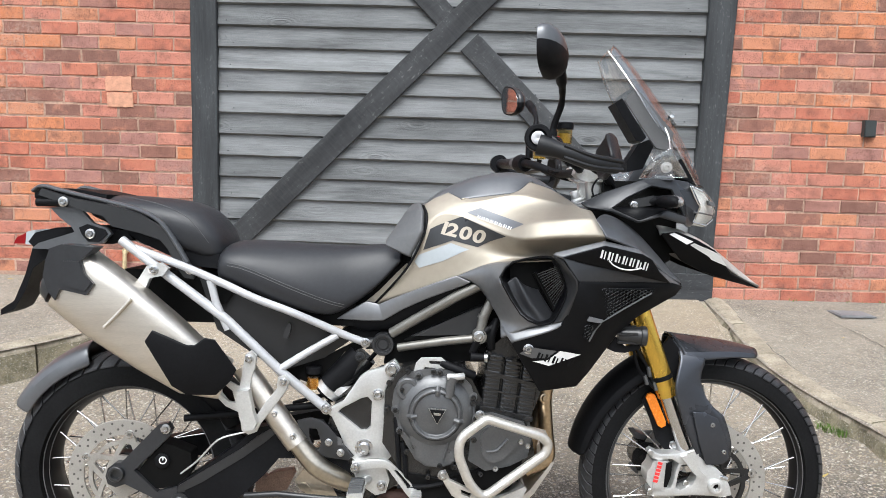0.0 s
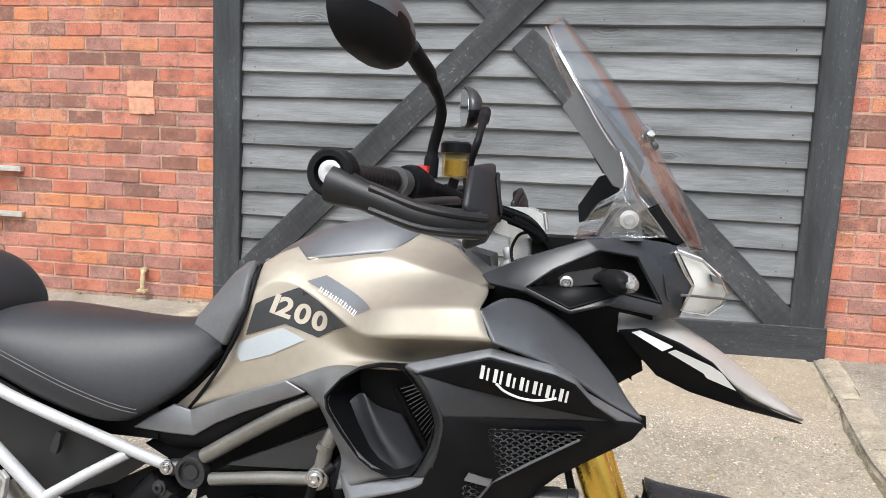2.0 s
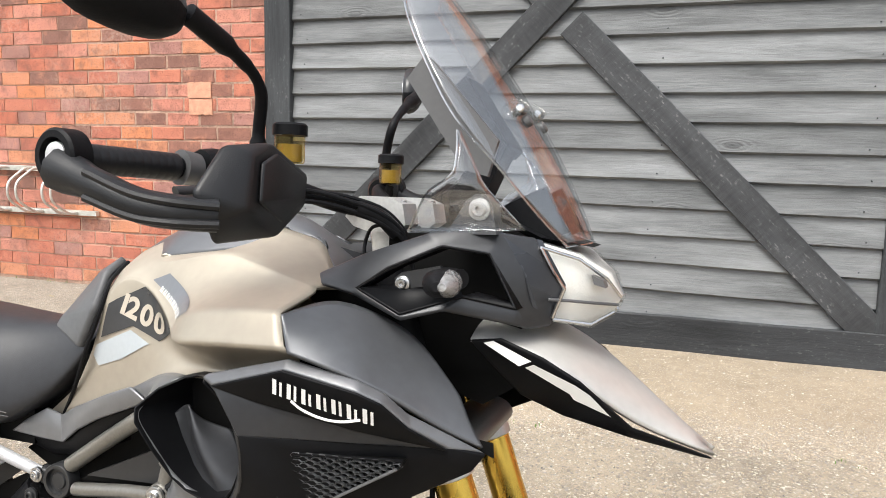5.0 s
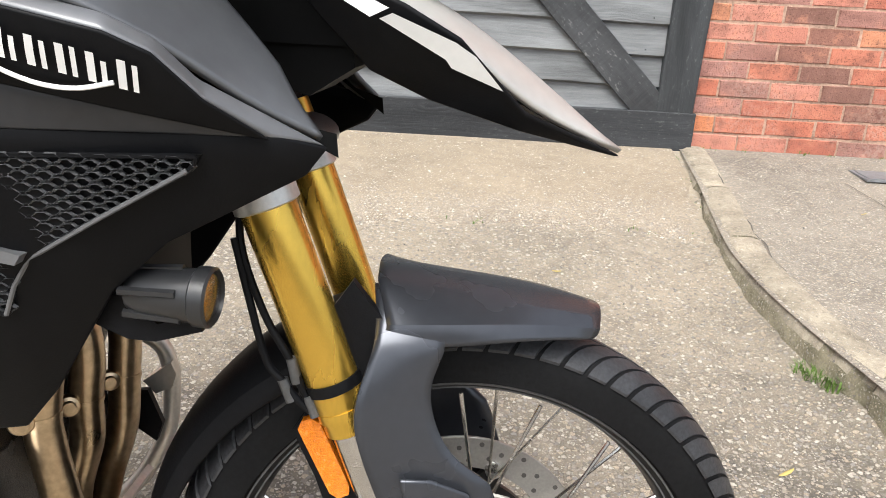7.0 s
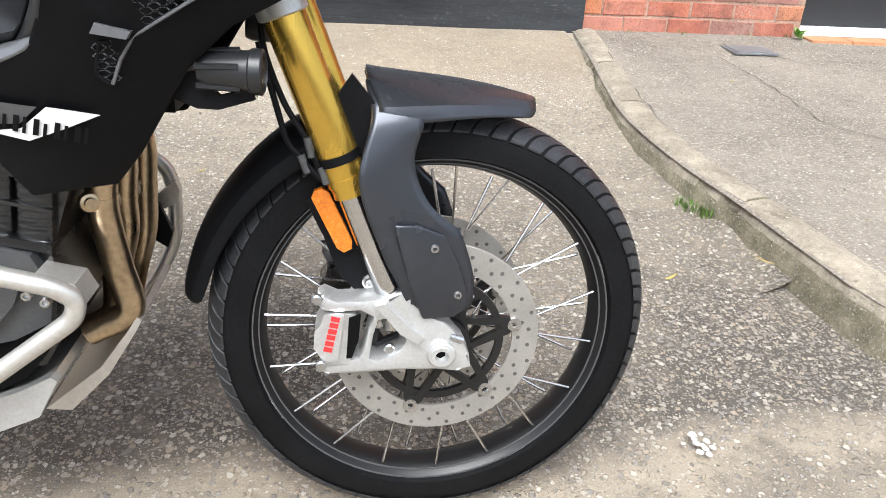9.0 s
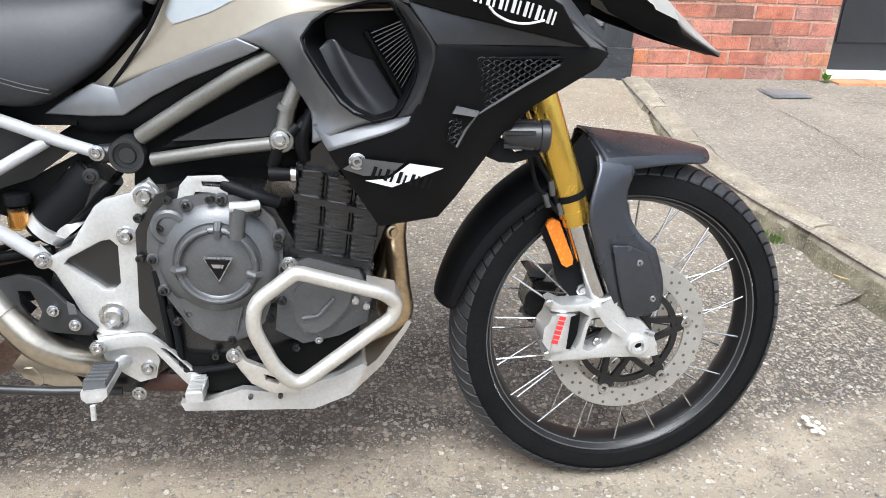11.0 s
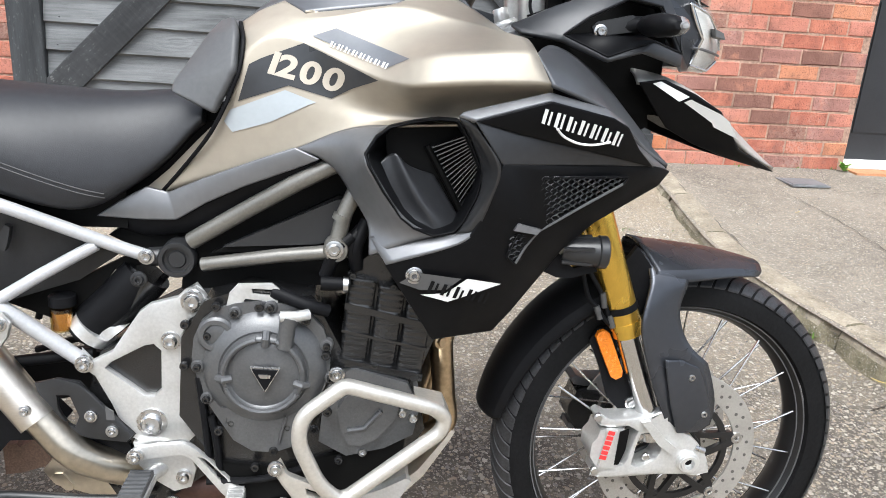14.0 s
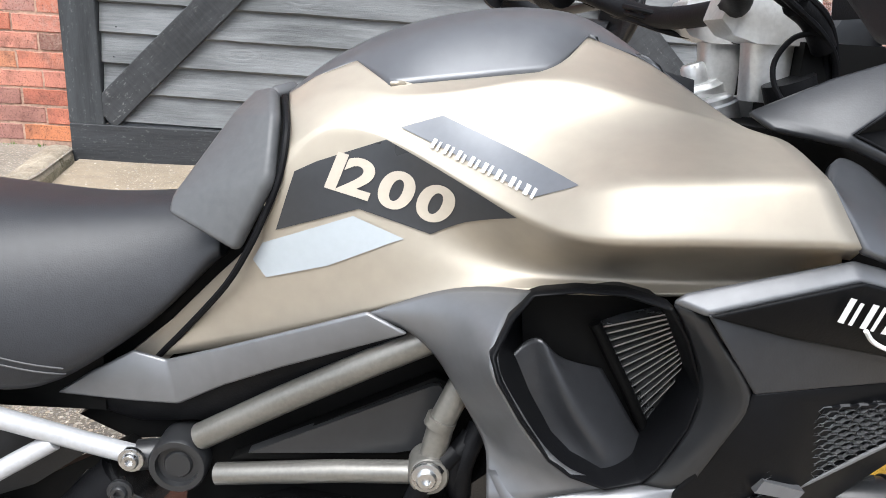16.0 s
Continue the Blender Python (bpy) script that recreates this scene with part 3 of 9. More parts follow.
def make_pavement(name, line, side, label):
    """The raised pavement beside the drive, behind its kerb."""
    bm = bmesh.new()
    pts = curve_through([(x, y, 0) for x, y in line], 8)
    far = 9.0 * side
    # a simple sheet bounded by the kerb line: fan of cells towards the wall and outwards
    xs = [1.5 + 0.12 * i for i in range(36)] + [7, 9]
    ys = [1.95 + 0.1 * j for j in range(32)]
    cell = {}
    kerb = [(q.x, q.y) for q in pts]

    def inside(x, y):
        # right of the line, seen along its run from the wall outwards
        c = False
        poly = kerb + [(far, 5.2), (kerb[0][0], 5.2)]
        j = len(poly) - 1
        for i in range(len(poly)):
            (xi, yi), (xj, yj) = poly[i], poly[j]
            if (yi > y) != (yj > y) and x < (xj - xi) * (y - yi) / (yj - yi) + xi:
                c = not c
            j = i
        return c

    def nearest(x, y):
        return min(((qx - x) ** 2 + (qy - y) ** 2, qx, qy) for qx, qy in kerb)

    def vert(i, j):
        if (i, j) not in cell:
            x, y = side * xs[i], ys[j]
            if not inside(x, y):
                _, x, y = nearest(x, y)
            z = pavement_height(x, y) + 0.004 * noise.noise((x * 3, y * 3, 5))
            cell[i, j] = bm.verts.new((x, min(y, WALL_Y + 0.02), z))
        return cell[i, j]

    for i in range(len(xs) - 1):
        for j in range(len(ys) - 1):
            corners = [(i, j), (i + 1, j), (i + 1, j + 1), (i, j + 1)]
            if sum(inside(side * xs[a], ys[b]) for a, b in corners) >= 1:
                vs = [vert(a, b) for a, b in corners]
                if len({v.co.to_tuple(4) for v in vs}) == 4:
                    bm.faces.new(vs)
                elif len({v.co.to_tuple(4) for v in vs}) == 3:
                    uniq = []
                    for v in vs:
                        if all((v.co - u.co).length > 1e-4 for u in uniq):
                            uniq.append(v)
                    try:
                        bm.faces.new(uniq)
                    except ValueError:
                        pass
    thing(name, bm, M_PAVE, label, "pavement", "structure", smooth=60)


def make_kerb(line, side, lengths, name="kerb"):
    """Worn kerb stones end to end along the line."""
    holder = tagged(new(name), "worn pale concrete kerb stones edging the pavement", "kerb", "", "structure")
    pts = curve_through([(x, y, 0) for x, y in line], 14)
    run = [0.0]
    for a, b in zip(pts, pts[1:]):
        run.append(run[-1] + (b - a).length)

    def at(s):
        for i in range(len(run) - 1):
            if run[i] <= s <= run[i + 1]:
                return pts[i].lerp(pts[i + 1], (s - run[i]) / max(run[i + 1] - run[i], 1e-6))
        return pts[-1].copy()

    s, n = 0.0, 0
    while s < min(run[-1] - 0.1, 8.0):
        ln = lengths[n % len(lengths)]
        e = min(s + ln, run[-1])
        rings = []
        m = 25
        for k in range(m):
            d = s + 0.006 + (e - s - 0.012) * k / (m - 1)
            p = at(d)
            t = (at(min(d + 0.05, run[-1])) - at(max(d - 0.05, 0))).normalized()
            nrm = Vector((-t.y, t.x, 0)) * (1 if (Vector((-t.y, t.x, 0)).x * side > 0 or Vector((-t.y, t.x, 0)).y > 0.7) else -1)
            top = pavement_height(p.x, p.y) + 0.008 + 0.008 * noise.noise((d * 3, n, 0))
            g = ramp(p.y) - 0.05
            wob = 0.014 * noise.noise((d * 5, n * 3.1, 2)) + 0.008 * noise.noise((d * 31, n, 4)) + 0.020 * max(0.0, 1 - min(k, m - 1 - k) / 2.5) * (0.5 + noise.noise((n * 7.3, k, 1)))
            chip = 0.012 * max(0.0, noise.noise((d * 19, n * 2.7, 8)))
            prof = [(-0.012 + wob, g), (-0.004 + wob, top - 0.035 - chip), (0.008 + wob, top - 0.012 - chip), (0.03 + wob * 0.5 + chip, top - 0.3 * chip), (0.09, top + 0.003), (0.118, top - 0.004), (0.12, g)]
            rings.append([(p.x + nrm.x * o, p.y + nrm.y * o, z) for o, z in prof])
        ob = part("kerb_stone", loft(rings), [M_KERB, M_KERB_SIDE], holder)
        for f in ob.data.polygons:
            if abs(f.normal.z) < 0.45 and f.center.z < pavement_height(f.center.x, f.center.y) - 0.012:
                f.material_index = 1
        s, n = e, n + 1
    return holder


def make_slab():
    """The beige concrete apron before the gate."""
    bm = bmesh.new()
    nx, ny = 220, 16
    grid = []
    for j in range(ny + 1):
        row = []
        for i in range(nx + 1):
            u, v = i / nx, j / ny
            x = -1.53 + (1.76 + 1.53) * u
            front = 4.02 + 0.10 * noise.noise((x * 1.5, 0, 1)) + 0.09 * noise.noise((x * 6, 0, 2)) + 0.06 * noise.noise((x * 17, 0, 3)) + 0.03 * noise.noise((x * 41, 0, 4))
            y = front + (5.04 - front) * v
            row.append(bm.verts.new((x, y, ramp(y) + (0.004 + 0.008 * min(1, v * 3) if j else -0.006) + 0.004 * noise.noise((x * 2, y * 2, 9)))))
        grid.append(row)
    for a, b in zip(grid, grid[1:]):
        for i in range(nx):
            bm.faces.new((a[i], a[i + 1], b[i + 1], b[i]))
    thing("concrete_apron", bm, M_SLAB, "worn beige concrete apron before the black gate", "pavement", "structure", smooth=60)


def wood_board(x0, x1, z_left, z_right, height, seed):
    """A feather-edged board, thick at its lower edge, a little bowed and chipped along its length."""
    bm = bmesh.new()
    rings = []
    n = 44
    for i in range(n + 1):
        x = x0 + (x1 - x0) * i / n
        w = 0.0045 * noise.noise((x * 1.1, seed, 0)) + 0.0012 * noise.noise((x * 7, seed, 3))
        chip = max(0.0, noise.noise((x * 9, seed, 8)) - 0.35) * 0.012
        zb = z_left + (z_right - z_left) * i / n + w
        y = 5.043 + 0.0035 * noise.noise((x * 0.9, seed, 5))
        rings.append([(x, y + 0.018, zb + chip * 0.5), (x, y, zb + 0.010 + chip), (x, y + 0.0008, zb + 0.018 + chip), (x, 5.070, zb + height), (x, 5.080, zb + height), (x, 5.085, zb + 0.010)])
    return loft(rings)


def sawn_beam(a, b, width, y0, y1, seed, n=16):
    """A sawn timber from a to b in the plane of the wall, its edges uneven."""
    a, b = Vector((a[0], 0, a[1])), Vector((b[0], 0, b[1]))
    t = (b - a).normalized()
    s = Vector((-t.z, 0, t.x))
    rings = []
    for i in range(n + 1):
        p = a.lerp(b, i / n)
        w0 = width / 2 + 0.003 * noise.noise((i * 0.5, seed, 0))
        w1 = width / 2 + 0.003 * noise.noise((i * 0.5, seed, 7))
        c = 0.004
        ring = []
        for o, y in ((-w0, y1), (-w0, y0 + c), (-w0 + c, y0), (w1 - c, y0), (w1, y0 + c), (w1, y1)):
            q = p + s * o
            ring.append((q.x, y, q.z))
        rings.append(ring)
    return loft(rings)


def make_gate():
    gate = tagged(new("door_1"), "black-stained boarded timber gate with diagonal braces", "gate", "", "structure")
    leaf = part("backing", box(-1.40, 1.72, 5.085, 5.11, 0.30, 3.35), M_POST, gate)
    nail = mesh_from(lathe([(-0.003, 0.0035), (0.0, 0.0042), (0.002, 0.0036), (0.0025, 0.0)], (0, 0, 0), (0, -1, 0), 10), "nail", M_POST)
    for n in range(22):
        board = part("board", wood_board(-1.398, 1.71, 0.337 + 0.1367 * n, 0.281 + 0.1419 * n, 0.154, n * 7.7), M_BOARD, gate)
        for x in (-1.34 + 0.02 * (n % 3), 0.62 + 0.015 * (n % 4), 1.60 - 0.02 * (n % 2)):
            f = (x + 1.398) / 3.108
            z = 0.337 + 0.1367 * n + f * (-0.056 + 0.0052 * n) + 0.034
            head = new("nail", nail)
            head.parent = board
            head.location = (x, 5.0455, z)
    part("bottom_rail", sawn_beam((-1.56, 0.372), (1.85, 0.372), 0.185, 5.014, 5.046, 3), M_RAIL, gate)
    part("post", sawn_beam((-1.482, 0.466), (-1.482, 3.4), 0.165, 5.018, 5.084, 11), M_POST, gate)
    part("post", sawn_beam((1.749, 0.466), (1.823, 3.4), 0.173, 5.018, 5.084, 17), M_POST, gate)
    part("top_rail", sawn_beam((-1.398, 3.31), (1.688, 3.31), 0.18, 5.016, 5.046, 23), M_RAIL, gate)
    part("brace", sawn_beam((-1.40, 0.505), (1.39, 3.30), 0.153, 5.0205, 5.046, 31), M_BRACE, gate)
    part("brace", sawn_beam((-1.24, 3.34), (0.098, 2.010), 0.150, 5.0225, 5.046, 37), M_BRACE_DOWN, gate)
    part("brace", sawn_beam((0.200, 1.912), (1.68, 0.432), 0.155, 5.0225, 5.046, 41), M_BRACE_DOWN, gate)
    return gate


def brick_mesh(seed, length=0.2305, height=0.0775, depth=0.10):
    rnd = random.Random(seed)
    bm = bmesh.new()
    j = lambda a: rnd.uniform(-a, a)
    n = max(2, int(length / 0.045))
    loop = [(length * k / n, 0) for k in range(n)] + [(length, 0), (length, height / 2)] + [(length * (n - k) / n, height) for k in range(n)] + [(0, height), (0, height / 2)]
    cx, cz, c = length / 2, height / 2, 0.0045
    back = [bm.verts.new((x, depth, z)) for x, z in loop]
    mid = [bm.verts.new((x + j(.0022), 0.006, z + j(.0022))) for x, z in loop]
    front = [bm.verts.new((x + (c if x < cx else -c) * (abs(x - cx) > cx - 0.01) + j(.0016), j(.0014), z + (c if z < cz else -c) * (abs(z - cz) > cz - 0.01) + j(.0016))) for x, z in loop]
    for a, b in ((back, mid), (mid, front)):
        for k in range(len(loop)):
            q = (k + 1) % len(loop)
            bm.faces.new((a[k], a[q], b[q], b[k]))
    bm.faces.new(front)
    return mesh_from(bm, "brick", M_BRICK, 0)


COURSE, PITCH = 0.0855, 0.2385
BRICK_BASE = 0.285


def brick_places(x0, x1, z0, z1, first_edge):
    """Courses in stretcher bond with a cut brick where a course meets an edge."""
    out = []
    c = 0
    z = z0
    while z + 0.07 < z1:
        shift = (PITCH / 2 if c % 2 else 0) + 0.02 * noise.noise((c * 1.7, first_edge, 0))
        x = x0 - PITCH + shift
        while x < x1:
            a, b = max(x, x0), min(x + PITCH - 0.008, x1)
            if b - a > 0.04:
                out.append((a, b, z))
            x += PITCH
        z += COURSE
        c += 1
    return out


def make_brick_wall(name, x0, x1, z0, z1, near, label, wall_z1):
    """A wall core of mortar, with the bricks proud of it. near: the stretch whose bricks are parts of their own."""
    wall = thing(name, box(x0, x1, WALL_Y + 0.0045, WALL_Y + 0.24, z0 - 0.25, wall_z1), M_MORTAR, label, "wall", "structure", smooth=0)
    full = [brick_mesh(100 + k) for k in range(8)]
    rest = bmesh.new()
    rnd = random.Random(name)
    for a, b, z in brick_places(x0, x1, z0, wall_z1 - 0.02, x0):
        whole = b - a > PITCH - 0.02
        if near[0] <= a and b <= near[1] + 0.01 and z < z1:
            me = rnd.choice(full)
            if not whole:
                me = brick_mesh(rnd.random(), b - a)
            ob = new("brick", me)
            ob.parent = wall
            ob.location = (a, WALL_Y + rnd.uniform(-0.0025, 0.0025), z + rnd.uniform(-0.0015, 0.0015))
            ob.rotation_euler = (0, radians(rnd.uniform(-0.4, 0.4)), radians(rnd.uniform(-0.4, 0.4)))
        else:
            add_box(rest, a, b, WALL_Y + rnd.uniform(-0.002, 0.002), WALL_Y + 0.09, z, z + 0.0775)
    ob = part("brickwork", rest, M_BRICK_REST, wall, smooth=0)
    tagged(ob, kind="stuff")
    return wall


make_ground()
make_pavement("pavement_right", RIGHT_KERB, 1, "worn grey asphalt pavement with cracks beside the drive")
make_pavement("pavement_left", LEFT_KERB, -1, "worn grey asphalt pavement along the brick wall")
make_kerb(RIGHT_KERB, 1, (0.62, 0.55, 0.90, 0.75, 0.91), "kerb_right")
make_kerb(LEFT_KERB, -1, (0.7, 0.85, 0.8, 0.9), "kerb_left")
make_slab()
make_gate()
# Added wall, never in view: it dims the light and reflections from the road side.
tagged(new("wall_far", mesh_from(box(-30, 30, -14.4, -14.0, 0, 3.0), "wall_far", M_FARWALL, 0)), "unseen plain wall across the road, added to hold back low sky light", "wall", "", "structure")


# ---------------------------------------------------------------- things about the place
def make_side_door():
    door = tagged(new("door_2"), "dark grey door in a recess beside the brick pier", "door", "", "structure")
    part("leaf", box(3.06, 3.98, 5.20, 5.25, 0.335, 2.45, 0.004), M_DOOR_DARK, door)
    part("panel", box(3.16, 3.88, 5.192, 5.2, 0.50, 1.25, 0.004), M_DOOR_DARK, door)
    part("panel", box(3.16, 3.88, 5.192, 5.2, 1.40, 2.30, 0.004), M_DOOR_DARK, door)
    part("sill", box(3.057, 4.0, 5.06, 5.21, 0.305, 0.335, 0.006), M_WHITE_SILL, door, "white painted sill")
    for k in range(4):
        part("step_tile", box(3.07 + k * 0.235, 3.295 + k * 0.235, 4.93, 5.055, 0.22, 0.304, 0.006), M_TILE, door, "terracotta step tile")
    return door


def make_bike_rack():
    rack = empty("bike_rack", "galvanised steel cycle rack fixed to the brick wall", "bike rack", pose(-3.5, WALL_Y, 0.95))
    def rail(z):
        bm = bmesh.new()
        add_box(bm, -0.95, 0.67, -0.032, -0.004, z - 0.016, z + 0.016)
        return soften(bm, 0.003)
    part("rail", rail(0.145), M_STEEL_RACK, rack)
    part("rail", rail(-0.135), M_STEEL_RACK, rack)
    for k in range(5):
        for d in (0, 0.07):
            x = 0.52 - 0.285 * k - d
            pts = rounded_path([(x, -0.03, 0.145), (x, -0.10, 0.15), (x - 0.015, -0.23, 0.06), (x - 0.015, -0.23, -0.05), (x, -0.10, -0.14), (x, -0.03, -0.135)], 0.06)
            part("hoop", tube(pts, 0.0085, 10), M_STEEL_RACK, rack)
    return rack


def make_wall_fittings():
    b = empty("cable_box", "small black plastic box screwed to the bricks", "box", pose(2.79, WALL_Y, 1.436))
    part("body", box(-0.038, 0.038, -0.035, 0.0, -0.054, 0.054, 0.006), M_BLACK_BOX, b)
    part("lid", box(-0.033, 0.033, -0.042, -0.0351, -0.047, 0.047, 0.004), M_BLACK_BOX, b)
    p = empty("wall_tap", "old brass-coloured pipe stub on the brick wall", "pipe", pose(-2.016, WALL_Y, 0.45))
    part("pipe", tube(rounded_path([(0, 0.02, 0.07), (0, -0.035, 0.07), (0, -0.045, -0.045)], 0.03), 0.014, 12), M_TAP, p)
    part("collar", lathe([(0, 0.02), (0.02, 0.02)], (0, -0.015, 0.07), (0, -1, 0), 14), M_TAP, p)
    part("foot", box(-0.03, 0.03, -0.065, -0.02, -0.06, -0.045, 0.004), M_TAP, p)
    q = empty("render_patch", "pale mortar smears on the red bricks", "mortar patch", pose(-2.035, WALL_Y, 1.548))
    for x0, x1, z0, z1, sd in ((-0.088, 0.078, 0.004, 0.096, 1), (-0.080, 0.086, -0.096, -0.004, 3)):
        bm = bmesh.new()
        n = 10
        top, bot = [], []
        for i in range(n + 1):
            x = x0 + (x1 - x0) * i / n
            top.append((x, z1 + 0.008 * noise.noise((x * 40, sd, 0))))
            bot.append((x, z0 + 0.008 * noise.noise((x * 40, sd, 5))))
        add_prism(bm, bot + top[::-1], -0.0045, 0.004)
        part("mortar_smear", bm, M_PATCH, q)
    g = empty("drain_cover", "small grey metal cover set in the pavement", "drain cover", pose(2.62, 4.72, pavement_height(2.6, 4.72)))
    part("frame", box(-0.11, 0.11, -0.09, 0.09, 0.001, 0.009, 0.002), M_COVER, g)
    part("lid", box(-0.095, 0.095, -0.075, 0.075, 0.009, 0.0125, 0.002), M_COVER, g)


def tuft(bm, c, count, height, spread, rnd):
    for _ in range(count):
        a = rnd.uniform(0, 2 * math.pi)
        r = spread * rnd.random() ** 0.7
        p = Vector(c) + Vector((r * math.cos(a), r * math.sin(a), -0.004))
        b = rnd.uniform(0, 2 * math.pi)
        h = height * rnd.uniform(0.4, 1.0)
        out = Vector((math.cos(b), math.sin(b), 0)) * h * rnd.uniform(0.2, 0.9)
        w = Vector((-math.sin(b), math.cos(b), 0)) * rnd.uniform(0.0012, 0.003)
        m = p + out * 0.35 + Vector((0, 0, h * 0.65))
        e = p + out + Vector((0, 0, h * 0.85))
        v = [bm.verts.new(q) for q in (p - w, p + w, m + w * 0.9, m - w * 0.9, e)]
        bm.faces.new(v[:4])
        bm.faces.new((v[3], v[2], v[4]))


def make_weeds():
    rnd = random.Random(5)
    bm = bmesh.new()
    def kerb_x(y):
        for (xa, ya), (xb, yb) in zip(RIGHT_KERB, RIGHT_KERB[1:]):
            if yb <= y <= ya:
                return xb + (xa - xb) * (y - yb) / (ya - yb)
        return RIGHT_KERB[-1][0]

    tuft(bm, (kerb_x(3.17) - 0.02, 3.17, ramp(3.17)), 110, 0.055, 0.045, rnd)
    tuft(bm, (kerb_x(3.10) - 0.01, 3.10, ramp(3.10) + 0.02), 40, 0.05, 0.03, rnd)
    for k in range(20):
        y = rnd.uniform(2.7, 4.9)
        tuft(bm, (kerb_x(y) - 0.022, y, ramp(y) + 0.004), rnd.randint(3, 9), 0.024, 0.025, rnd)
    for k in range(22):
        x = rnd.uniform(-1.4, 1.65)
        y = 4.1 + 0.10 * noise.noise((x * 1.5, 0, 1))
        tuft(bm, (x, y - 0.02, ramp(y)), rnd.randint(2, 8), 0.022, 0.03, rnd)
    for k in range(26):
        x = rnd.choice((rnd.uniform(1.9, 3.0), rnd.uniform(-3.6, -1.6)))
        tuft(bm, (x, 5.04, pavement_height(x, 5.04)), rnd.randint(2, 6), 0.03, 0.03, rnd)
    thing("grass", bm, M_GRASS, "small tufts of grass and weeds along the kerb", "grass", "stuff", smooth=0)
    w = bmesh.new()
    for k in range(16):
        a = k * 2.4
        l = rnd.uniform(0.03, 0.055)
        p = Vector((3.02, 4.99, pavement_height(3, 5.0) + 0.004 + 0.002 * k))
        u = Vector((math.cos(a), math.sin(a), rnd.uniform(0.4, 1.2))).normalized()
        s = u.cross(Vector((0, 0, 1))).normalized() * l * 0.3
        v = [w.verts.new(q) for q in (p, p + u * l * 0.55 + s, p + u * l, p + u * l * 0.55 - s)]
        w.faces.new(v)
    thing("weed", w, M_WEED, "leafy green weed growing at the wall's foot", "weed", smooth=0)


def make_litter():
    rnd = random.Random(11)
    me = []
    for k in range(3):
        bm = bmesh.new()
        n = 9
        rim = [(0.5 * (1 - 0.45 * abs(math.cos(math.pi * i / n)) ** 3) * math.cos(2 * math.pi * i / n) * 0.5, math.sin(2 * math.pi * i / n)) for i in range(n)]
        c = bm.verts.new((0, 0, 0.12))
        vs = [bm.verts.new((x + rnd.uniform(-0.05, 0.05), y, 0.05 * rnd.random() + 0.12 * abs(y))) for x, y in rim]
        for i in range(n):
            bm.faces.new((c, vs[i], vs[(i + 1) % n]))
        me.append(mesh_from(bm, "leaf", M_LEAF, 0))
    spots = [(1.70, 2.66), (1.52, 2.78), (-2.7, 4.9), (-2.35, 4.85), (-2.9, 4.7), (-2.05, 4.95), (1.1, 3.7), (0.2, 3.4), (-1.75, 4.6), (2.3, 4.2)]
    for k, (x, y) in enumerate(spots):
        ob = new("leaf", me[k % 3])
        z = ramp(y) if -1.5 < x < 1.7 else pavement_height(x, y)
        s = rnd.uniform(0.016, 0.026)
        ob.matrix_world = pose(x, y, z + 0.004, rnd.uniform(-12, 12), rnd.uniform(-12, 12), rnd.uniform(0, 360)) @ Matrix.Diagonal((s, s, s, 1))
        tagged(ob, "dry yellow fallen leaf lying on the ground", "leaf", "fallen leaves")
    bm = bmesh.new()
    for k in range(16):
        a, r = rnd.uniform(0, 6.28), 0.038 * rnd.random()
        cx, cy, rr = 1.345 + r * math.cos(a), 2.165 + r * math.sin(a), rnd.uniform(0.003, 0.010)
        vs = [bm.verts.new((cx + rr * math.cos(t) * rnd.uniform(0.7, 1.2), cy + rr * math.sin(t) * rnd.uniform(0.7, 1.2), ramp(cy) + 0.006 + 0.001 * k)) for t in [6.283 * i / 9 for i in range(9)]]
        bm.faces.new(vs)
    thing("white_splash", bm, M_SPLASH, "dried white splash on the asphalt", "stain", "stuff", smooth=0)
    # loose grit
    bm = bmesh.new()
    verts, faces = [], []
    for k in range(9000):
        t = rnd.random()
        x, y = (rnd.uniform(-2.2, 1.68), rnd.uniform(1.5, 4.25)) if t < 0.86 else (rnd.uniform(1.85, 3.4), rnd.uniform(2.4, 5.0))
        if x > 1.7 and y < 2.7:
            continue
        z = ramp(y) if x < 1.7 else pavement_height(x, y)
        s = 0.0016 + 0.0042 * rnd.random() ** 3
        b = len(verts)
        for dx, dy, dz in ((1, 0, 0), (-0.3, 0.9, 0), (-0.8, -0.5, 0.1), (0.1, -0.9, 0), (0, 0, 0.9), (0.2, 0.1, -0.5)):
            verts.append((x + s * dx * rnd.uniform(0.7, 1.4), y + s * dy * rnd.uniform(0.7, 1.4), z + 0.002 + s * dz))
        for i in range(4):
            faces.append((b + i, b + (i + 1) % 4, b + 4))
            faces.append((b + (i + 1) % 4, b + i, b + 5))
    me = bpy.data.meshes.new("grit")
    me.from_pydata(verts, [], faces)
    me.materials.append(M_GRIT)
    tagged(new("grit", me), "loose grit and small stones on the drive", "gravel", "", "stuff")


make_side_door()
make_bike_rack()
make_wall_fittings()
make_weeds()
make_litter()


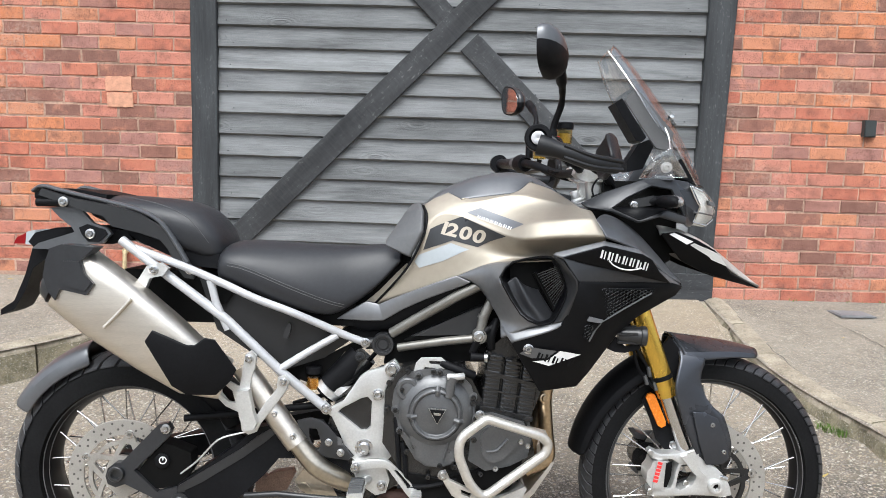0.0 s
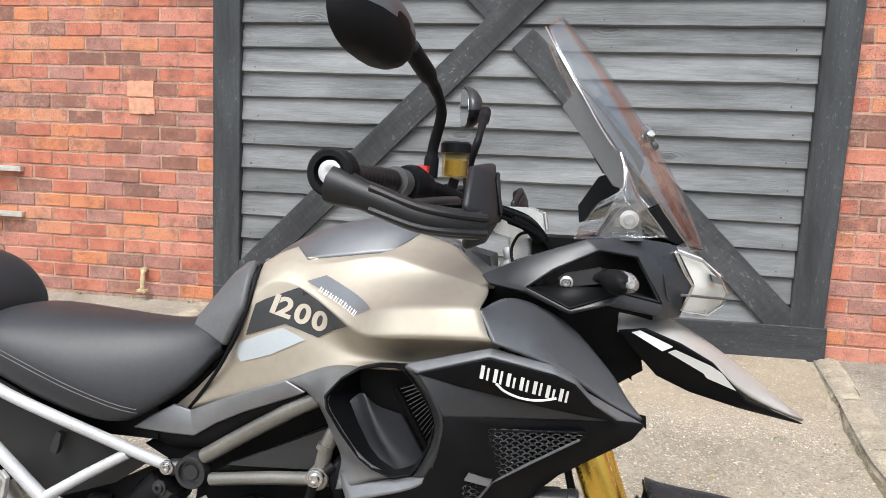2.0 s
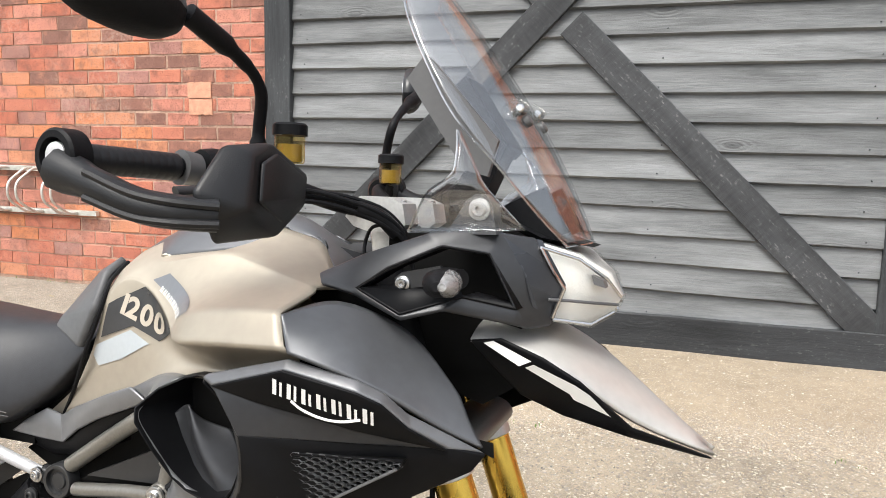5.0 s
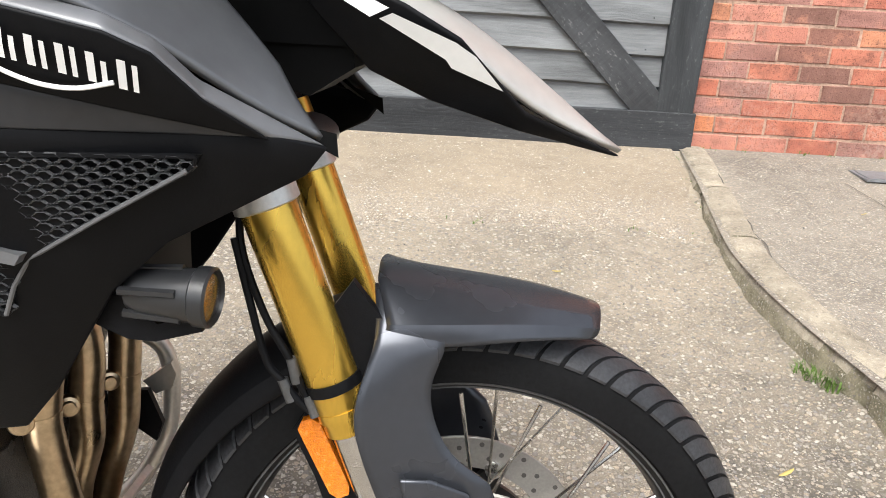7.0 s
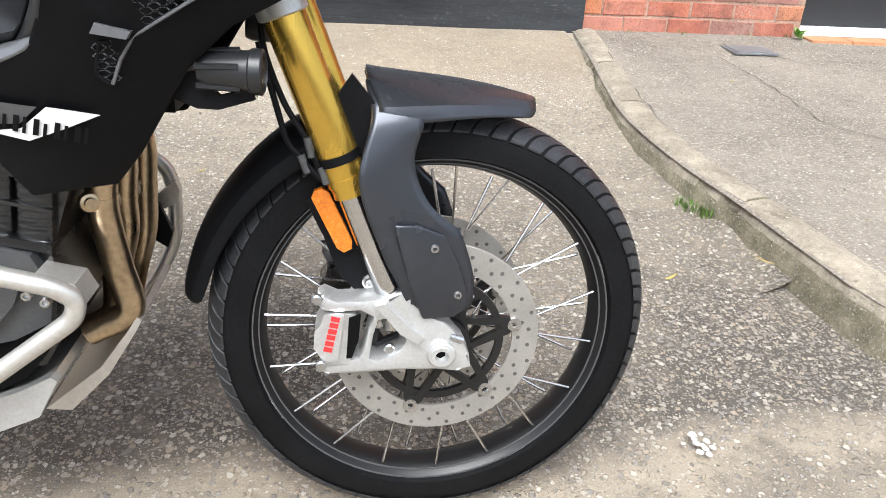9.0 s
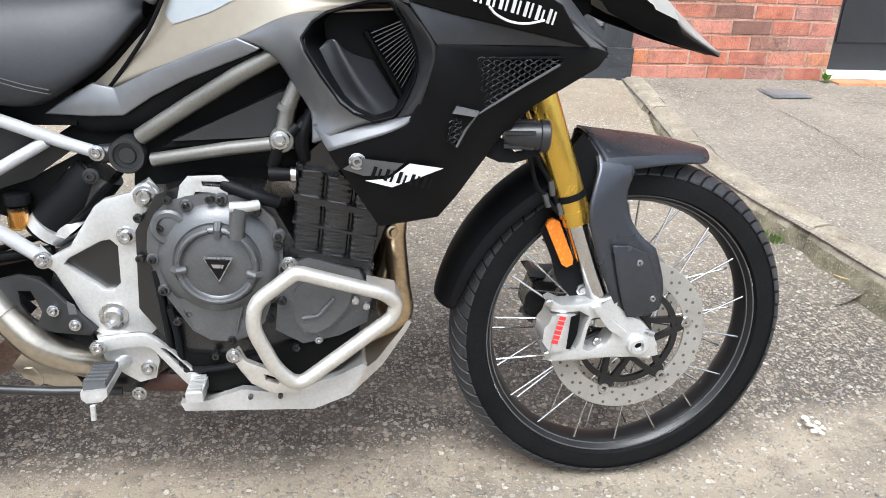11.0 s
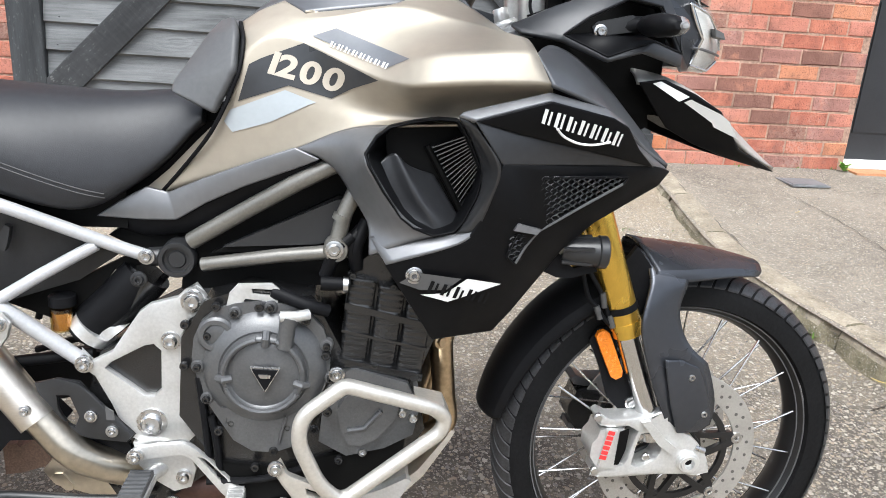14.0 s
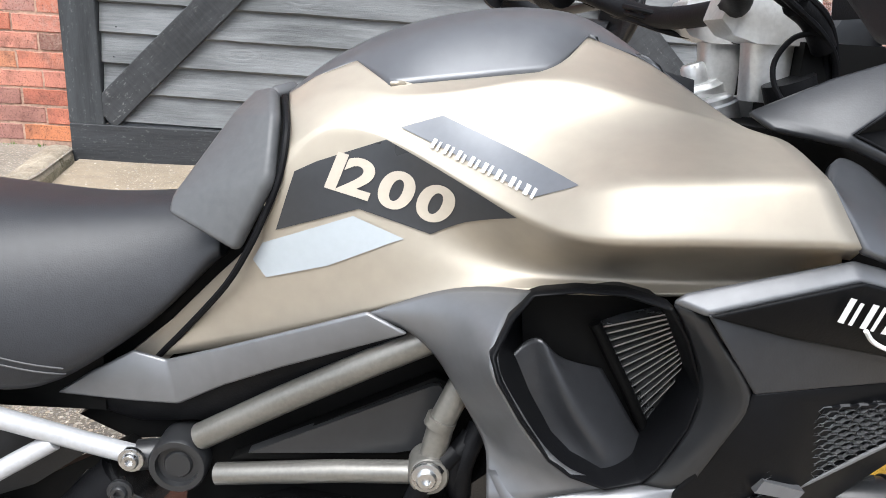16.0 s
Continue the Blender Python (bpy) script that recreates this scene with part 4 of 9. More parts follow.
def make_gutter_grit():
    """Soil and grit banked against the kerb of the drive."""
    bm = bmesh.new()
    rows = []
    pts = curve_through([Vector((x, y, 0)) for x, y in RIGHT_KERB[:8]], 12)
    for k, p in enumerate(pts):
        q = pts[min(k + 1, len(pts) - 1)] - pts[max(k - 1, 0)]
        n = Vector((q.y, -q.x, 0)).normalized()
        if n.x > 0:
            n = -n
        bank = (pavement_height(p.x, p.y) - ramp(p.y)) * (0.26 + 0.22 * noise.noise((p.x * 5, p.y * 5, 3)))
        reach = 0.15 + 0.09 * noise.noise((p.x * 4, p.y * 4, 9))
        row = []
        for d, h in ((-0.03, 1.0), (0.04, 0.92), (0.22, 0.62), (0.45, 0.32), (0.75, 0.10), (1.0, -0.08)):
            v = p + n * (reach * d)
            row.append(bm.verts.new((v.x, v.y, ramp(v.y) + bank * h + 0.004 * noise.noise((v.x * 22, v.y * 22, 1)))))
        rows.append(row)
    for a, b in zip(rows, rows[1:]):
        for i in range(len(a) - 1):
            bm.faces.new((a[i], a[i + 1], b[i + 1], b[i]))
    bmesh.ops.recalc_face_normals(bm, faces=bm.faces)
    thing("gutter_grit", bm, M_ROAD, "soil and loose grit banked against the kerb", "grit", "stuff", smooth=180)


make_gutter_grit()


def make_cracks():
    """Open cracks and a trench seam in the pavement."""
    for pts in (((1.905, 4.95), (1.868, 4.6), (1.836, 4.3), (1.802, 3.9), (1.792, 3.6), (1.800, 3.3), (1.845, 3.05), (1.89, 2.8)), ((2.40, 4.6), (2.443, 4.24), (2.455, 4.04), (2.44, 3.82), (2.51, 3.61), (2.9, 3.3)), ((2.62, 4.6), (3.2, 4.55), (3.9, 4.6))):
        line = curve_through([Vector((x, y, 0)) for x, y in pts], 14)
        bm = bmesh.new()
        last = None
        for k, p in enumerate(line):
            q = line[min(k + 1, len(line) - 1)] - line[max(k - 1, 0)]
            n = Vector((-q.y, q.x, 0)).normalized()
            p = p + n * 0.02 * noise.noise((p.x * 9, p.y * 9, 4))
            w = 0.0023 + 0.002 * noise.noise((p.x * 14, p.y * 14, 8))
            z = pavement_height(p.x, p.y) + 0.0045
            now = [bm.verts.new((p.x + n.x * w * f, p.y + n.y * w * f, z)) for f in (-1, 1)]
            if last:
                bm.faces.new((last[0], now[0], now[1], last[1]))
            last = now
        bmesh.ops.recalc_face_normals(bm, faces=bm.faces)
        thing("pavement_crack", bm, M_CRACK, "dark dirt-filled crack in the pavement", "crack", "structure")


make_cracks()

# ---------------------------------------------------------------- motorcycle
# Its own axes: x ahead, y to its left, z up; it leans a little to its left on the side stand.
bike = empty("motorcycle", "black and sand-coloured adventure motorcycle leaning on its side stand", "motorcycle", pose(0, 2.07, 0, -4, 0, 0))
FRONT_AXLE, REAR_AXLE = Vector((0.803, 0, 0.350)), Vector((-0.795, 0, 0.336))


def mirrored(ob, parent=None):
    """The same part on the other side."""
    c = new(ob.name.split(".")[0], ob.data.copy())
    c.data.transform(Matrix.Diagonal((1, -1, 1, 1)))
    c.data.flip_normals()
    c.parent = parent or ob.parent
    for m in ob.modifiers:
        n = c.modifiers.new(m.name, m.type)
        if m.type == "SOLIDIFY":
            n.thickness, n.offset = m.thickness, m.offset
        elif m.type == "BEVEL":
            n.width, n.segments, n.limit_method, n.angle_limit = m.width, m.segments, m.limit_method, m.angle_limit
        elif m.type == "SUBSURF":
            n.levels, n.render_levels, n.boundary_smooth = m.levels, m.render_levels, m.boundary_smooth
    if "label" in ob:
        c["label"] = ob["label"]
    return c


def bolt(parent, p, r=0.009, axis=(0, -1, 0), material=None, depth=0.008, washer=True):
    bm = bmesh.new()
    if washer:
        add_lathe(bm, [(-0.002, r * 1.45), (0.0025, r * 1.45), (0.003, r * 1.3)], p, axis, 18)
    add_lathe(bm, [(0, r), (depth * 0.75, r), (depth, r * 0.82), (depth, r * 0.45), (depth * 0.45, r * 0.42), (depth * 0.45, 0)], p, axis, 12)
    return part("bolt", bm, material or M_BOLT, parent)


# ---- wheels
def tyre_mesh(centre, r, half_width, rim_r, count, block):
    """A carcass of round section, and tread blocks round it."""
    bm = bmesh.new()
    h = r - rim_r
    prof = []
    for k in range(19):
        a = math.pi * (k / 18)
        y = -math.cos(a) * half_width * (1.0 - 0.10 * (1 - math.sin(a)))
        d = rim_r + (h - 0.007) * (math.sin(a) ** 0.62)
        prof.append((y, d))
    prof += [(half_width * 0.62, rim_r - 0.006), (-half_width * 0.62, rim_r - 0.006)]
    add_lathe(bm, prof + [prof[0]], centre, (0, 1, 0), 96, False)
    bmesh.ops.remove_doubles(bm, verts=bm.verts, dist=1e-5)
    return bm


def tread_mesh(centre, r, half_width, count):
    bm = bmesh.new()
    c = Vector(centre)

    def surf(u, ang, lift):
        # u: -1 to 1 across the tread
        y = u * half_width * 0.97
        drop = 1 - math.sqrt(max(0.0, 1 - (u * 0.93) ** 2))
        rr = r - 0.007 - drop * half_width * 0.82 + lift
        return c + Vector((rr * math.cos(ang), y, rr * math.sin(ang)))

    for k in range(count):
        a0 = 2 * math.pi * k / count
        w = 2 * math.pi / count
        for s in (-1, 1):
            shift = 0.5 * w if s > 0 else 0
            us = (0.03, 0.22, 0.42, 0.62, 0.80, 0.93)
            for e0, e1 in ((0.03, 0.90),):
                top, low = [], []
                for u in us:
                    skew = 2.6 * w * u * (1 - 0.30 * u)
                    width = e1 - 0.06 * u
                    top_lift = 0.0030 - 0.0045 * u ** 4
                    for e in (e0 + 0.03 * u, width):
                        low.append(bm.verts.new(surf(s * u, a0 + shift + w * e + skew, -0.0035)))
                        top.append(bm.verts.new(surf(s * u, a0 + shift + w * e + skew, top_lift)))
                n = len(us)
                for m in range(n - 1):
                    q = 2 * m
                    for f4 in ((top[q], top[q + 1], top[q + 3], top[q + 2]), (low[q], top[q], top[q + 2], low[q + 2]), (low[q + 1], low[q + 3], top[q + 3], top[q + 1])):
                        bm.faces.new(f4)
                bm.faces.new((low[0], low[1], top[1], top[0]))
                bm.faces.new((low[-2], top[-2], top[-1], low[-1]))
    bmesh.ops.recalc_face_normals(bm, faces=bm.faces)
    return bm


def make_wheel(name, axle, r, half_width, rim_r, rim_w, hub_r, tread, spokes, label):
    rim = [(-rim_w, rim_r + 0.006), (-rim_w, rim_r - 0.006), (-rim_w * 0.86, rim_r - 0.010), (-rim_w * 0.6, rim_r - 0.017), (0, rim_r - 0.024), (rim_w * 0.6, rim_r - 0.017), (rim_w * 0.86, rim_r - 0.010), (rim_w, rim_r - 0.006), (rim_w, rim_r + 0.006), (0, rim_r - 0.015)]
    wheel = part(name, ring_lathe(rim, axle, sides=96), M_RIM, bike, label)
    part("tyre", tyre_mesh(axle, r, half_width, rim_r, 0, 0), M_TYRE, wheel, "black rubber tyre with blocky tread")
    ob = part("tread", tread_mesh(axle, r, half_width, tread), M_TREAD, wheel, smooth=30)
    tagged(ob, kind="stuff")
    part("hub", lathe([(-0.075, 0.02), (-0.075, hub_r), (-0.055, hub_r + 0.004), (-0.045, hub_r * 0.62), (0.045, hub_r * 0.62), (0.055, hub_r + 0.004), (0.075, hub_r), (0.075, 0.02)], axle, (0, 1, 0), 32), M_RIM, wheel)
    me = mesh_from(tube([(0, 0, 0), (0, 0, 0.25), (0, 0, 1)], [0.0019, 0.0017, 0.0024], 6), "spoke", M_SPOKE)
    for yy, rr in ((-rim_w, rim_r - 0.005), (-rim_w * 0.72, rim_r - 0.0135)):
        part("rim_lip", ring_lathe([(yy - 0.0014, rr - 0.0012), (yy - 0.0014, rr + 0.0012), (yy + 0.001, rr + 0.0012), (yy + 0.001, rr - 0.0012)], axle, sides=96), M_GREYDECAL, wheel, "thin grey ring along the rim edge")
    for k in range(spokes):
        a = 2 * math.pi * (k + 0.3) / spokes
        side = -1 if k % 2 else 1
        skew = radians(38) * (1 if (k // 2) % 2 else -1)
        p = axle + Vector((hub_r * math.cos(a + skew), side * 0.05, hub_r * math.sin(a + skew)))
        q = axle + Vector(((rim_r - 0.022) * math.cos(a), side * rim_w * 0.72, (rim_r - 0.022) * math.sin(a)))
        s = new("spoke", me)
        s.parent = wheel
        d = q - p
        s.matrix_basis = Matrix.Translation(p) @ d.to_track_quat("Z", "Y").to_matrix().to_4x4() @ Matrix.Diagonal((1, 1, d.length, 1))
    return wheel


def make_disc(wheel, axle, y, r_out, r_in, carrier_r, label, arms=6, spider=None):
    """A drilled brake disc on its spider."""
    n = 72
    prof = [(-0.0025, r_in), (-0.0025, r_out - 0.001), (-0.0015, r_out), (0.0015, r_out), (0.0025, r_out - 0.001), (0.0025, r_in)]
    disc = part("brake_disc", ring_lathe(prof, axle + Vector((0, y, 0)), sides=n), M_DISC, wheel, label)
    # No holes are cut: dark capped dots paint the shade inside them.
    dot = mesh_from(lathe([(-0.0030, 0.0033), (0.0030, 0.0033)], (0, 0, 0), (0, 1, 0), 8), "drill_hole", M_HOLE)
    m = 66
    for k in range(m):
        a = 2 * math.pi * k / m
        rr = r_in + (r_out - r_in) * (0.22, 0.62, 0.38, 0.80)[k % 4]
        h = new("drill_hole", dot)
        h.parent = wheel
        h.location = axle + Vector((rr * math.cos(a), y, rr * math.sin(a)))
    star, gaps = [], []
    for k in range(arms):
        a = 2 * math.pi * k / arms + 0.2
        w = math.pi / arms

        def at(rad, ang):
            return (axle.x + rad * math.cos(ang), axle.z + rad * math.sin(ang))
        star += [at(carrier_r, a - w), at(r_in * 0.94, a - w * 0.26), at(r_in + 0.006, a - w * 0.10), at(r_in + 0.006, a + w * 0.10), at(r_in * 0.94, a + w * 0.26)]
        gaps.append([at(carrier_r * 0.95, a - w * 0.62), at(carrier_r * 0.95, a + w * 0.62), at(r_in * 0.86, a + w * 0.06), at(r_in * 0.86, a - w * 0.06)])
    part("disc_carrier", prism(star, y - 0.005, y + 0.005, 0.0, gaps), spider or M_RIM, wheel)
    part("carrier_ring", ring_lathe([(-0.004, r_in * 0.78), (-0.004, r_in * 0.88), (0.004, r_in * 0.88), (0.004, r_in * 0.78)], axle + Vector((0, y, 0)), sides=48), spider or M_RIM, wheel)
    for k in range(arms):
        a = 2 * math.pi * k / arms + 0.2
        part("disc_button", lathe([(-0.005, 0.011), (0.0, 0.012), (0.005, 0.011), (0.0055, 0.005), (0.003, 0.004), (0.003, 0)], axle + Vector((r_in * math.cos(a) * 1.03, y - 0.002, r_in * math.sin(a) * 1.03)), (0, -1, 0), 14), M_BOLT, wheel)


front_wheel = make_wheel("front_wheel", FRONT_AXLE, 0.352, 0.050, 0.284, 0.036, 0.045, 72, 36, "black spoked front wheel")
make_disc(front_wheel, FRONT_AXLE, -0.060, 0.160, 0.118, 0.055, "drilled steel front brake disc")
make_disc(front_wheel, FRONT_AXLE, 0.060, 0.160, 0.118, 0.055, "drilled steel front brake disc")
rear_wheel = make_wheel("rear_wheel", REAR_AXLE, 0.339, 0.078, 0.243, 0.056, 0.060, 40, 36, "black spoked rear wheel")
make_disc(rear_wheel, REAR_AXLE, -0.085, 0.154, 0.112, 0.062, "drilled steel rear brake disc", 5, M_DISC)
# the front wheel is turned a little to the left
front_wheel.matrix_basis = Matrix.Translation(FRONT_AXLE) @ Matrix.Rotation(radians(2.2), 4, "Z") @ Matrix.Translation(-FRONT_AXLE)
# white rim lettering drawn as short bars
for ang0 in (0.32, 2.0, 3.55, 5.2):
    bm = bmesh.new()
    for k in range(9):
        a = ang0 + k * 0.017
        c = FRONT_AXLE + Vector((0.2805 * math.cos(a), -0.0372, 0.2805 * math.sin(a)))
        u, v = Vector((math.cos(a), 0, math.sin(a))), Vector((-math.sin(a), 0, math.cos(a)))
        bm.faces.new([bm.verts.new(c + u * i * 0.0022 + v * j * 0.0016) for i, j in ((-1, -1), (1, -1), (1, 1), (-1, 1))])
    part("rim_mark", bm, M_WHITE, front_wheel)

def cage(rows, name, material, label, crease_rows=(), sub=2, thick=0.004, parent=None, sharp_rows=()):
    bm = bmesh.new()
    cl = bm.edges.layers.float.new("crease_edge")
    vl = bm.verts.layers.float.new("crease_vert")
    vs = [[bm.verts.new(p) for p in r] for r in rows]
    for a, b in zip(vs, vs[1:]):
        for k in range(len(a) - 1):
            bm.faces.new((a[k], a[k + 1], b[k + 1], b[k]))
    bm.edges.ensure_lookup_table()
    for i, w in crease_rows:
        for k in range(len(vs[i]) - 1):
            e = bm.edges.get((vs[i][k], vs[i][k + 1]))
            if e:
                e[cl] = w
    for e in bm.edges:
        if len(e.link_faces) == 1:
            e[cl] = 1.0
    for i in sharp_rows:
        for v in vs[i]:
            v[vl] = 1.0
    ob = part(name, bm, material, parent or bike, label, smooth=180)
    modify(ob, 0, 0, sub)
    ob.modifiers["smoothing"].boundary_smooth = "PRESERVE_CORNERS"
    return modify(ob, thick, 0, 0, -1)


# ---- fork, front brakes
fork_top, fork_mid = Vector((0.560, 0, 0.905)), Vector((0.676, 0, 0.592))
fork_dir = (fork_mid - fork_top).normalized()
for s in (-1, 1):
    o = Vector((0, 0.025 + s * 0.105, 0))
    fork = part("fork_tube", lathe([(0, 0.026), (0.02, 0.0265), (0.03, 0.0285), ((fork_mid - fork_top).length - 0.02, 0.0285), ((fork_mid - fork_top).length - 0.012, 0.027), ((fork_mid - fork_top).length, 0.027)], fork_top + o, fork_dir, 32), M_GOLD, bike, "gold anodised fork tube")
    part("fork_collar", lathe([(-0.008, 0.0292), (0.003, 0.0292), (0.004, 0.026)], fork_mid + o - fork_dir * 0.02, fork_dir, 32), M_GOLD, fork)
    part("strap", lathe([(-0.006, 0.0305), (0.006, 0.0305)], fork_mid + o - fork_dir * 0.055, fork_dir, 32), M_BLK, fork)
    part("fork_slider", lathe([(-0.01, 0.0225), (0.19, 0.0225), (0.192, 0.03), (0.21, 0.031)], fork_mid + o, fork_dir, 28), M_CHROME, fork)
# triple clamps
part("lower_clamp", loft([[(0.585 + 0.040 * math.cos(2 * math.pi * k / 24), y, 0.872 + 0.024 * math.sin(2 * math.pi * k / 24)) for k in range(24)] for y in (-0.075, -0.07, 0.12, 0.125)]), M_ENGINE, bike, "grey cast lower fork clamp")
for s in (-1, 1):
    part("fork_ring", lathe([(-0.020, 0.030), (-0.018, 0.0335), (0.018, 0.0335), (0.020, 0.030)], fork_top + Vector((0, 0.025 + s * 0.105, 0)) + fork_dir * 0.066, fork_dir, 28), M_ALU, bike, "bright fork clamp ring")
for s in (-1, 1):
    part("upper_fork_tube", lathe([(0, 0.024), (0.25, 0.024)], (0.470, 0.025 + s * 0.105, 1.135), fork_dir, 20), M_BLK, bike)

fork_foot = part("fork_foot", prism([(0.626, 0.442), (0.635, 0.448), (0.654, 0.439), (0.688, 0.440), (0.727, 0.444), (0.754, 0.454), (0.763, 0.435), (0.781, 0.417), (0.807, 0.406), (0.822, 0.392), (0.839, 0.372), (0.848, 0.352), (0.846, 0.334), (0.832, 0.323), (0.799, 0.327), (0.747, 0.327), (0.681, 0.323), (0.641, 0.321), (0.628, 0.330), (0.628, 0.343), (0.657, 0.342), (0.685, 0.347), (0.692, 0.360), (0.699, 0.397), (0.706, 0.414), (0.687, 0.425), (0.655, 0.422), (0.633, 0.426)], -0.112, -0.064, 0.005, holes=[[(0.713, 0.409), (0.740, 0.413), (0.753, 0.401), (0.753, 0.373), (0.744, 0.358), (0.713, 0.342), (0.701, 0.347), (0.706, 0.384)]]), M_ALU, bike, "machined aluminium fork foot")
# The far foot is the same metal; a darker grey paints its shade.
mirrored(fork_foot).data.materials[0] = M_ENGINE
part("foot_rib", prism([(0.708, 0.436), (0.723, 0.439), (0.756, 0.403), (0.779, 0.385), (0.770, 0.374), (0.745, 0.390)], -0.120, -0.110, 0.003), M_ALU, fork_foot)
part("axle_nut", lathe([(0, 0.021), (0.008, 0.021), (0.010, 0.019), (0.010, 0.016), (0.014, 0.0155), (0.014, 0.010), (0.004, 0.009), (0.004, 0)], (0.806, -0.112, 0.355), (0, -1, 0), 24), M_ALU, fork_foot)
part("axle_bore", lathe([(0, 0.0085), (0.002, 0.0085), (0.002, 0)], (0.804, -0.118, 0.359), (0, -1, 0), 6), M_BLK_DEEP, fork_foot)
part("clamp_bolt", tube([(0.818, -0.110, 0.382), (0.837, -0.110, 0.375)], 0.006, 10), M_BOLT, fork_foot)
part("axle", lathe([(-0.11, 0.011), (0.11, 0.011)], FRONT_AXLE, (0, 1, 0), 20), M_BOLT, bike)
cal = part("brake_caliper", prism([(0.635, 0.418), (0.652, 0.422), (0.680, 0.419), (0.686, 0.410), (0.677, 0.374), (0.671, 0.337), (0.640, 0.336), (0.620, 0.365), (0.622, 0.392), (0.631, 0.403)], -0.112, -0.050, 0.006), M_ALU, bike, "cast aluminium front brake caliper")
# Darker far caliper: its bare inner side, and the shade there in the colour.
mirrored(cal).data.materials[0] = M_ENGINE_DARK
part("caliper_bridge", prism([(0.645, 0.420), (0.664, 0.421), (0.659, 0.381), (0.654, 0.347), (0.635, 0.350), (0.640, 0.382)], -0.122, -0.110, 0.004), M_ALU, cal)
part("caliper_pocket", prism([(0.671, 0.415), (0.688, 0.421), (0.685, 0.380), (0.675, 0.350), (0.667, 0.349), (0.669, 0.381)], -0.1145, -0.1115, 0.0), M_BLK_DEEP, cal)
for q in [(0.626, -0.112, 0.445), (0.630, -0.112, 0.339), (0.730, -0.098, 0.358), (0.713, -0.098, 0.400)]:
    part("caliper_bolt", lathe([(0, 0.008), (0.006, 0.008), (0.008, 0.006), (0.008, 0)], q, (0, -1, 0), 12), M_BOLT, cal)
# red maker's mark, as a row of bars up the caliper
bm = bmesh.new()
q0, q1 = Vector((0.640, -0.123, 0.364)), Vector((0.653, -0.123, 0.422))
for k in range(6):
    c = q0.lerp(q1, (k + 0.5) / 6)
    t = (q1 - q0).normalized()
    n = Vector((t.z, 0, -t.x))
    add_prism(bm, [((c + n * a * 0.0062 + t * b * 0.0036).x, (c + n * a * 0.0062 + t * b * 0.0036).z) for a, b in ((-1, -1), (1, -1), (1, 1), (-1, 1))], -0.1232, -0.1215)
part("red_mark", bm, M_REDPRINT, cal)
# dark bracket and reflector behind the fork
part("reflector_bracket", prism([(0.611, 0.574), (0.625, 0.597), (0.650, 0.600), (0.675, 0.528), (0.703, 0.476), (0.726, 0.443), (0.712, 0.431), (0.681, 0.436), (0.654, 0.466), (0.636, 0.519)], -0.068, -0.060, 0.002), M_BLK, bike)
part("reflector", prism([(0.619, 0.583), (0.623, 0.593), (0.633, 0.597), (0.643, 0.592), (0.675, 0.520), (0.675, 0.508), (0.664, 0.502), (0.654, 0.508)], -0.080, -0.069, 0.003), M_AMBER, bike, "long amber side reflector")
bolt(bike, Vector((0.701, -0.070, 0.452)), 0.008)

# fork guard blade, joined to the front fender
GUARD = [[(0.693, -0.046, 0.742), (0.722, -0.053, 0.735), (0.752, -0.057, 0.729)], [(0.699, -0.082, 0.716), (0.733, -0.086, 0.714), (0.768, -0.088, 0.712)],
         [(0.700, -0.100, 0.694), (0.735, -0.100, 0.692), (0.771, -0.095, 0.690)], [(0.689, -0.118, 0.655), (0.722, -0.109, 0.655), (0.757, -0.099, 0.656)],
         [(0.681, -0.127, 0.618), (0.716, -0.116, 0.618), (0.760, -0.101, 0.624)], [(0.700, -0.123, 0.558), (0.737, -0.117, 0.560), (0.780, -0.107, 0.578)],
         [(0.722, -0.119, 0.500), (0.768, -0.115, 0.514), (0.826, -0.098, 0.545)], [(0.745, -0.114, 0.455), (0.793, -0.113, 0.468), (0.856, -0.097, 0.466)],
         [(0.767, -0.108, 0.408), (0.805, -0.106, 0.409), (0.848, -0.097, 0.420)]]
guard = cage(GUARD, "fork_guard", M_FENDER, "satin charcoal fork guard joined to the fender", [(1, 0.5), (2, 0.35), (6, 0.6)], 2, 0.006)
mirrored(guard)
boss_g = part("guard_boss", facets(dict(zip("abcdefghi", [(0.731, -0.123, 0.561), (0.764, -0.117, 0.559), (0.803, -0.110, 0.542), (0.824, -0.105, 0.500), (0.839, -0.103, 0.456), (0.840, -0.103, 0.427), (0.823, -0.106, 0.414), (0.775, -0.115, 0.415), (0.754, -0.119, 0.473)])), ["a b c i", "c d i", "d e h i", "e f g h"]), M_FENDER, guard, "raised boss with two recessed bolts")
modify(boss_g, 0.006, 0.003, 0, 1)
for q in [(0.789, -0.114, 0.524), (0.826, -0.106, 0.449)]:
    # A black disc on the boss paints the shade of the bolt recess.
    part("bolt_recess", lathe([(-0.002, 0.013), (0.002, 0.013), (0.002, 0.011), (0.001, 0.010), (0.001, 0)], q, (0.2, -1, 0), 20), M_BLK_DEEP, guard)
    bolt(guard, Vector(q), 0.0065, washer=False)
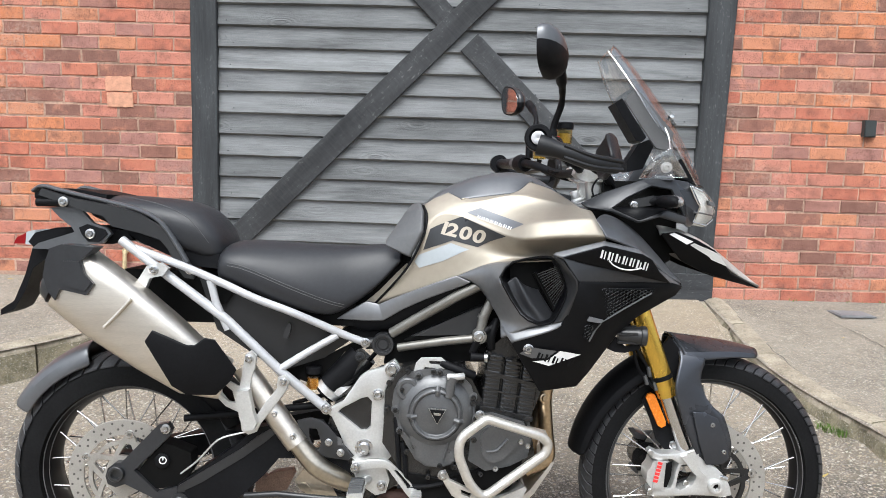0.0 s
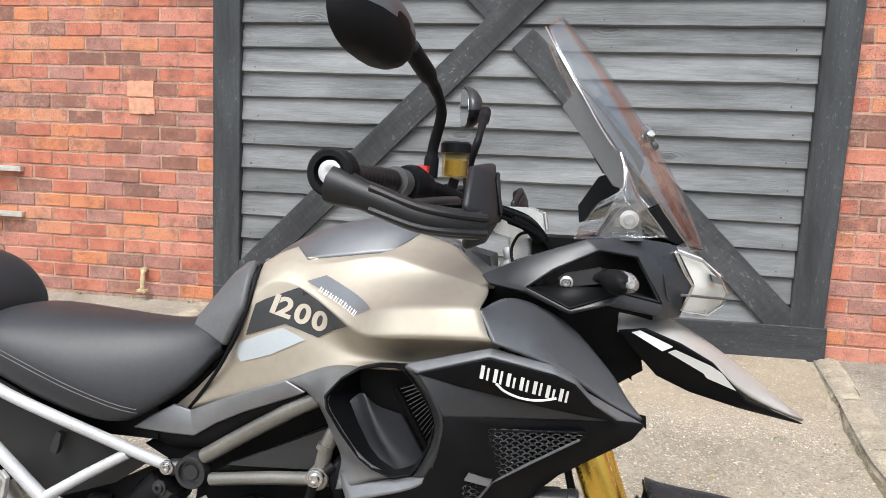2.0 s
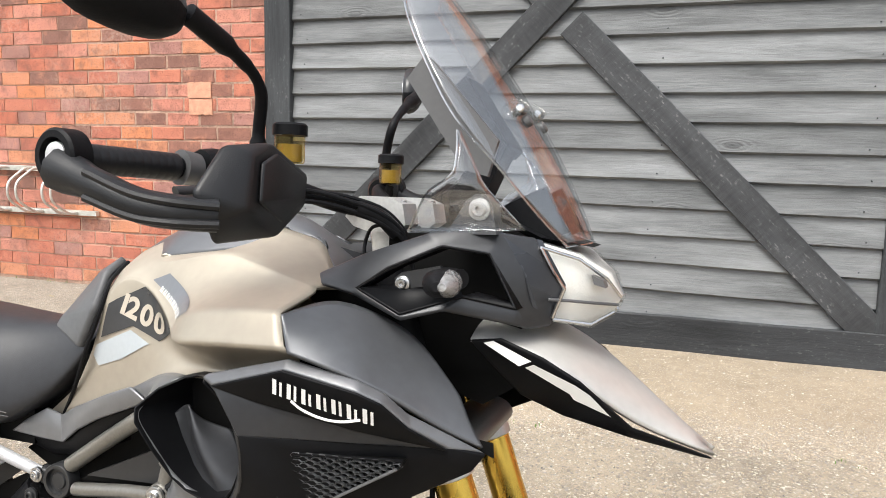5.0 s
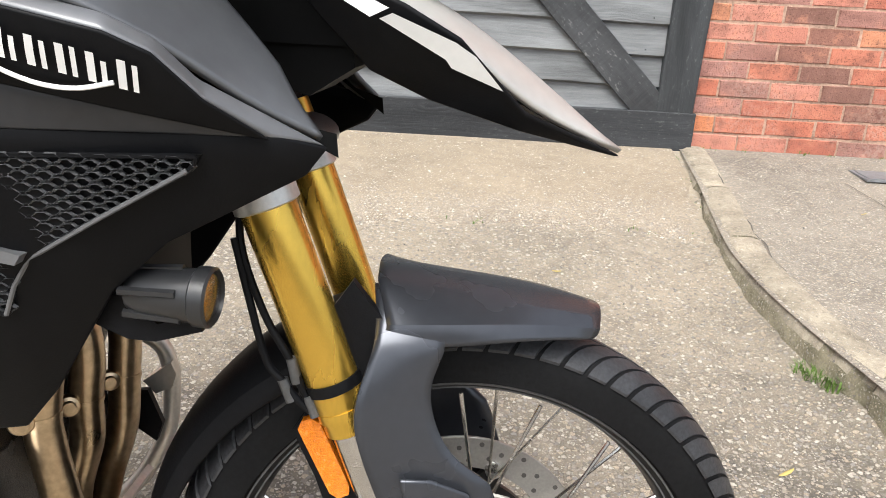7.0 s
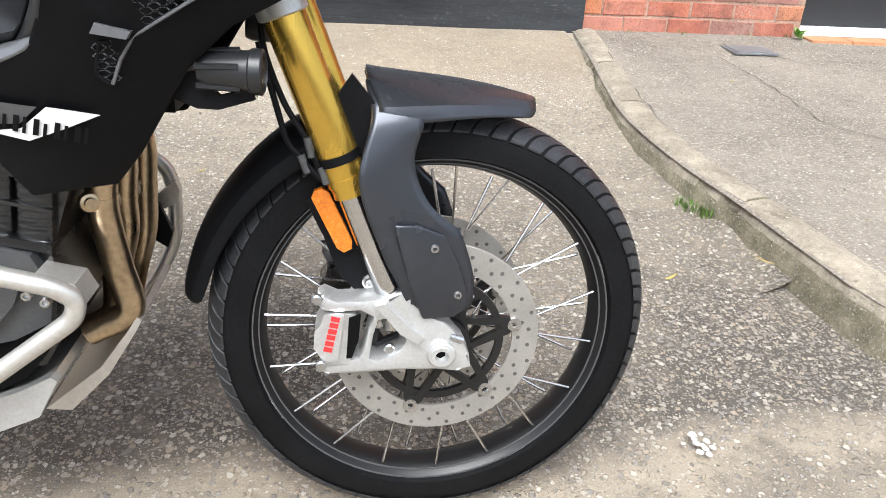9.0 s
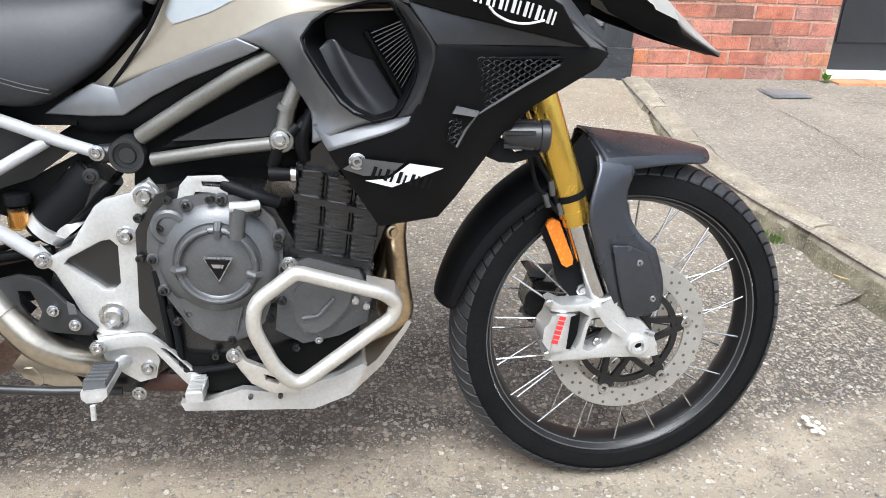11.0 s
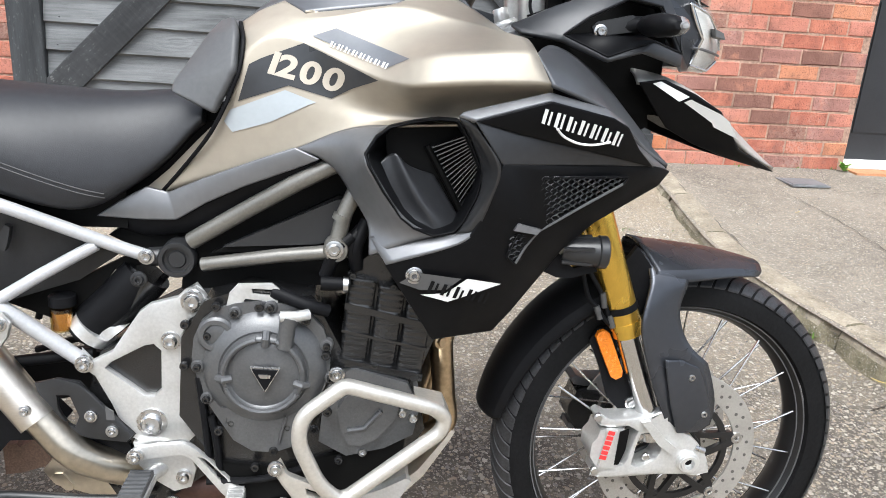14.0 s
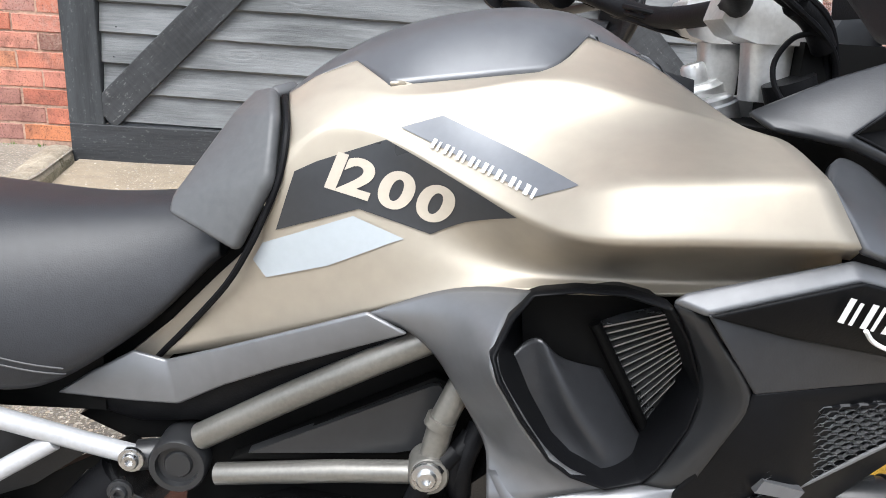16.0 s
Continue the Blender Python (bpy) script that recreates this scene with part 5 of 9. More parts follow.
# fender: a creased blade over the wheel, from its spine down to the lower edge
f_spine = [Vector(p) for p in [(0.692, 0.000, 0.753), (0.756, 0.000, 0.751), (0.810, 0.000, 0.745), (0.880, 0.000, 0.731), (0.938, 0.000, 0.714)]]
f_crease = [Vector(p) for p in [(0.696, -0.045, 0.745), (0.737, -0.052, 0.731), (0.811, -0.050, 0.727), (0.878, -0.040, 0.722), (0.934, -0.026, 0.710)]]
f_bevel = [Vector(p) for p in [(0.711, -0.086, 0.710), (0.751, -0.090, 0.714), (0.812, -0.083, 0.716), (0.883, -0.058, 0.711), (0.932, -0.038, 0.702)]]
f_low = [Vector(p) for p in [(0.708, -0.092, 0.692), (0.768, -0.092, 0.692), (0.835, -0.083, 0.700), (0.903, -0.058, 0.697), (0.928, -0.038, 0.690)]]
far = [[Vector((p.x, -p.y, p.z)) for p in r] for r in (f_crease, f_bevel, f_low)]
bm = bmesh.new()
cl = bm.edges.layers.float.new("crease_edge")
fv = [[bm.verts.new(p) for p in r] for r in (f_low, f_bevel, f_crease, f_spine, far[0], far[1], far[2])]
for a, b in zip(fv, fv[1:]):
    for k in range(len(a) - 1):
        bm.faces.new((a[k], a[k + 1], b[k + 1], b[k]))
for i in (1, 2, 4, 5):
    for a, b in zip(fv[i], fv[i][1:]):
        bm.edges.get((a, b))[cl] = 0.85
fender = part("front_fender", bm, M_FENDER, bike, "satin charcoal front fender", smooth=35)
modify(fender, 0, 0, 2)
modify(fender, 0.005, 0, 0, 0)
tail_pts = []
for k in range(9):
    a = radians(112 + 58 * k / 8)
    tail_pts.append((FRONT_AXLE.x + 0.378 * math.cos(a), FRONT_AXLE.z + 0.378 * math.sin(a), a))
rings = []
for k, (x, z, a) in enumerate(tail_pts):
    w = 0.078 - 0.012 * (k / 8) ** 2
    u = Vector((math.cos(a), 0, math.sin(a)))
    ring = []
    for f, lift in ((-1, -0.045), (-0.97, -0.02), (-0.6, 0.004), (0, 0.012), (0.6, 0.004), (0.97, -0.02), (1, -0.045)):
        p = Vector((x, f * w, z)) + u * lift * (1 - 0.35 * k / 8)
        ring.append(p)
    rings.append(ring)
ft = part("fender_tail", loft(rings, caps=False, closed=False), M_BLK, bike, "matt black rear half of the front fender")
modify(ft, 0.005, 0, 1, 0)
# fork protector shell behind the gold tubes
part("fork_cowl", prism([(0.675, 0.754), (0.711, 0.709), (0.694, 0.634), (0.660, 0.639), (0.644, 0.677), (0.654, 0.723)], -0.082, -0.07, 0.004), M_BLK, bike)
# brake hoses with silver unions
for pts in ([(0.557, -0.085, 0.792), (0.572, -0.090, 0.733), (0.590, -0.094, 0.668), (0.607, -0.096, 0.647), (0.624, -0.096, 0.625), (0.638, -0.094, 0.612)], [(0.558, -0.070, 0.826), (0.565, -0.085, 0.778), (0.588, -0.090, 0.715), (0.614, -0.096, 0.672), (0.628, -0.096, 0.638), (0.640, -0.094, 0.612)]):
    part("brake_hose", tube(curve_through(pts, 6), 0.0042, 8), M_BLK, bike)
for a, b in (((0.607, -0.096, 0.649), (0.616, -0.096, 0.625)), ((0.616, -0.096, 0.673), (0.622, -0.096, 0.646)), ((0.633, -0.095, 0.632), (0.641, -0.095, 0.609))):
    part("hose_union", tube([a, b], 0.0058, 12), M_ENGINE, bike)

# ---- fuel tank: rows from the crown down to the lower edge, columns from the seat to the nose
T_CROWN = [(-0.006, 0.0, 1.092), (0.030, 0.0, 1.124), (0.075, 0.0, 1.152), (0.125, 0.0, 1.176), (0.190, 0.0, 1.193), (0.250, 0.0, 1.196), (0.298, 0.0, 1.185), (0.352, 0.0, 1.150), (0.430, 0.0, 1.095)]
T_EDGE = [(0.002, -0.048, 1.093), (0.028, -0.050, 1.111), (0.066, -0.050, 1.128), (0.102, -0.100, 1.109), (0.182, -0.100, 1.121), (0.251, -0.093, 1.131), (0.286, -0.044, 1.163), (0.349, -0.028, 1.144), (0.427, -0.120, 1.087)]
T_SHOULDER = [(0.007, -0.080, 1.078), (0.027, -0.082, 1.094), (0.065, -0.085, 1.107), (0.102, -0.112, 1.100), (0.157, -0.132, 1.108), (0.213, -0.140, 1.124), (0.261, -0.143, 1.127), (0.308, -0.155, 1.116), (0.419, -0.180, 1.092)]
T_FLANK = [(0.008, -0.100, 1.061), (0.029, -0.104, 1.078), (0.059, -0.108, 1.089), (0.107, -0.122, 1.087), (0.153, -0.140, 1.090), (0.209, -0.150, 1.094), (0.270, -0.162, 1.090), (0.339, -0.175, 1.095), (0.429, -0.195, 1.090)]
T_BAND = [(0.008, -0.114, 1.043), (0.029, -0.116, 1.063), (0.054, -0.117, 1.080), (0.112, -0.131, 1.072), (0.162, -0.161, 1.048), (0.221, -0.209, 1.032), (0.257, -0.254, 1.051), (0.313, -0.271, 1.066), (0.423, -0.279, 1.072)]
T_RIDGE = [(0.007, -0.119, 1.028), (0.028, -0.119, 1.054), (0.053, -0.119, 1.076), (0.110, -0.134, 1.066), (0.159, -0.166, 1.042), (0.217, -0.219, 1.020), (0.257, -0.276, 1.014), (0.311, -0.294, 1.024), (0.442, -0.300, 1.030)]
T_UNDER = [(0.001, -0.120, 0.994), (0.025, -0.124, 1.021), (0.051, -0.124, 1.039), (0.103, -0.138, 1.028), (0.148, -0.149, 1.001), (0.198, -0.166, 0.978), (0.259, -0.190, 0.978), (0.341, -0.214, 0.988), (0.459, -0.262, 1.011)]
T_LOWER = [(-0.030, -0.106, 0.939), (0.004, -0.118, 0.962), (0.042, -0.128, 0.972), (0.089, -0.140, 0.971), (0.135, -0.154, 0.966), (0.184, -0.174, 0.961), (0.242, -0.190, 0.962), (0.347, -0.206, 0.970), (0.440, -0.240, 0.990)]
T_BOTTOM = [(-0.122, -0.066, 0.820), (-0.081, -0.084, 0.835), (-0.032, -0.100, 0.851), (0.031, -0.120, 0.878), (0.096, -0.142, 0.908), (0.166, -0.174, 0.945), (0.227, -0.203, 0.957), (0.347, -0.216, 0.962), (0.420, -0.240, 0.976)]
tank = cage([T_EDGE, T_SHOULDER, T_FLANK, T_BAND, T_RIDGE, T_UNDER, T_LOWER, T_BOTTOM], "fuel_tank", M_SAND, "satin sand-coloured metallic fuel tank", [(1, 0.65), (3, 0.85), (4, 0.95), (6, 0.35)], 3, sharp_rows=(0,))
tl = mirrored(tank)


def arch(f, up):
    return [((a[0] + b[0]) / 2, a[1] * f, b[2] * up + a[2] * (1 - up)) for a, b in zip(T_EDGE, T_CROWN)]


cover = cage([[(x, -y, z) for x, y, z in T_EDGE], [(x, -y, z) for x, y, z in arch(0.6, 0.72)], T_CROWN, arch(0.6, 0.72), T_EDGE], "tank_cover", M_GRAPH, "satin graphite tank top", [(0, 1.0), (4, 1.0)], 3, sharp_rows=(0, 4))

# knee pad between seat and tank
knee = part("knee_pad", facets(dict(zip("abcdefgh", [(-0.004, -0.052, 1.089), (0.006, -0.098, 1.071), (0.006, -0.122, 1.017), (-0.028, -0.118, 0.951), (-0.094, -0.100, 0.980), (-0.093, -0.085, 0.992), (-0.041, -0.055, 1.064), (-0.025, -0.030, 1.082)])), ["h a b g", "g b c f", "f c d e"]), M_KNEE, bike, "soft dark grey knee pad")
modify(knee, 0.016, 0.006, 0, 1, segments=3)
mirrored(knee)
part("tank_seam", tube(curve_through([Vector(p) for p in [(-0.001, -0.055, 1.090), (0.010, -0.106, 1.065), (0.007, -0.122, 1.026), (-0.005, -0.124, 0.992), (-0.021, -0.124, 0.956), (-0.045, -0.112, 0.916), (-0.086, -0.085, 0.866), (-0.130, -0.060, 0.816)]], 5), 0.0034, 8), M_BLK, bike)

# ---- graphite side cowl above the black fairing
COWL = [[(0.425, -0.279, 1.069), (0.440, -0.238, 1.078), (0.465, -0.205, 1.085), (0.517, -0.175, 1.063), (0.560, -0.152, 1.035), (0.622, -0.162, 0.965)],
        [(0.436, -0.291, 1.048), (0.473, -0.272, 1.045), (0.509, -0.250, 1.035), (0.550, -0.218, 1.011), (0.592, -0.185, 0.981), (0.642, -0.178, 0.936)],
        [(0.446, -0.300, 1.028), (0.496, -0.290, 1.013), (0.543, -0.272, 0.994), (0.578, -0.245, 0.968), (0.622, -0.212, 0.932), (0.664, -0.193, 0.913)]]
cowl = cage(COWL, "side_cowl", M_GRAPH, "satin graphite side cowl above the black fairing", [(1, 0.35)], 3, 0.006)
mirrored(cowl)

# ---- black fairing: a bezel round a recessed plate, and the lower shield
F = dict(zip("A T B G H K N C n k h g b a p q c d".split(), [(0.319, -0.290, 0.982), (0.328, -0.289, 0.989), (0.444, -0.290, 1.020), (0.530, -0.278, 1.001), (0.559, -0.262, 0.985), (0.580, -0.240, 0.958), (0.669, -0.190, 0.905), (0.384, -0.306, 0.919), (0.629, -0.222, 0.913), (0.590, -0.256, 0.944), (0.563, -0.280, 0.976), (0.536, -0.292, 0.989), (0.444, -0.304, 1.008), (0.342, -0.302, 0.977), (0.405, -0.293, 0.961), (0.528, -0.268, 0.936), (0.445, -0.286, 0.918), (0.540, -0.256, 0.916)]))
# Bezel and ledge are coloured paler than the plate to imitate sky sheen.
fair = part("fairing", facets(F, ["A T B b a", "B G g b", "G H h g", "H K k h", "K N n k"]), M_BEZEL, bike, "satin black fairing bezel, its sky sheen put into a paler grey")
modify(fair, 0.008, 0.004, 0, -1, segments=3)
mirrored(fair)
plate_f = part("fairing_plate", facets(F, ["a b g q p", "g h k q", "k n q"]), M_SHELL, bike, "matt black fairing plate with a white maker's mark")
modify(plate_f, 0.004, 0.002, 0, -1)
mirrored(plate_f)
ledge = part("fairing_ledge", facets(F, ["a p c C", "p q d c", "q n d"]), M_NOSE, bike, "satin black face folded out below the mark, coloured paler for its sheen")
modify(ledge, 0.004, 0.002, 0, -1)
mirrored(ledge)
L = dict(zip("A a C n N p q r s t u v w x y z k".split(), [(0.327, -0.286, 0.983), (0.348, -0.286, 0.977), (0.384, -0.306, 0.919), (0.629, -0.222, 0.915), (0.669, -0.194, 0.903), (0.652, -0.196, 0.880), (0.548, -0.225, 0.825), (0.501, -0.225, 0.781), (0.437, -0.205, 0.680), (0.404, -0.205, 0.639), (0.309, -0.210, 0.625), (0.229, -0.244, 0.755), (0.346, -0.262, 0.798), (0.371, -0.276, 0.850), (0.442, -0.285, 0.905), (0.588, -0.232, 0.898), (0.448, -0.262, 0.817)]))
low = low_f = part("fairing_shield", facets({**L, "m": (0.421, -0.250, 0.776)}, ["C n z y", "n N p z", "z p q k", "y z k", "C y k x", "x k m w", "k q r m", "m r s t", "w m t u", "v w u"]), M_SHELL, bike, "matt black lower fairing shield")
modify(low, 0.006, 0.003, 0, -1)
mirrored(low)
RIM_IN = [(0.206, -0.206, 0.790), (0.250, -0.224, 0.796), (0.299, -0.236, 0.800), (0.330, -0.245, 0.806), (0.342, -0.248, 0.822), (0.360, -0.252, 0.862), (0.367, -0.253, 0.897), (0.343, -0.271, 0.946), (0.322, -0.286, 0.977)]
RIM_OUT = [(0.231, -0.246, 0.757), (0.285, -0.256, 0.776), (0.343, -0.262, 0.795), (0.362, -0.265, 0.816), (0.371, -0.278, 0.850), (0.378, -0.291, 0.884), (0.384, -0.307, 0.917), (0.360, -0.295, 0.946), (0.346, -0.289, 0.972)]
def rim_strip(lo, hi, name, material, label):
    a, b = RIM_IN[lo:hi], RIM_OUT[lo:hi]
    mid = [tuple((Vector(p) + Vector(q)) / 2 + Vector((0, -0.004, 0))) for p, q in zip(a, b)]
    return mirrored(cage([a, mid, b], name, material, label, [(1, 0.5)], 2, 0.007))


# One plastic in two tones: the ledge's sky sheen is painted as lighter grey.
rim_strip(0, 4, "duct_ledge", M_SIDE, "up-facing ledge under the air duct, its sky sheen put into a lighter grey")
rim_strip(3, 9, "duct_bezel", M_BLK_SOFT, "satin grey-black band round the air duct")
bolt(low, Vector((0.274, -0.244, 0.741)), 0.009)

# Black backing sheet that paints the shaded gap between cowl and bezel.
gapf = part("fairing_gap_shade", facets(dict(zip("abcdefghi", [(0.446, -0.270, 1.016), (0.530, -0.256, 0.990), (0.578, -0.226, 0.962), (0.633, -0.186, 0.922), (0.671, -0.170, 0.912), (0.673, -0.170, 0.892), (0.578, -0.226, 0.950), (0.533, -0.254, 0.981), (0.448, -0.268, 1.007)])), ["a b h i", "b c g h", "c d f g", "d e f"]), M_BLK_DEEP, bike)
mirrored(gapf)
# grille in the shield: hexagon mesh in a bright-edged frame
def hex_grille(outline, y_at, cell=0.0108):
    bm = bmesh.new()
    xs = [p[0] for p in outline]
    zs = [p[1] for p in outline]

    def inside(x, z):
        c = False
        j = len(outline) - 1
        for i in range(len(outline)):
            (xi, zi), (xj, zj) = outline[i], outline[j]
            if (zi > z) != (zj > z) and x < (xj - xi) * (z - zi) / (zj - zi) + xi:
                c = not c
            j = i
        return c

    row = 0
    z = min(zs)
    while z < max(zs):
        x = min(xs) + (cell * 0.75 if row % 2 else 0)
        while x < max(xs):
            if inside(x, z):
                outer, inner, back = [], [], []
                for k in range(6):
                    a = math.pi / 3 * k
                    for lst, r, dy in ((outer, 0.57, 0), (inner, 0.46, -0.0034), (back, 0.40, 0.0045)):
                        px, pz = x + cell * 0.86 * r * 1.55 * math.cos(a) * 0.98, z + cell * r * 0.78 * math.sin(a)
                        lst.append(bm.verts.new((px, y_at(px, pz) + dy, pz)))
                for k in range(6):
                    j = (k + 1) % 6
                    bm.faces.new((outer[k], outer[j], inner[j], inner[k]))
                    bm.faces.new((inner[k], inner[j], back[j], back[k]))
            x += cell * 1.5
        z += cell * 0.43
        row += 1
    return bm


G1 = [(0.449, 0.899), (0.582, 0.901), (0.576, 0.890), (0.450, 0.818), (0.445, 0.814), (0.419, 0.819), (0.431, 0.852)]
G2 = [(0.418, 0.810), (0.441, 0.808), (0.424, 0.762), (0.409, 0.775)]
for g in (G1, G2):
    yat = lambda x, z: -0.2815 + 0.215 * (x - 0.445) - 0.28 * (z - 0.905)
    # Black sheet behind the mesh, in place of the shade in there.
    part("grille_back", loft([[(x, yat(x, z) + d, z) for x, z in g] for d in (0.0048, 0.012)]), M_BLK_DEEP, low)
    gr = part("grille", hex_grille(g, yat), M_GRILLE, low, "black hexagon mesh grille")
    mirrored(gr)
    part("grille_trim", tube([(p.x, yat(p.x, p.y) - 0.001, p.y) for p in rounded_path([(a, b, 0) for a, b in g] + [(g[0][0], g[0][1], 0)], 0.006)], 0.0022, 6), M_SHELL, low)
part("grille_edge", tube([(x, yat(x, z) - 0.003, z) for x, z in [(0.424, 0.765), (0.436, 0.792), (0.452, 0.816), (0.510, 0.852), (0.574, 0.890)]], 0.0020, 6), M_BEZEL, low)
part("duct_filler", prism([(0.385, 0.863), (0.418, 0.878), (0.430, 0.805), (0.383, 0.801)], -0.218, -0.205, 0.002), M_BLK_DEEP, bike)
part("grille_bar", prism([(0.413, 0.819), (0.419, 0.830), (0.453, 0.822), (0.448, 0.814)], -0.272, -0.255, 0.002), M_BEZEL, low)

# ---- air duct beside the tank, with the radiator seen inside
duct_rim = [Vector(p) for p in [(0.231, -0.204, 0.955), (0.211, -0.235, 0.943), (0.195, -0.262, 0.921), (0.201, -0.270, 0.903), (0.222, -0.262, 0.867), (0.249, -0.252, 0.828), (0.269, -0.248, 0.812), (0.300, -0.245, 0.800), (0.330, -0.244, 0.807), (0.342, -0.246, 0.822), (0.360, -0.250, 0.862), (0.367, -0.250, 0.897), (0.343, -0.268, 0.946), (0.321, -0.284, 0.976), (0.298, -0.250, 0.974), (0.266, -0.222, 0.966)]]
ctr = sum(duct_rim, Vector()) / len(duct_rim)
rings = [[p.lerp(ctr, -0.01) + Vector((0, 0.012, 0)) for p in duct_rim], [p.lerp(ctr, -0.01) + Vector((0, -0.002, 0)) for p in duct_rim], [p.lerp(ctr, 0.03) + Vector((0, -0.006, 0)) for p in duct_rim], [p.lerp(ctr, 0.06) + Vector((0, 0.002, 0)) for p in duct_rim], [p.lerp(ctr, 0.10) + Vector((0.006, 0.045, 0.002)) for p in duct_rim], [p.lerp(ctr, 0.22) + Vector((0.02, 0.10, 0.0)) for p in duct_rim]]
duct = part("air_duct", loft(rings, caps=False), M_SHELL, bike, "black air duct beside the radiator")
modify(duct, 0, 0.003, 0, 0, angle=35)
mirrored(duct)
SC = [[(0.216, -0.215, 0.898), (0.230, -0.205, 0.915), (0.245, -0.215, 0.919), (0.255, -0.207, 0.898), (0.300, -0.192, 0.885)],
      [(0.223, -0.214, 0.874), (0.245, -0.212, 0.886), (0.258, -0.226, 0.885), (0.280, -0.213, 0.874), (0.314, -0.194, 0.864)],
      [(0.239, -0.214, 0.848), (0.261, -0.215, 0.851), (0.274, -0.230, 0.851), (0.297, -0.217, 0.845), (0.332, -0.196, 0.836)],
      [(0.260, -0.218, 0.820), (0.283, -0.218, 0.823), (0.295, -0.230, 0.827), (0.318, -0.220, 0.823), (0.348, -0.200, 0.814)],
      [(0.273, -0.230, 0.808), (0.297, -0.226, 0.800), (0.309, -0.227, 0.799), (0.324, -0.224, 0.799), (0.347, -0.213, 0.803)]]
cage(SC, "duct_scoop", M_NOSE, "", [], 3, 0.004, duct)
fins = bmesh.new()
r0, r1, r2, r3 = [Vector(p) for p in [(0.290, -0.195, 0.926), (0.340, -0.215, 0.947), (0.376, -0.205, 0.875), (0.359, -0.190, 0.815)]]
for k in range(18):
    t = (k + 0.5) / 18
    a, b = r0.lerp(r3, t), r1.lerp(r2, t)
    add_box(fins, 0, 1, 0, 1, 0, 1)
    vs = list(fins.verts)[-8:]
    d = (b - a)
    for v in vs:
        u, w, h = v.co
        v.co = a + d * u + Vector((0, w * 0.02, 0)) + Vector((0, 0, (h - 0.5) * 0.0016))
tagged(part("radiator", fins, M_GRILLE, bike, "finned radiator core"), kind="stuff")
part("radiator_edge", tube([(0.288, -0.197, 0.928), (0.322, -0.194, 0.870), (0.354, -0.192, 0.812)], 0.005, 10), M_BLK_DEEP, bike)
# Black sheet painted as the dark depth behind the radiator fins.
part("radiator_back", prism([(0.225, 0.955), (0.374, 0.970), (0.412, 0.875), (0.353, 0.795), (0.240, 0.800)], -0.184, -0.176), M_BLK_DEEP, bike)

# ---- side cover: the satin band below the tank
band = part("side_cover", facets(dict(zip("abcdefghijklmn", [(-0.227, -0.076, 0.779), (-0.191, -0.076, 0.805), (-0.147, -0.075, 0.830), (-0.113, -0.076, 0.822), (-0.052, -0.110, 0.852), (0.035, -0.140, 0.890), (0.092, -0.150, 0.912), (0.166, -0.165, 0.943), (0.131, -0.160, 0.897), (0.110, -0.150, 0.886), (0.013, -0.132, 0.845), (-0.046, -0.112, 0.814), (-0.099, -0.088, 0.779), (-0.153, -0.080, 0.776)])), ["a b n", "b c d m n", "d e l m", "e f k l", "f g j k", "g i j"]), M_SIDE, bike, "satin dark grey side cover under the tank")
modify(band, 0.006, 0.004, 0, -1)
mirrored(band)
ARM = [[(0.090, -0.150, 0.908), (0.125, -0.158, 0.926), (0.159, -0.170, 0.943), (0.198, -0.188, 0.954), (0.230, -0.204, 0.956)],
       [(0.111, -0.156, 0.904), (0.140, -0.175, 0.918), (0.168, -0.198, 0.933), (0.188, -0.225, 0.940), (0.205, -0.238, 0.939)],
       [(0.132, -0.162, 0.898), (0.155, -0.182, 0.903), (0.174, -0.207, 0.905), (0.186, -0.240, 0.914), (0.193, -0.264, 0.920)],
       [(0.156, -0.168, 0.880), (0.167, -0.188, 0.880), (0.181, -0.215, 0.884), (0.191, -0.247, 0.893), (0.199, -0.272, 0.903)],
       [(0.172, -0.175, 0.855), (0.181, -0.195, 0.856), (0.193, -0.220, 0.861), (0.207, -0.248, 0.869), (0.219, -0.264, 0.872)],
       [(0.191, -0.185, 0.828), (0.201, -0.200, 0.828), (0.213, -0.222, 0.832), (0.227, -0.245, 0.837), (0.243, -0.257, 0.834)],
       [(0.206, -0.192, 0.803), (0.217, -0.203, 0.803), (0.227, -0.220, 0.805), (0.246, -0.240, 0.811), (0.268, -0.252, 0.814)],
       [(0.206, -0.222, 0.765), (0.218, -0.228, 0.770), (0.237, -0.236, 0.779), (0.265, -0.242, 0.791), (0.300, -0.247, 0.802)]]
arm = cage(ARM, "cover_arm", M_SIDE, "satin grey arm of the side cover curving down beside the duct", [(6, 0.3)], 2, 0.006)
mirrored(arm)
under = part("frame_cover", facets(dict(zip("abcdefghij", [(-0.239, -0.070, 0.771), (-0.228, -0.073, 0.779), (-0.154, -0.078, 0.777), (-0.099, -0.086, 0.780), (-0.047, -0.110, 0.814), (0.012, -0.130, 0.845), (0.129, -0.150, 0.892), (0.129, -0.140, 0.870), (-0.053, -0.090, 0.762), (-0.149, -0.064, 0.743)])), ["a b c j", "c d i j", "d e i", "e f h i", "f g h"]), M_BLK, bike)
modify(under, 0.012, 0.003, 0, 1)
mirrored(under)
part("tank_heel", prism([(-0.156, 0.821), (-0.119, 0.814), (-0.089, 0.847), (-0.055, 0.889), (-0.033, 0.931), (-0.043, 0.932), (-0.070, 0.905), (-0.115, 0.857)], -0.060, -0.046, 0.005), M_SAND, bike)
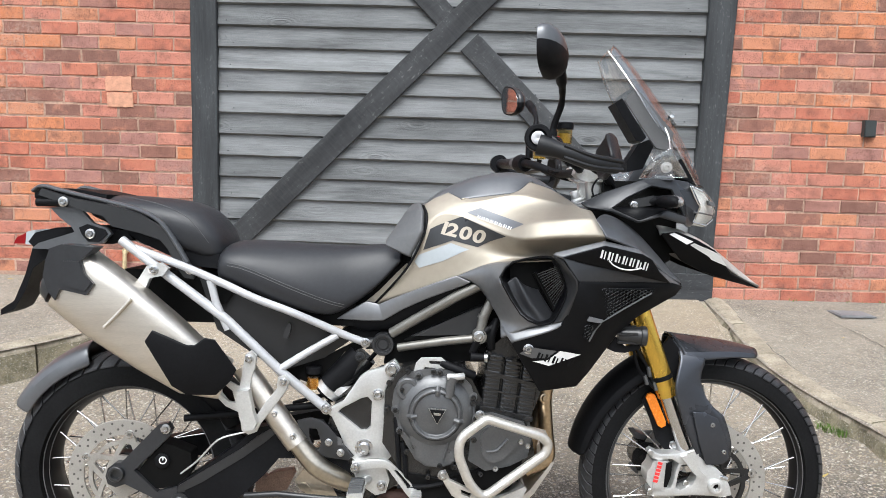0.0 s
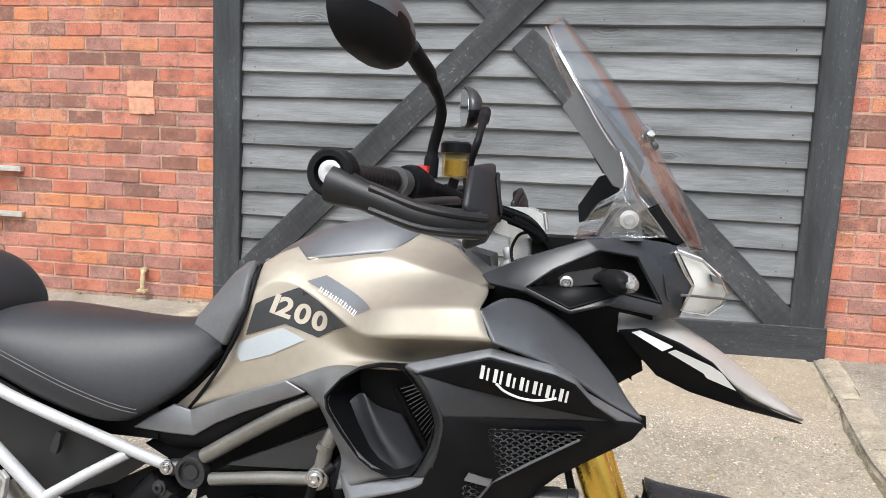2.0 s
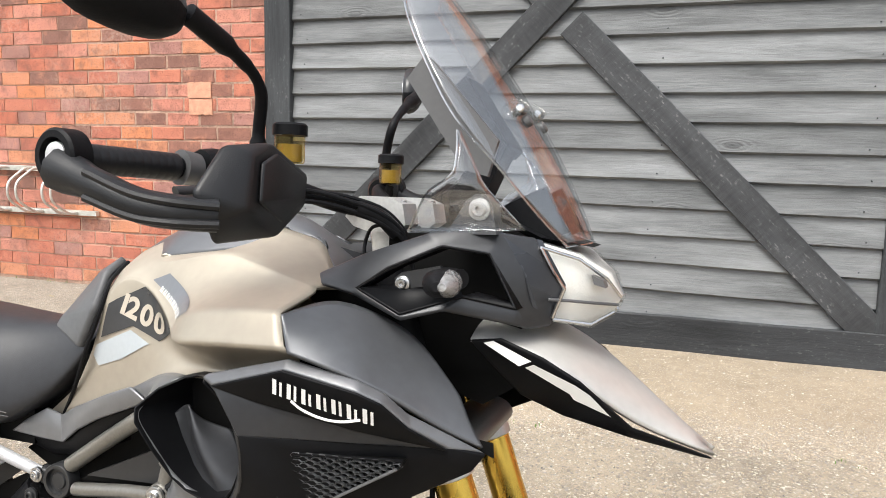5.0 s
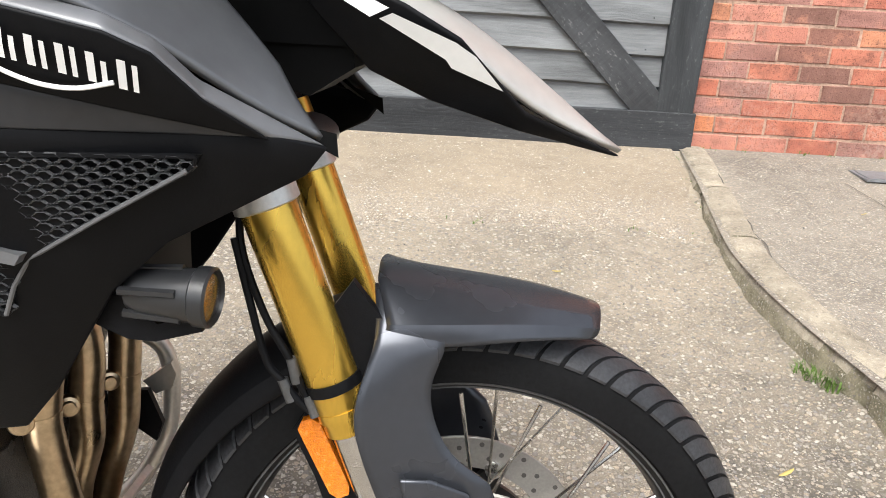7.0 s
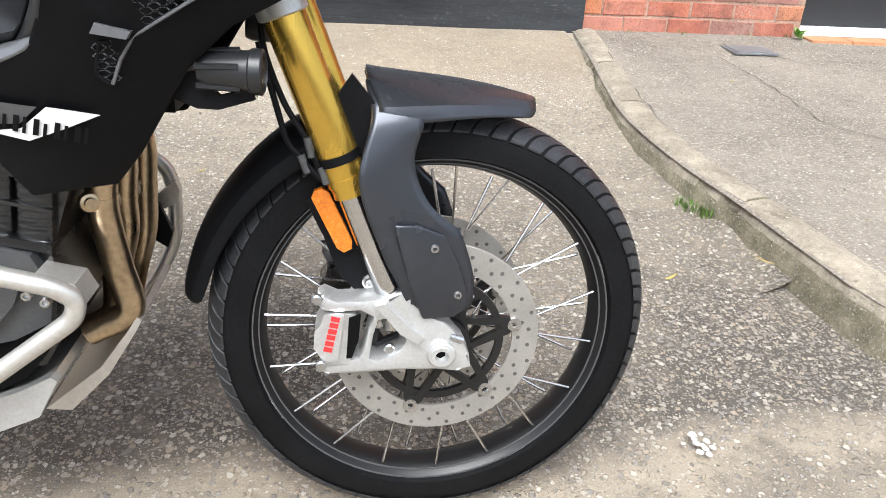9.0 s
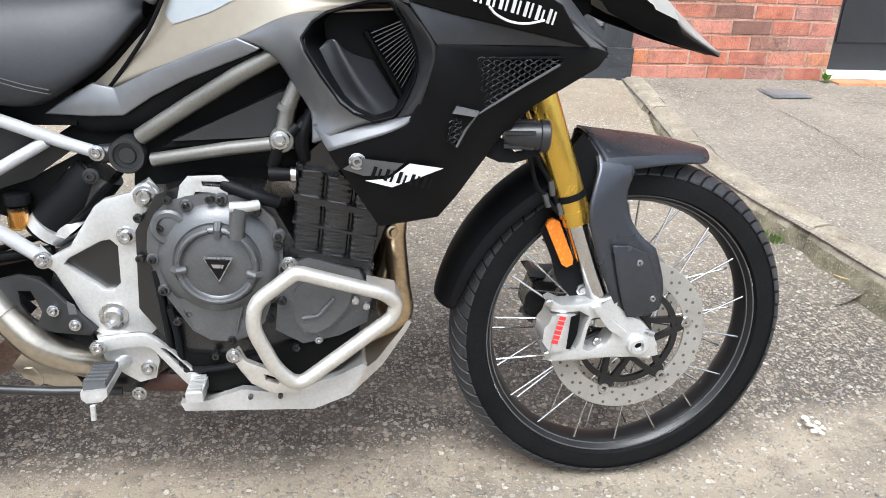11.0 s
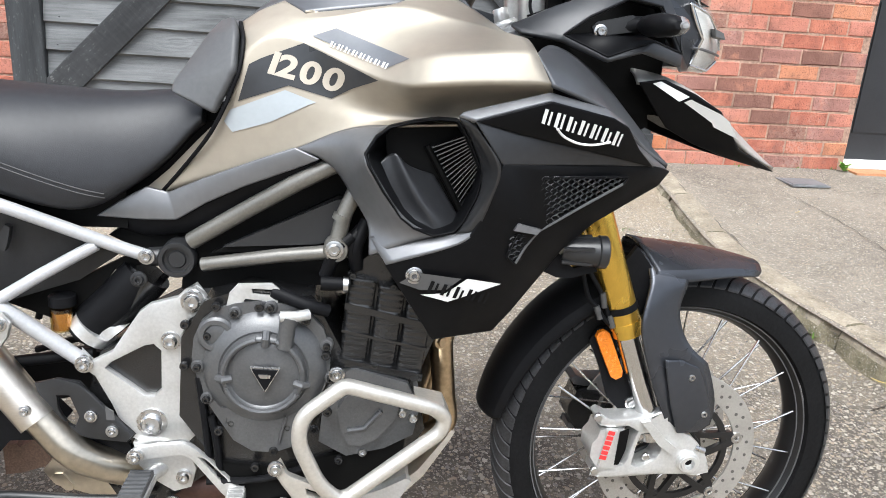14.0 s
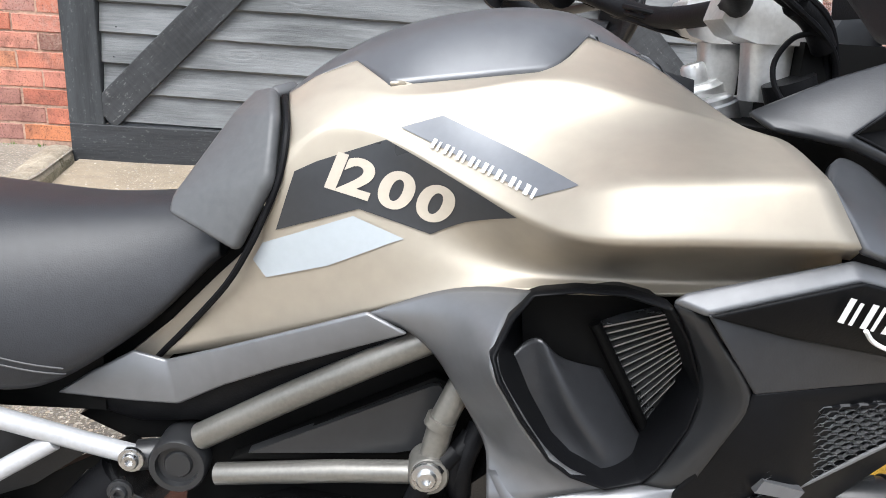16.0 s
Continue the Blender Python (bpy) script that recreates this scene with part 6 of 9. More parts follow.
# Near-black slabs fill the gap between seat and tank.
part("seat_gap_fill", prism([(-0.199, 0.816), (-0.138, 0.865), (-0.064, 0.955), (-0.038, 0.963), (-0.028, 0.941), (-0.093, 0.864), (-0.130, 0.801), (-0.175, 0.792)], -0.047, 0.03, 0.002), M_BLK_DEEP, bike)
part("seat_gap_fill", prism([(-0.159, 0.800), (-0.124, 0.859), (-0.059, 0.935), (-0.031, 0.937), (-0.043, 0.900), (-0.090, 0.836), (-0.126, 0.802)], -0.055, -0.045, 0.002), M_BLK_DEEP, bike)
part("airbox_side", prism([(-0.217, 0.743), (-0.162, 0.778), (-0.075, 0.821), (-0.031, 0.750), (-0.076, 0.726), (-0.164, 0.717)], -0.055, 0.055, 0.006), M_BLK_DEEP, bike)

# ---- seats
def seat_loft(name, stations, label):
    """Stations from back to front: x, crown height, half width at the edge, edge height, bottom height, bottom half width."""
    rings = []
    for x, zc, w, ze, zb, wb in stations:
        rings.append([(x, 0, zc), (x, -w * 0.5, zc - 0.004), (x, -w * 0.86, ze + (zc - ze) * 0.55), (x, -w, ze), (x, -(w + wb) / 2 * 1.01, (ze + zb) / 2), (x, -wb, zb), (x, 0, zb), (x, wb, zb), (x, (w + wb) / 2 * 1.01, (ze + zb) / 2), (x, w, ze), (x, w * 0.86, ze + (zc - ze) * 0.55), (x, w * 0.5, zc - 0.004)])
    ob = part(name, loft(rings), M_SEAT, bike, label, smooth=180)
    return modify(ob, 0, 0, 2)


seat = seat_loft("rider_seat", (
    (-0.545, 0.952, 0.120, 0.918, 0.885, 0.118), (-0.53, 0.978, 0.142, 0.930, 0.878, 0.130), (-0.475, 0.986, 0.152, 0.922, 0.862, 0.138), (-0.40, 0.983, 0.152, 0.895, 0.826, 0.138), (-0.31, 0.978, 0.146, 0.862, 0.796, 0.132), (-0.24, 0.975, 0.130, 0.836, 0.782, 0.118),
    (-0.19, 0.974, 0.112, 0.836, 0.812, 0.104), (-0.13, 0.981, 0.094, 0.872, 0.856, 0.088), (-0.10, 0.984, 0.089, 0.900, 0.888, 0.083), (-0.065, 0.975, 0.086, 0.942, 0.926, 0.080), (-0.058, 0.970, 0.084, 0.944, 0.930, 0.078), (-0.0575, 0.969, 0.084, 0.944, 0.930, 0.078)), "black vinyl rider's seat with stitched edge")
pillion = seat_loft("pillion_seat", (
    (-0.90, 1.090, 0.090, 1.065, 1.045, 0.085), (-0.87, 1.100, 0.105, 1.068, 1.030, 0.10), (-0.74, 1.098, 0.125, 1.055, 0.985, 0.115), (-0.62, 1.085, 0.130, 1.030, 0.945, 0.12), (-0.57, 1.060, 0.120, 1.005, 0.925, 0.11), (-0.52, 0.995, 0.10, 0.965, 0.93, 0.10)), "black vinyl pillion seat")


def seam_on(target, pts, r, material, lift=0.0004):
    """A thin thread laid along a part's right-hand surface."""
    bpy.context.view_layer.update()
    ev = target.evaluated_get(bpy.context.evaluated_depsgraph_get())
    out = []
    for x, z in pts:
        hit, loc, nor, _ = ev.ray_cast(Vector((x, -0.6, z)), Vector((0, 1, 0)))
        if hit:
            out.append(loc + nor * lift)
    if len(out) > 2:
        return part("stitching", tube(out, r, 5), material, target)


edge_line = curve_through([Vector((x, 0, z)) for x, z in [(-0.507, 0.928), (-0.472, 0.922), (-0.426, 0.906), (-0.333, 0.868), (-0.247, 0.835), (-0.203, 0.822)]], 10)
for dz in (0.0, -0.007):
    seam_on(seat, [(p.x, p.z + dz) for p in edge_line], 0.0011, M_THREAD)
for pts in ([(-0.791, 1.091), (-0.725, 1.081), (-0.665, 1.065), (-0.621, 1.044), (-0.591, 1.015), (-0.564, 0.978)], ):
    seam_on(pillion, [(p.x, p.z) for p in curve_through([Vector((x, 0, z)) for x, z in pts], 8)], 0.0011, M_THREAD)

# ---- beak under the lamp
bk_c = [(0.630, 0.0, 1.062), (0.70, 0.0, 1.050), (0.78, 0.0, 1.012), (0.86, 0.0, 0.955), (0.925, 0.0, 0.898)]
bk_e = [Vector(p) for p in [(0.623, -0.130, 1.035), (0.677, -0.128, 1.037), (0.765, -0.124, 0.997), (0.833, -0.075, 0.931), (0.938, -0.016, 0.891)]]
bk_top = [((c[0] * 0.5 + e.x * 0.5), e.y * 0.74, c[2] * 0.80 + e.z * 0.20) for c, e in zip(bk_c, bk_e)]
rows = [[(e.x, -e.y, e.z) for e in bk_e], [(p[0], -p[1], p[2]) for p in bk_top], bk_c, bk_top, [tuple(e) for e in bk_e]]
beak = cage(rows, "beak", M_BEAK, "satin silver-beige and black beak under the lamp", [(0, 1), (4, 1)], 2, 0.006)
bside = part("beak_side", facets(dict(zip("abcdefghij", [(0.623, -0.131, 1.035), (0.666, -0.130, 1.041), (0.721, -0.128, 1.021), (0.770, -0.126, 0.995), (0.833, -0.078, 0.931), (0.937, -0.017, 0.887), (0.830, -0.050, 0.912), (0.743, -0.085, 0.939), (0.689, -0.100, 0.963), (0.648, -0.118, 1.006)])), ["a b j", "b c i j", "c d h i", "d e g h", "e f g"]), M_SHELL, bike, "black beak flank with white flashes")
modify(bside, 0.006, 0.003, 0, -1)
mirrored(bside)
part("beak_belly", facets(dict(zip("abcdef", [(0.63, 0, 1.0), (0.72, 0, 0.955), (0.80, 0, 0.93), (0.92, 0, 0.885), (0.80, -0.07, 0.95), (0.72, -0.095, 0.965)])), ["a b f", "b c e f", "c d e"]), M_BLK, bike)
for pts in ([(0.644, -0.137, 1.033), (0.657, -0.137, 1.037), (0.708, -0.135, 1.015), (0.692, -0.135, 1.007)], [(0.700, -0.135, 1.006), (0.711, -0.135, 1.011), (0.765, -0.133, 0.990), (0.783, -0.129, 0.979), (0.809, -0.112, 0.950), (0.762, -0.119, 0.968), (0.757, -0.121, 0.975)]):
    bm = bmesh.new()
    bm.faces.new([bm.verts.new((x, y - 0.004, z)) for x, y, z in pts])
    part("white_flash", bm, M_WHITE, bside)

# ---- nose: indicator cowls, lamp, screen
cp = dict(zip("a b c d e f g h i j k l m n".split(), [(0.407, -0.153, 1.110), (0.474, -0.150, 1.141), (0.563, -0.150, 1.173), (0.630, -0.122, 1.191), (0.653, -0.118, 1.178), (0.700, -0.105, 1.172), (0.726, -0.092, 1.102), (0.722, -0.085, 1.054), (0.699, -0.120, 1.053), (0.684, -0.145, 1.060), (0.604, -0.195, 1.079), (0.548, -0.200, 1.062), (0.479, -0.190, 1.088), (0.422, -0.175, 1.098)]))
op = dict(zip("p q r s t u v".split(), [(0.482, -0.190, 1.098), (0.522, -0.182, 1.126), (0.588, -0.160, 1.157), (0.646, -0.140, 1.149), (0.686, -0.142, 1.081), (0.625, -0.180, 1.096), (0.548, -0.200, 1.070)]))
nose = part("nose_cowl", facets({**cp, **op}, ["a b q p", "b c r q", "c d e s r", "e f g s", "g h i t s", "i j t", "j k u t", "k l v u", "l m p v", "m n a p"]), M_NOSE, bike, "satin black nose cowl with an open flank", smooth=55)
modify(nose, 0.008, 0.004, 0, -1)
mirrored(nose)
inner = part("nose_inner", facets({**{k + "1": v for k, v in op.items()}, **{k + "2": (v[0] + 0.005, v[1] + 0.05, v[2]) for k, v in op.items()}},
             ["p1 q1 q2 p2", "q1 r1 r2 q2", "r1 s1 s2 r2", "s1 t1 t2 s2", "t1 u1 u2 t2", "u1 v1 v2 u2", "v1 p1 p2 v2"]), M_BLK, nose)
modify(inner, 0.003, 0.0, 0, 0)
mirrored(inner)
rod = part("indicator_stalk", tube([(0.558, -0.150, 1.108), (0.596, -0.165, 1.118), (0.624, -0.190, 1.119)], 0.013, 12), M_BLK, nose)
mirrored(rod)
ind = part("indicator", loft([[(0.604 + dx + r * 0.9 * math.cos(2 * math.pi * k / 16), y, 1.117 + r * 0.72 * math.sin(2 * math.pi * k / 16)) for k in range(16)] for dx, y, r in ((0.0, -0.185, 0.014), (0.004, -0.20, 0.022), (0.008, -0.235, 0.024), (0.014, -0.262, 0.019), (0.018, -0.272, 0.008))]), M_BLK, bike, "small clear indicator lamp")
mirrored(ind)
stay = part("indicator_bracket", prism([(0.528, 1.112), (0.538, 1.120), (0.590, 1.132), (0.600, 1.122), (0.594, 1.108), (0.548, 1.100), (0.536, 1.096)], -0.172, -0.164, 0.002), M_BLK_SOFT, nose)
mirrored(stay)
bolt(nose, Vector((0.541, -0.173, 1.106)), 0.007)
shelf = part("nose_shelf", facets(dict(zip("abcd", [(0.482, -0.188, 1.098), (0.548, -0.198, 1.071), (0.625, -0.178, 1.097), (0.600, -0.135, 1.112)])), ["a b c d"]), M_SHELL, nose)
modify(shelf, 0.004)
mirrored(shelf)
part("indicator_lens", loft([[(0.612 + dx + r * 0.8 * math.cos(2 * math.pi * k / 16), y, 1.117 + r * 0.72 * math.sin(2 * math.pi * k / 16)) for k in range(16)] for dx, y, r in ((0.006, -0.215, 0.022), (0.012, -0.24, 0.022), (0.016, -0.262, 0.017), (0.018, -0.275, 0.006))]), M_INDICATOR, ind)

hl = dict(zip("a b c d e f g h".split(), [(0.705, -0.098, 1.168), (0.754, -0.070, 1.152), (0.791, -0.035, 1.124), (0.808, -0.010, 1.093), (0.797, -0.020, 1.068), (0.769, -0.045, 1.050), (0.721, -0.080, 1.058), (0.740, -0.088, 1.111)]))
lamp = part("headlamp", facets({**hl, **{k + "2": (v[0] - 0.0, -v[1], v[2]) for k, v in hl.items()}}, ["a b h", "b c d h", "d e h", "e f g h"] + ["a2 b2 h2", "b2 c2 d2 h2", "d2 e2 h2", "e2 f2 g2 h2", "a b b2 a2", "b c c2 b2", "c d d2 c2", "d e e2 d2", "e f f2 e2", "f g g2 f2"]), M_LENS, bike, "clear twin headlamp", smooth=20)
lamp.visible_shadow = False
ctr_l = Vector((0.70, 0, 1.11))
inset = {k: tuple(Vector(v) + Vector((-0.004, 0, 0)) - (Vector(v) - ctr_l) * Vector((0, 0.04, 0.03))) for k, v in {**hl, **{k + "2": (v[0], -v[1], v[2]) for k, v in hl.items()}}.items()}
core = part("lamp_reflector", facets(inset, ["a b h", "b c d h", "d e h", "e f g h", "a2 b2 h2", "b2 c2 d2 h2", "d2 e2 h2", "e2 f2 g2 h2", "a b b2 a2", "b c c2 b2", "c d d2 c2", "d e e2 d2", "e f f2 e2", "f g g2 f2"]), M_LAMP_BODY, lamp, "bright silvered lamp inside", smooth=60)
for pts, r, m in (([(0.719, -0.100, 1.091), (0.742, -0.085, 1.090), (0.772, -0.056, 1.086), (0.800, -0.022, 1.082)], 0.0022, M_GREYDECAL), ([(0.704, -0.102, 1.160), (0.752, -0.074, 1.145), (0.786, -0.040, 1.118), (0.803, -0.016, 1.092)], 0.0024, M_CHROME), ([(0.722, -0.086, 1.064), (0.768, -0.050, 1.056), (0.795, -0.024, 1.072)], 0.0024, M_CHROME), ([(0.706, -0.103, 1.158), (0.722, -0.098, 1.128), (0.737, -0.092, 1.106), (0.722, -0.090, 1.066)], 0.0030, M_CHROME)):
    ob = part("lamp_frame", tube(pts, r, 8), m, lamp)
    mirrored(ob)
slot = part("lamp_slot", prism([(0.768, 1.124), (0.784, 1.118), (0.788, 1.108), (0.772, 1.112)], -0.066, -0.040, 0.002), M_GREYDECAL, lamp)
mirrored(slot)
part("lamp_surround", facets(dict(zip("a b c d e f".split(), [(0.653, -0.120, 1.177), (0.706, -0.100, 1.169), (0.739, -0.090, 1.111), (0.722, -0.082, 1.057), (0.705, -0.100, 1.055), (0.689, -0.115, 1.121)])), ["a b c f", "f c d e"]), M_FENDER, bike)
part("lamp_brow", facets({"a": (0.705, -0.098, 1.172), "b": (0.765, -0.04, 1.160), "c": (0.765, 0.04, 1.160), "d": (0.705, 0.098, 1.172), "e": (0.64, 0.1, 1.2), "f": (0.64, -0.1, 1.2)}, ["a b c d", "a d e f"]), M_BLK, bike)
# Added black bodies close the nose and hold its inner shade.
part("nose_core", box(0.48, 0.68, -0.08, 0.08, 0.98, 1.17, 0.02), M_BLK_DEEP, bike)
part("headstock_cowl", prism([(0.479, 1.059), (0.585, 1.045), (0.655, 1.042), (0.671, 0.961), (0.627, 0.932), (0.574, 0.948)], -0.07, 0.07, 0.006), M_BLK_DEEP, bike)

ws = []
for c, e in (((0.506, 1.545), (0.482, 0.070, 1.512)), ((0.548, 1.498), (0.508, 0.108, 1.462)), ((0.605, 1.430), (0.546, 0.135, 1.398)), ((0.660, 1.352), (0.592, 0.145, 1.325)), ((0.705, 1.282), (0.650, 0.132, 1.262)), ((0.738, 1.215), (0.700, 0.100, 1.200)), ((0.760, 1.165), (0.735, 0.070, 1.160))):
    row = []
    for k in range(13):
        u = -1 + k / 6
        f = abs(u) ** 2.2
        row.append((c[0] + (e[0] - c[0]) * f, u * e[1], c[1] + (e[2] - c[1]) * f))
    ws.append(row)
screen = part("windscreen", loft(ws, caps=False, closed=False), M_SCREEN, bike, "tall clear windscreen")
modify(screen, 0.004, 0, 1, 0)
screen.visible_shadow = False
DEF = [(0.609, -0.178, 1.304), (0.641, -0.160, 1.237), (0.688, -0.126, 1.183), (0.549, -0.180, 1.174), (0.578, -0.196, 1.226), (0.616, -0.205, 1.249), (0.616, -0.196, 1.279)]
defl = part("wind_deflector", facets(dict(zip("abcdefg", DEF)), ["a b f g", "b c d e f"]), M_SCREEN, bike, "small clear side deflector")
modify(defl, 0.004)
defl.visible_shadow = False
mirrored(defl).visible_shadow = False
for order in ((0, 6, 5, 4, 3), (3, 2, 1, 0)):
    edge = part("screen_edge", tube(rounded_path([Vector(DEF[k]) + Vector((0, -0.003, 0)) for k in order], 0.012), 0.0015, 6), M_EDGE, defl, "bright polished edge")
    mirrored(edge)
for k in (0, 12):
    part("screen_edge", tube(curve_through([Vector(r[k]) for r in ws], 4), 0.0016, 6), M_EDGE, screen, "bright polished edge")
part("screen_edge", tube([Vector(p) for p in ws[-1]], 0.0014, 6), M_EDGE, screen, "bright polished edge")
mount = part("screen_mount", prism([(0.585, 1.172), (0.610, 1.216), (0.622, 1.226), (0.636, 1.226), (0.646, 1.214), (0.653, 1.174)], -0.135, -0.10, 0.006), M_GRAPH, bike)
mirrored(mount)
bolt(mount, Vector((0.630, -0.137, 1.206)), 0.010, material=M_ALU)
part("screen_back", prism([(0.518, 1.377), (0.543, 1.409), (0.559, 1.396), (0.648, 1.296), (0.636, 1.249), (0.603, 1.257)], -0.128, -0.118, 0.003), M_GREYDECAL, bike)
part("instrument", prism([(0.528, 1.391), (0.548, 1.406), (0.621, 1.298), (0.609, 1.285), (0.592, 1.288)], 0.04, 0.13, 0.006), M_BLK, bike, "black instrument panel")
part("instrument_arm", prism([(0.551, 1.224), (0.582, 1.274), (0.636, 1.296), (0.596, 1.206), (0.554, 1.196)], -0.03, 0.03, 0.004), M_BLK, bike)
for s in (-1, 1):
    part("screen_arm", prism([(0.62, 1.20), (0.70, 1.24), (0.735, 1.18), (0.70, 1.16)], s * 0.06 - 0.006, s * 0.06 + 0.006, 0.003), M_BLK, bike)
for s, z in ((-1, 0), (1, 0.004)):
    hinge = part("screen_hinge", prism([(0.628, 1.336 + z), (0.636, 1.352 + z), (0.654, 1.362 + z), (0.668, 1.350 + z), (0.660, 1.332 + z), (0.642, 1.326 + z)], s * 0.055 - 0.010, s * 0.055 + 0.010, 0.003, holes=([(0.646, 1.348 + z), (0.654, 1.346 + z), (0.650, 1.338 + z)],)), M_LENS, screen, "clear plastic hinge block")
    part("hinge_pin", lathe([(-0.014, 0.004), (-0.012, 0.006), (0.012, 0.006), (0.014, 0.004)], (0.660, s * 0.055, 1.345 + z), (0, 1, 0), 12), M_CHROME, screen)
    part("lower_hinge", prism([(0.706, 1.214), (0.716, 1.228), (0.728, 1.222), (0.722, 1.206)], s * 0.05 - 0.008, s * 0.05 + 0.008, 0.002), M_EDGE, screen)
part("screen_adjuster", tube([(0.655, -0.06, 1.340), (0.655, 0.06, 1.344)], 0.006, 12), M_LENS, bike)
for s in (-1, 1):
    part("screen_stud", lathe([(-0.004, 0.009), (0.003, 0.009), (0.005, 0.006)], (0.668, s * 0.05, 1.33), (0.8, 0, 0.5), 16), M_GREYDECAL, screen)
part("tank_front_cover", prism([(0.328, 1.110), (0.385, 1.098), (0.444, 1.092), (0.500, 1.092), (0.532, 1.054), (0.450, 1.041), (0.398, 1.053), (0.353, 1.084)], -0.12, 0.12, 0.006), M_BLK_DEEP, bike)
part("key_panel", prism([(0.296, 1.118), (0.330, 1.132), (0.360, 1.138), (0.405, 1.128), (0.408, 1.100), (0.384, 1.090), (0.318, 1.090)], -0.012, 0.11, 0.006), M_NOSE, bike, "satin black panel before the tank cap")

# ---- engine
block = part("crankcase", prism([(-0.085, 0.602), (-0.048, 0.663), (0.016, 0.686), (0.123, 0.671), (0.175, 0.570), (0.294, 0.536), (0.311, 0.441), (0.268, 0.367), (0.063, 0.338), (-0.027, 0.369), (-0.092, 0.465)], -0.15, 0.15, 0.012), M_ENGINE_DARK, bike, "black engine crankcase")
# Added black block stops see-through under the tank and stands for shade.
part("engine_core", box(0.04, 0.45, -0.09, 0.09, 0.70, 1.0, 0.02), M_BLK_DEEP, bike)
part("gearbox", prism([(-0.223, 0.558), (-0.114, 0.616), (-0.050, 0.617), (-0.029, 0.356), (-0.132, 0.282), (-0.210, 0.296), (-0.272, 0.406)], -0.11, 0.11, 0.01), M_ENGINE_DARK, bike)
cc = ci = Vector((0.047, -0.150, 0.553))
cover = part("clutch_cover", lathe([(-0.01, 0.101), (0.004, 0.101), (0.009, 0.099), (0.015, 0.094), (0.022, 0.086), (0.0265, 0.078), (0.0290, 0.0715), (0.0275, 0.0695), (0.0275, 0.0680), (0.036, 0.0660), (0.0395, 0.0625), (0.0395, 0.0585), (0.0350, 0.0560), (0.0335, 0.0540), (0.0345, 0.0500), (0.0375, 0.0300), (0.0385, 0.0)], cc, (0, -1, 0), 64), M_ENGINE, block, "grey cast clutch cover", 50)
part("clutch_case", prism([(-0.068, 0.572), (-0.064, 0.605), (-0.052, 0.633), (-0.030, 0.652), (0.000, 0.663), (0.037, 0.668), (0.080, 0.664), (0.114, 0.649), (0.139, 0.623), (0.151, 0.582), (0.150, 0.539), (0.135, 0.504), (0.127, 0.473), (0.117, 0.442), (0.097, 0.416), (0.064, 0.404), (0.024, 0.407), (-0.005, 0.426), (-0.031, 0.469), (-0.055, 0.510)], -0.160, -0.12, 0.014, segments=4), M_ENGINE, block)
part("case_skirt", prism([(-0.020, 0.490), (0.116, 0.482), (0.106, 0.440), (0.090, 0.420), (0.062, 0.410), (0.026, 0.413), (0.002, 0.432)], -0.172, -0.15, 0.012, segments=4), M_ENGINE, block)
part("case_plug", lathe([(-0.01, 0.031), (0.006, 0.030), (0.010, 0.026), (0.010, 0.019), (0.006, 0.017), (0.008, 0.010), (0.008, 0)], (-0.028, -0.160, 0.612), (0, -1, 0), 28), M_ENGINE, block)
for k in range(11):
    a = radians(-70 + 31 * k)
    part("case_lug", lathe([(-0.012, 0.0115), (0.010, 0.0105), (0.012, 0.009), (0.012, 0.0)], (cc.x + 0.106 * math.cos(a), -0.152, cc.z + 0.106 * math.sin(a)), (0, -1, 0), 14), M_ENGINE, block)
    bolt(block, Vector((cc.x + 0.106 * math.cos(a), -0.164, cc.z + 0.106 * math.sin(a))), 0.0062, material=M_ENGINE_DARK, washer=False)
for a0, a1 in ((100, 172), (200, 330), (8, 72)):
    pts = [ci + Vector((0.0615 * math.cos(radians(a0 + (a1 - a0) * k / 10)), -0.0395, 0.0615 * math.sin(radians(a0 + (a1 - a0) * k / 10)))) for k in range(11)]
    part("cover_rib", tube(pts, 0.0048, 8), M_ENGINE, block)
for a in (86, 186, 345):
    part("cover_notch", tube([ci + Vector((r * math.cos(radians(a)), -d, r * math.sin(radians(a)))) for r, d in ((0.050, 0.036), (0.062, 0.040), (0.072, 0.031))], 0.0065, 8), M_ENGINE, block)
part("case_rib", tube([(0.082, -0.176, 0.476), (0.074, -0.176, 0.448), (0.070, -0.174, 0.428)], 0.0026, 6), M_ENGINE, block)
# triangular badge
part("badge", prism([(0.028, 0.572), (0.074, 0.570), (0.051, 0.530)], -0.2, -0.194, 0.002), M_BOLT, block, "silver-edged triangular badge")
part("badge_face", prism([(0.031, 0.570), (0.071, 0.568), (0.051, 0.533)], -0.2025, -0.199, 0.001), M_BLK, block)
part("badge_bar", prism([(0.041, 0.562), (0.061, 0.561), (0.059, 0.555), (0.044, 0.556)], -0.2045, -0.202), M_BOLT, block)
# second cover and the small fittings
part("pump_cover", prism([(0.143, 0.512), (0.157, 0.549), (0.192, 0.557), (0.277, 0.534), (0.299, 0.489), (0.290, 0.441), (0.243, 0.416), (0.180, 0.402), (0.134, 0.429)], -0.170, -0.14, 0.014, segments=4), M_ENGINE, block, "grey cast pump cover")
part("pump_lid", prism([(0.165, 0.495), (0.174, 0.514), (0.192, 0.526), (0.240, 0.522), (0.259, 0.513), (0.264, 0.494), (0.256, 0.474), (0.228, 0.442), (0.204, 0.430), (0.184, 0.432), (0.170, 0.452)], -0.188, -0.166, 0.012, segments=4), M_ENGINE, block)
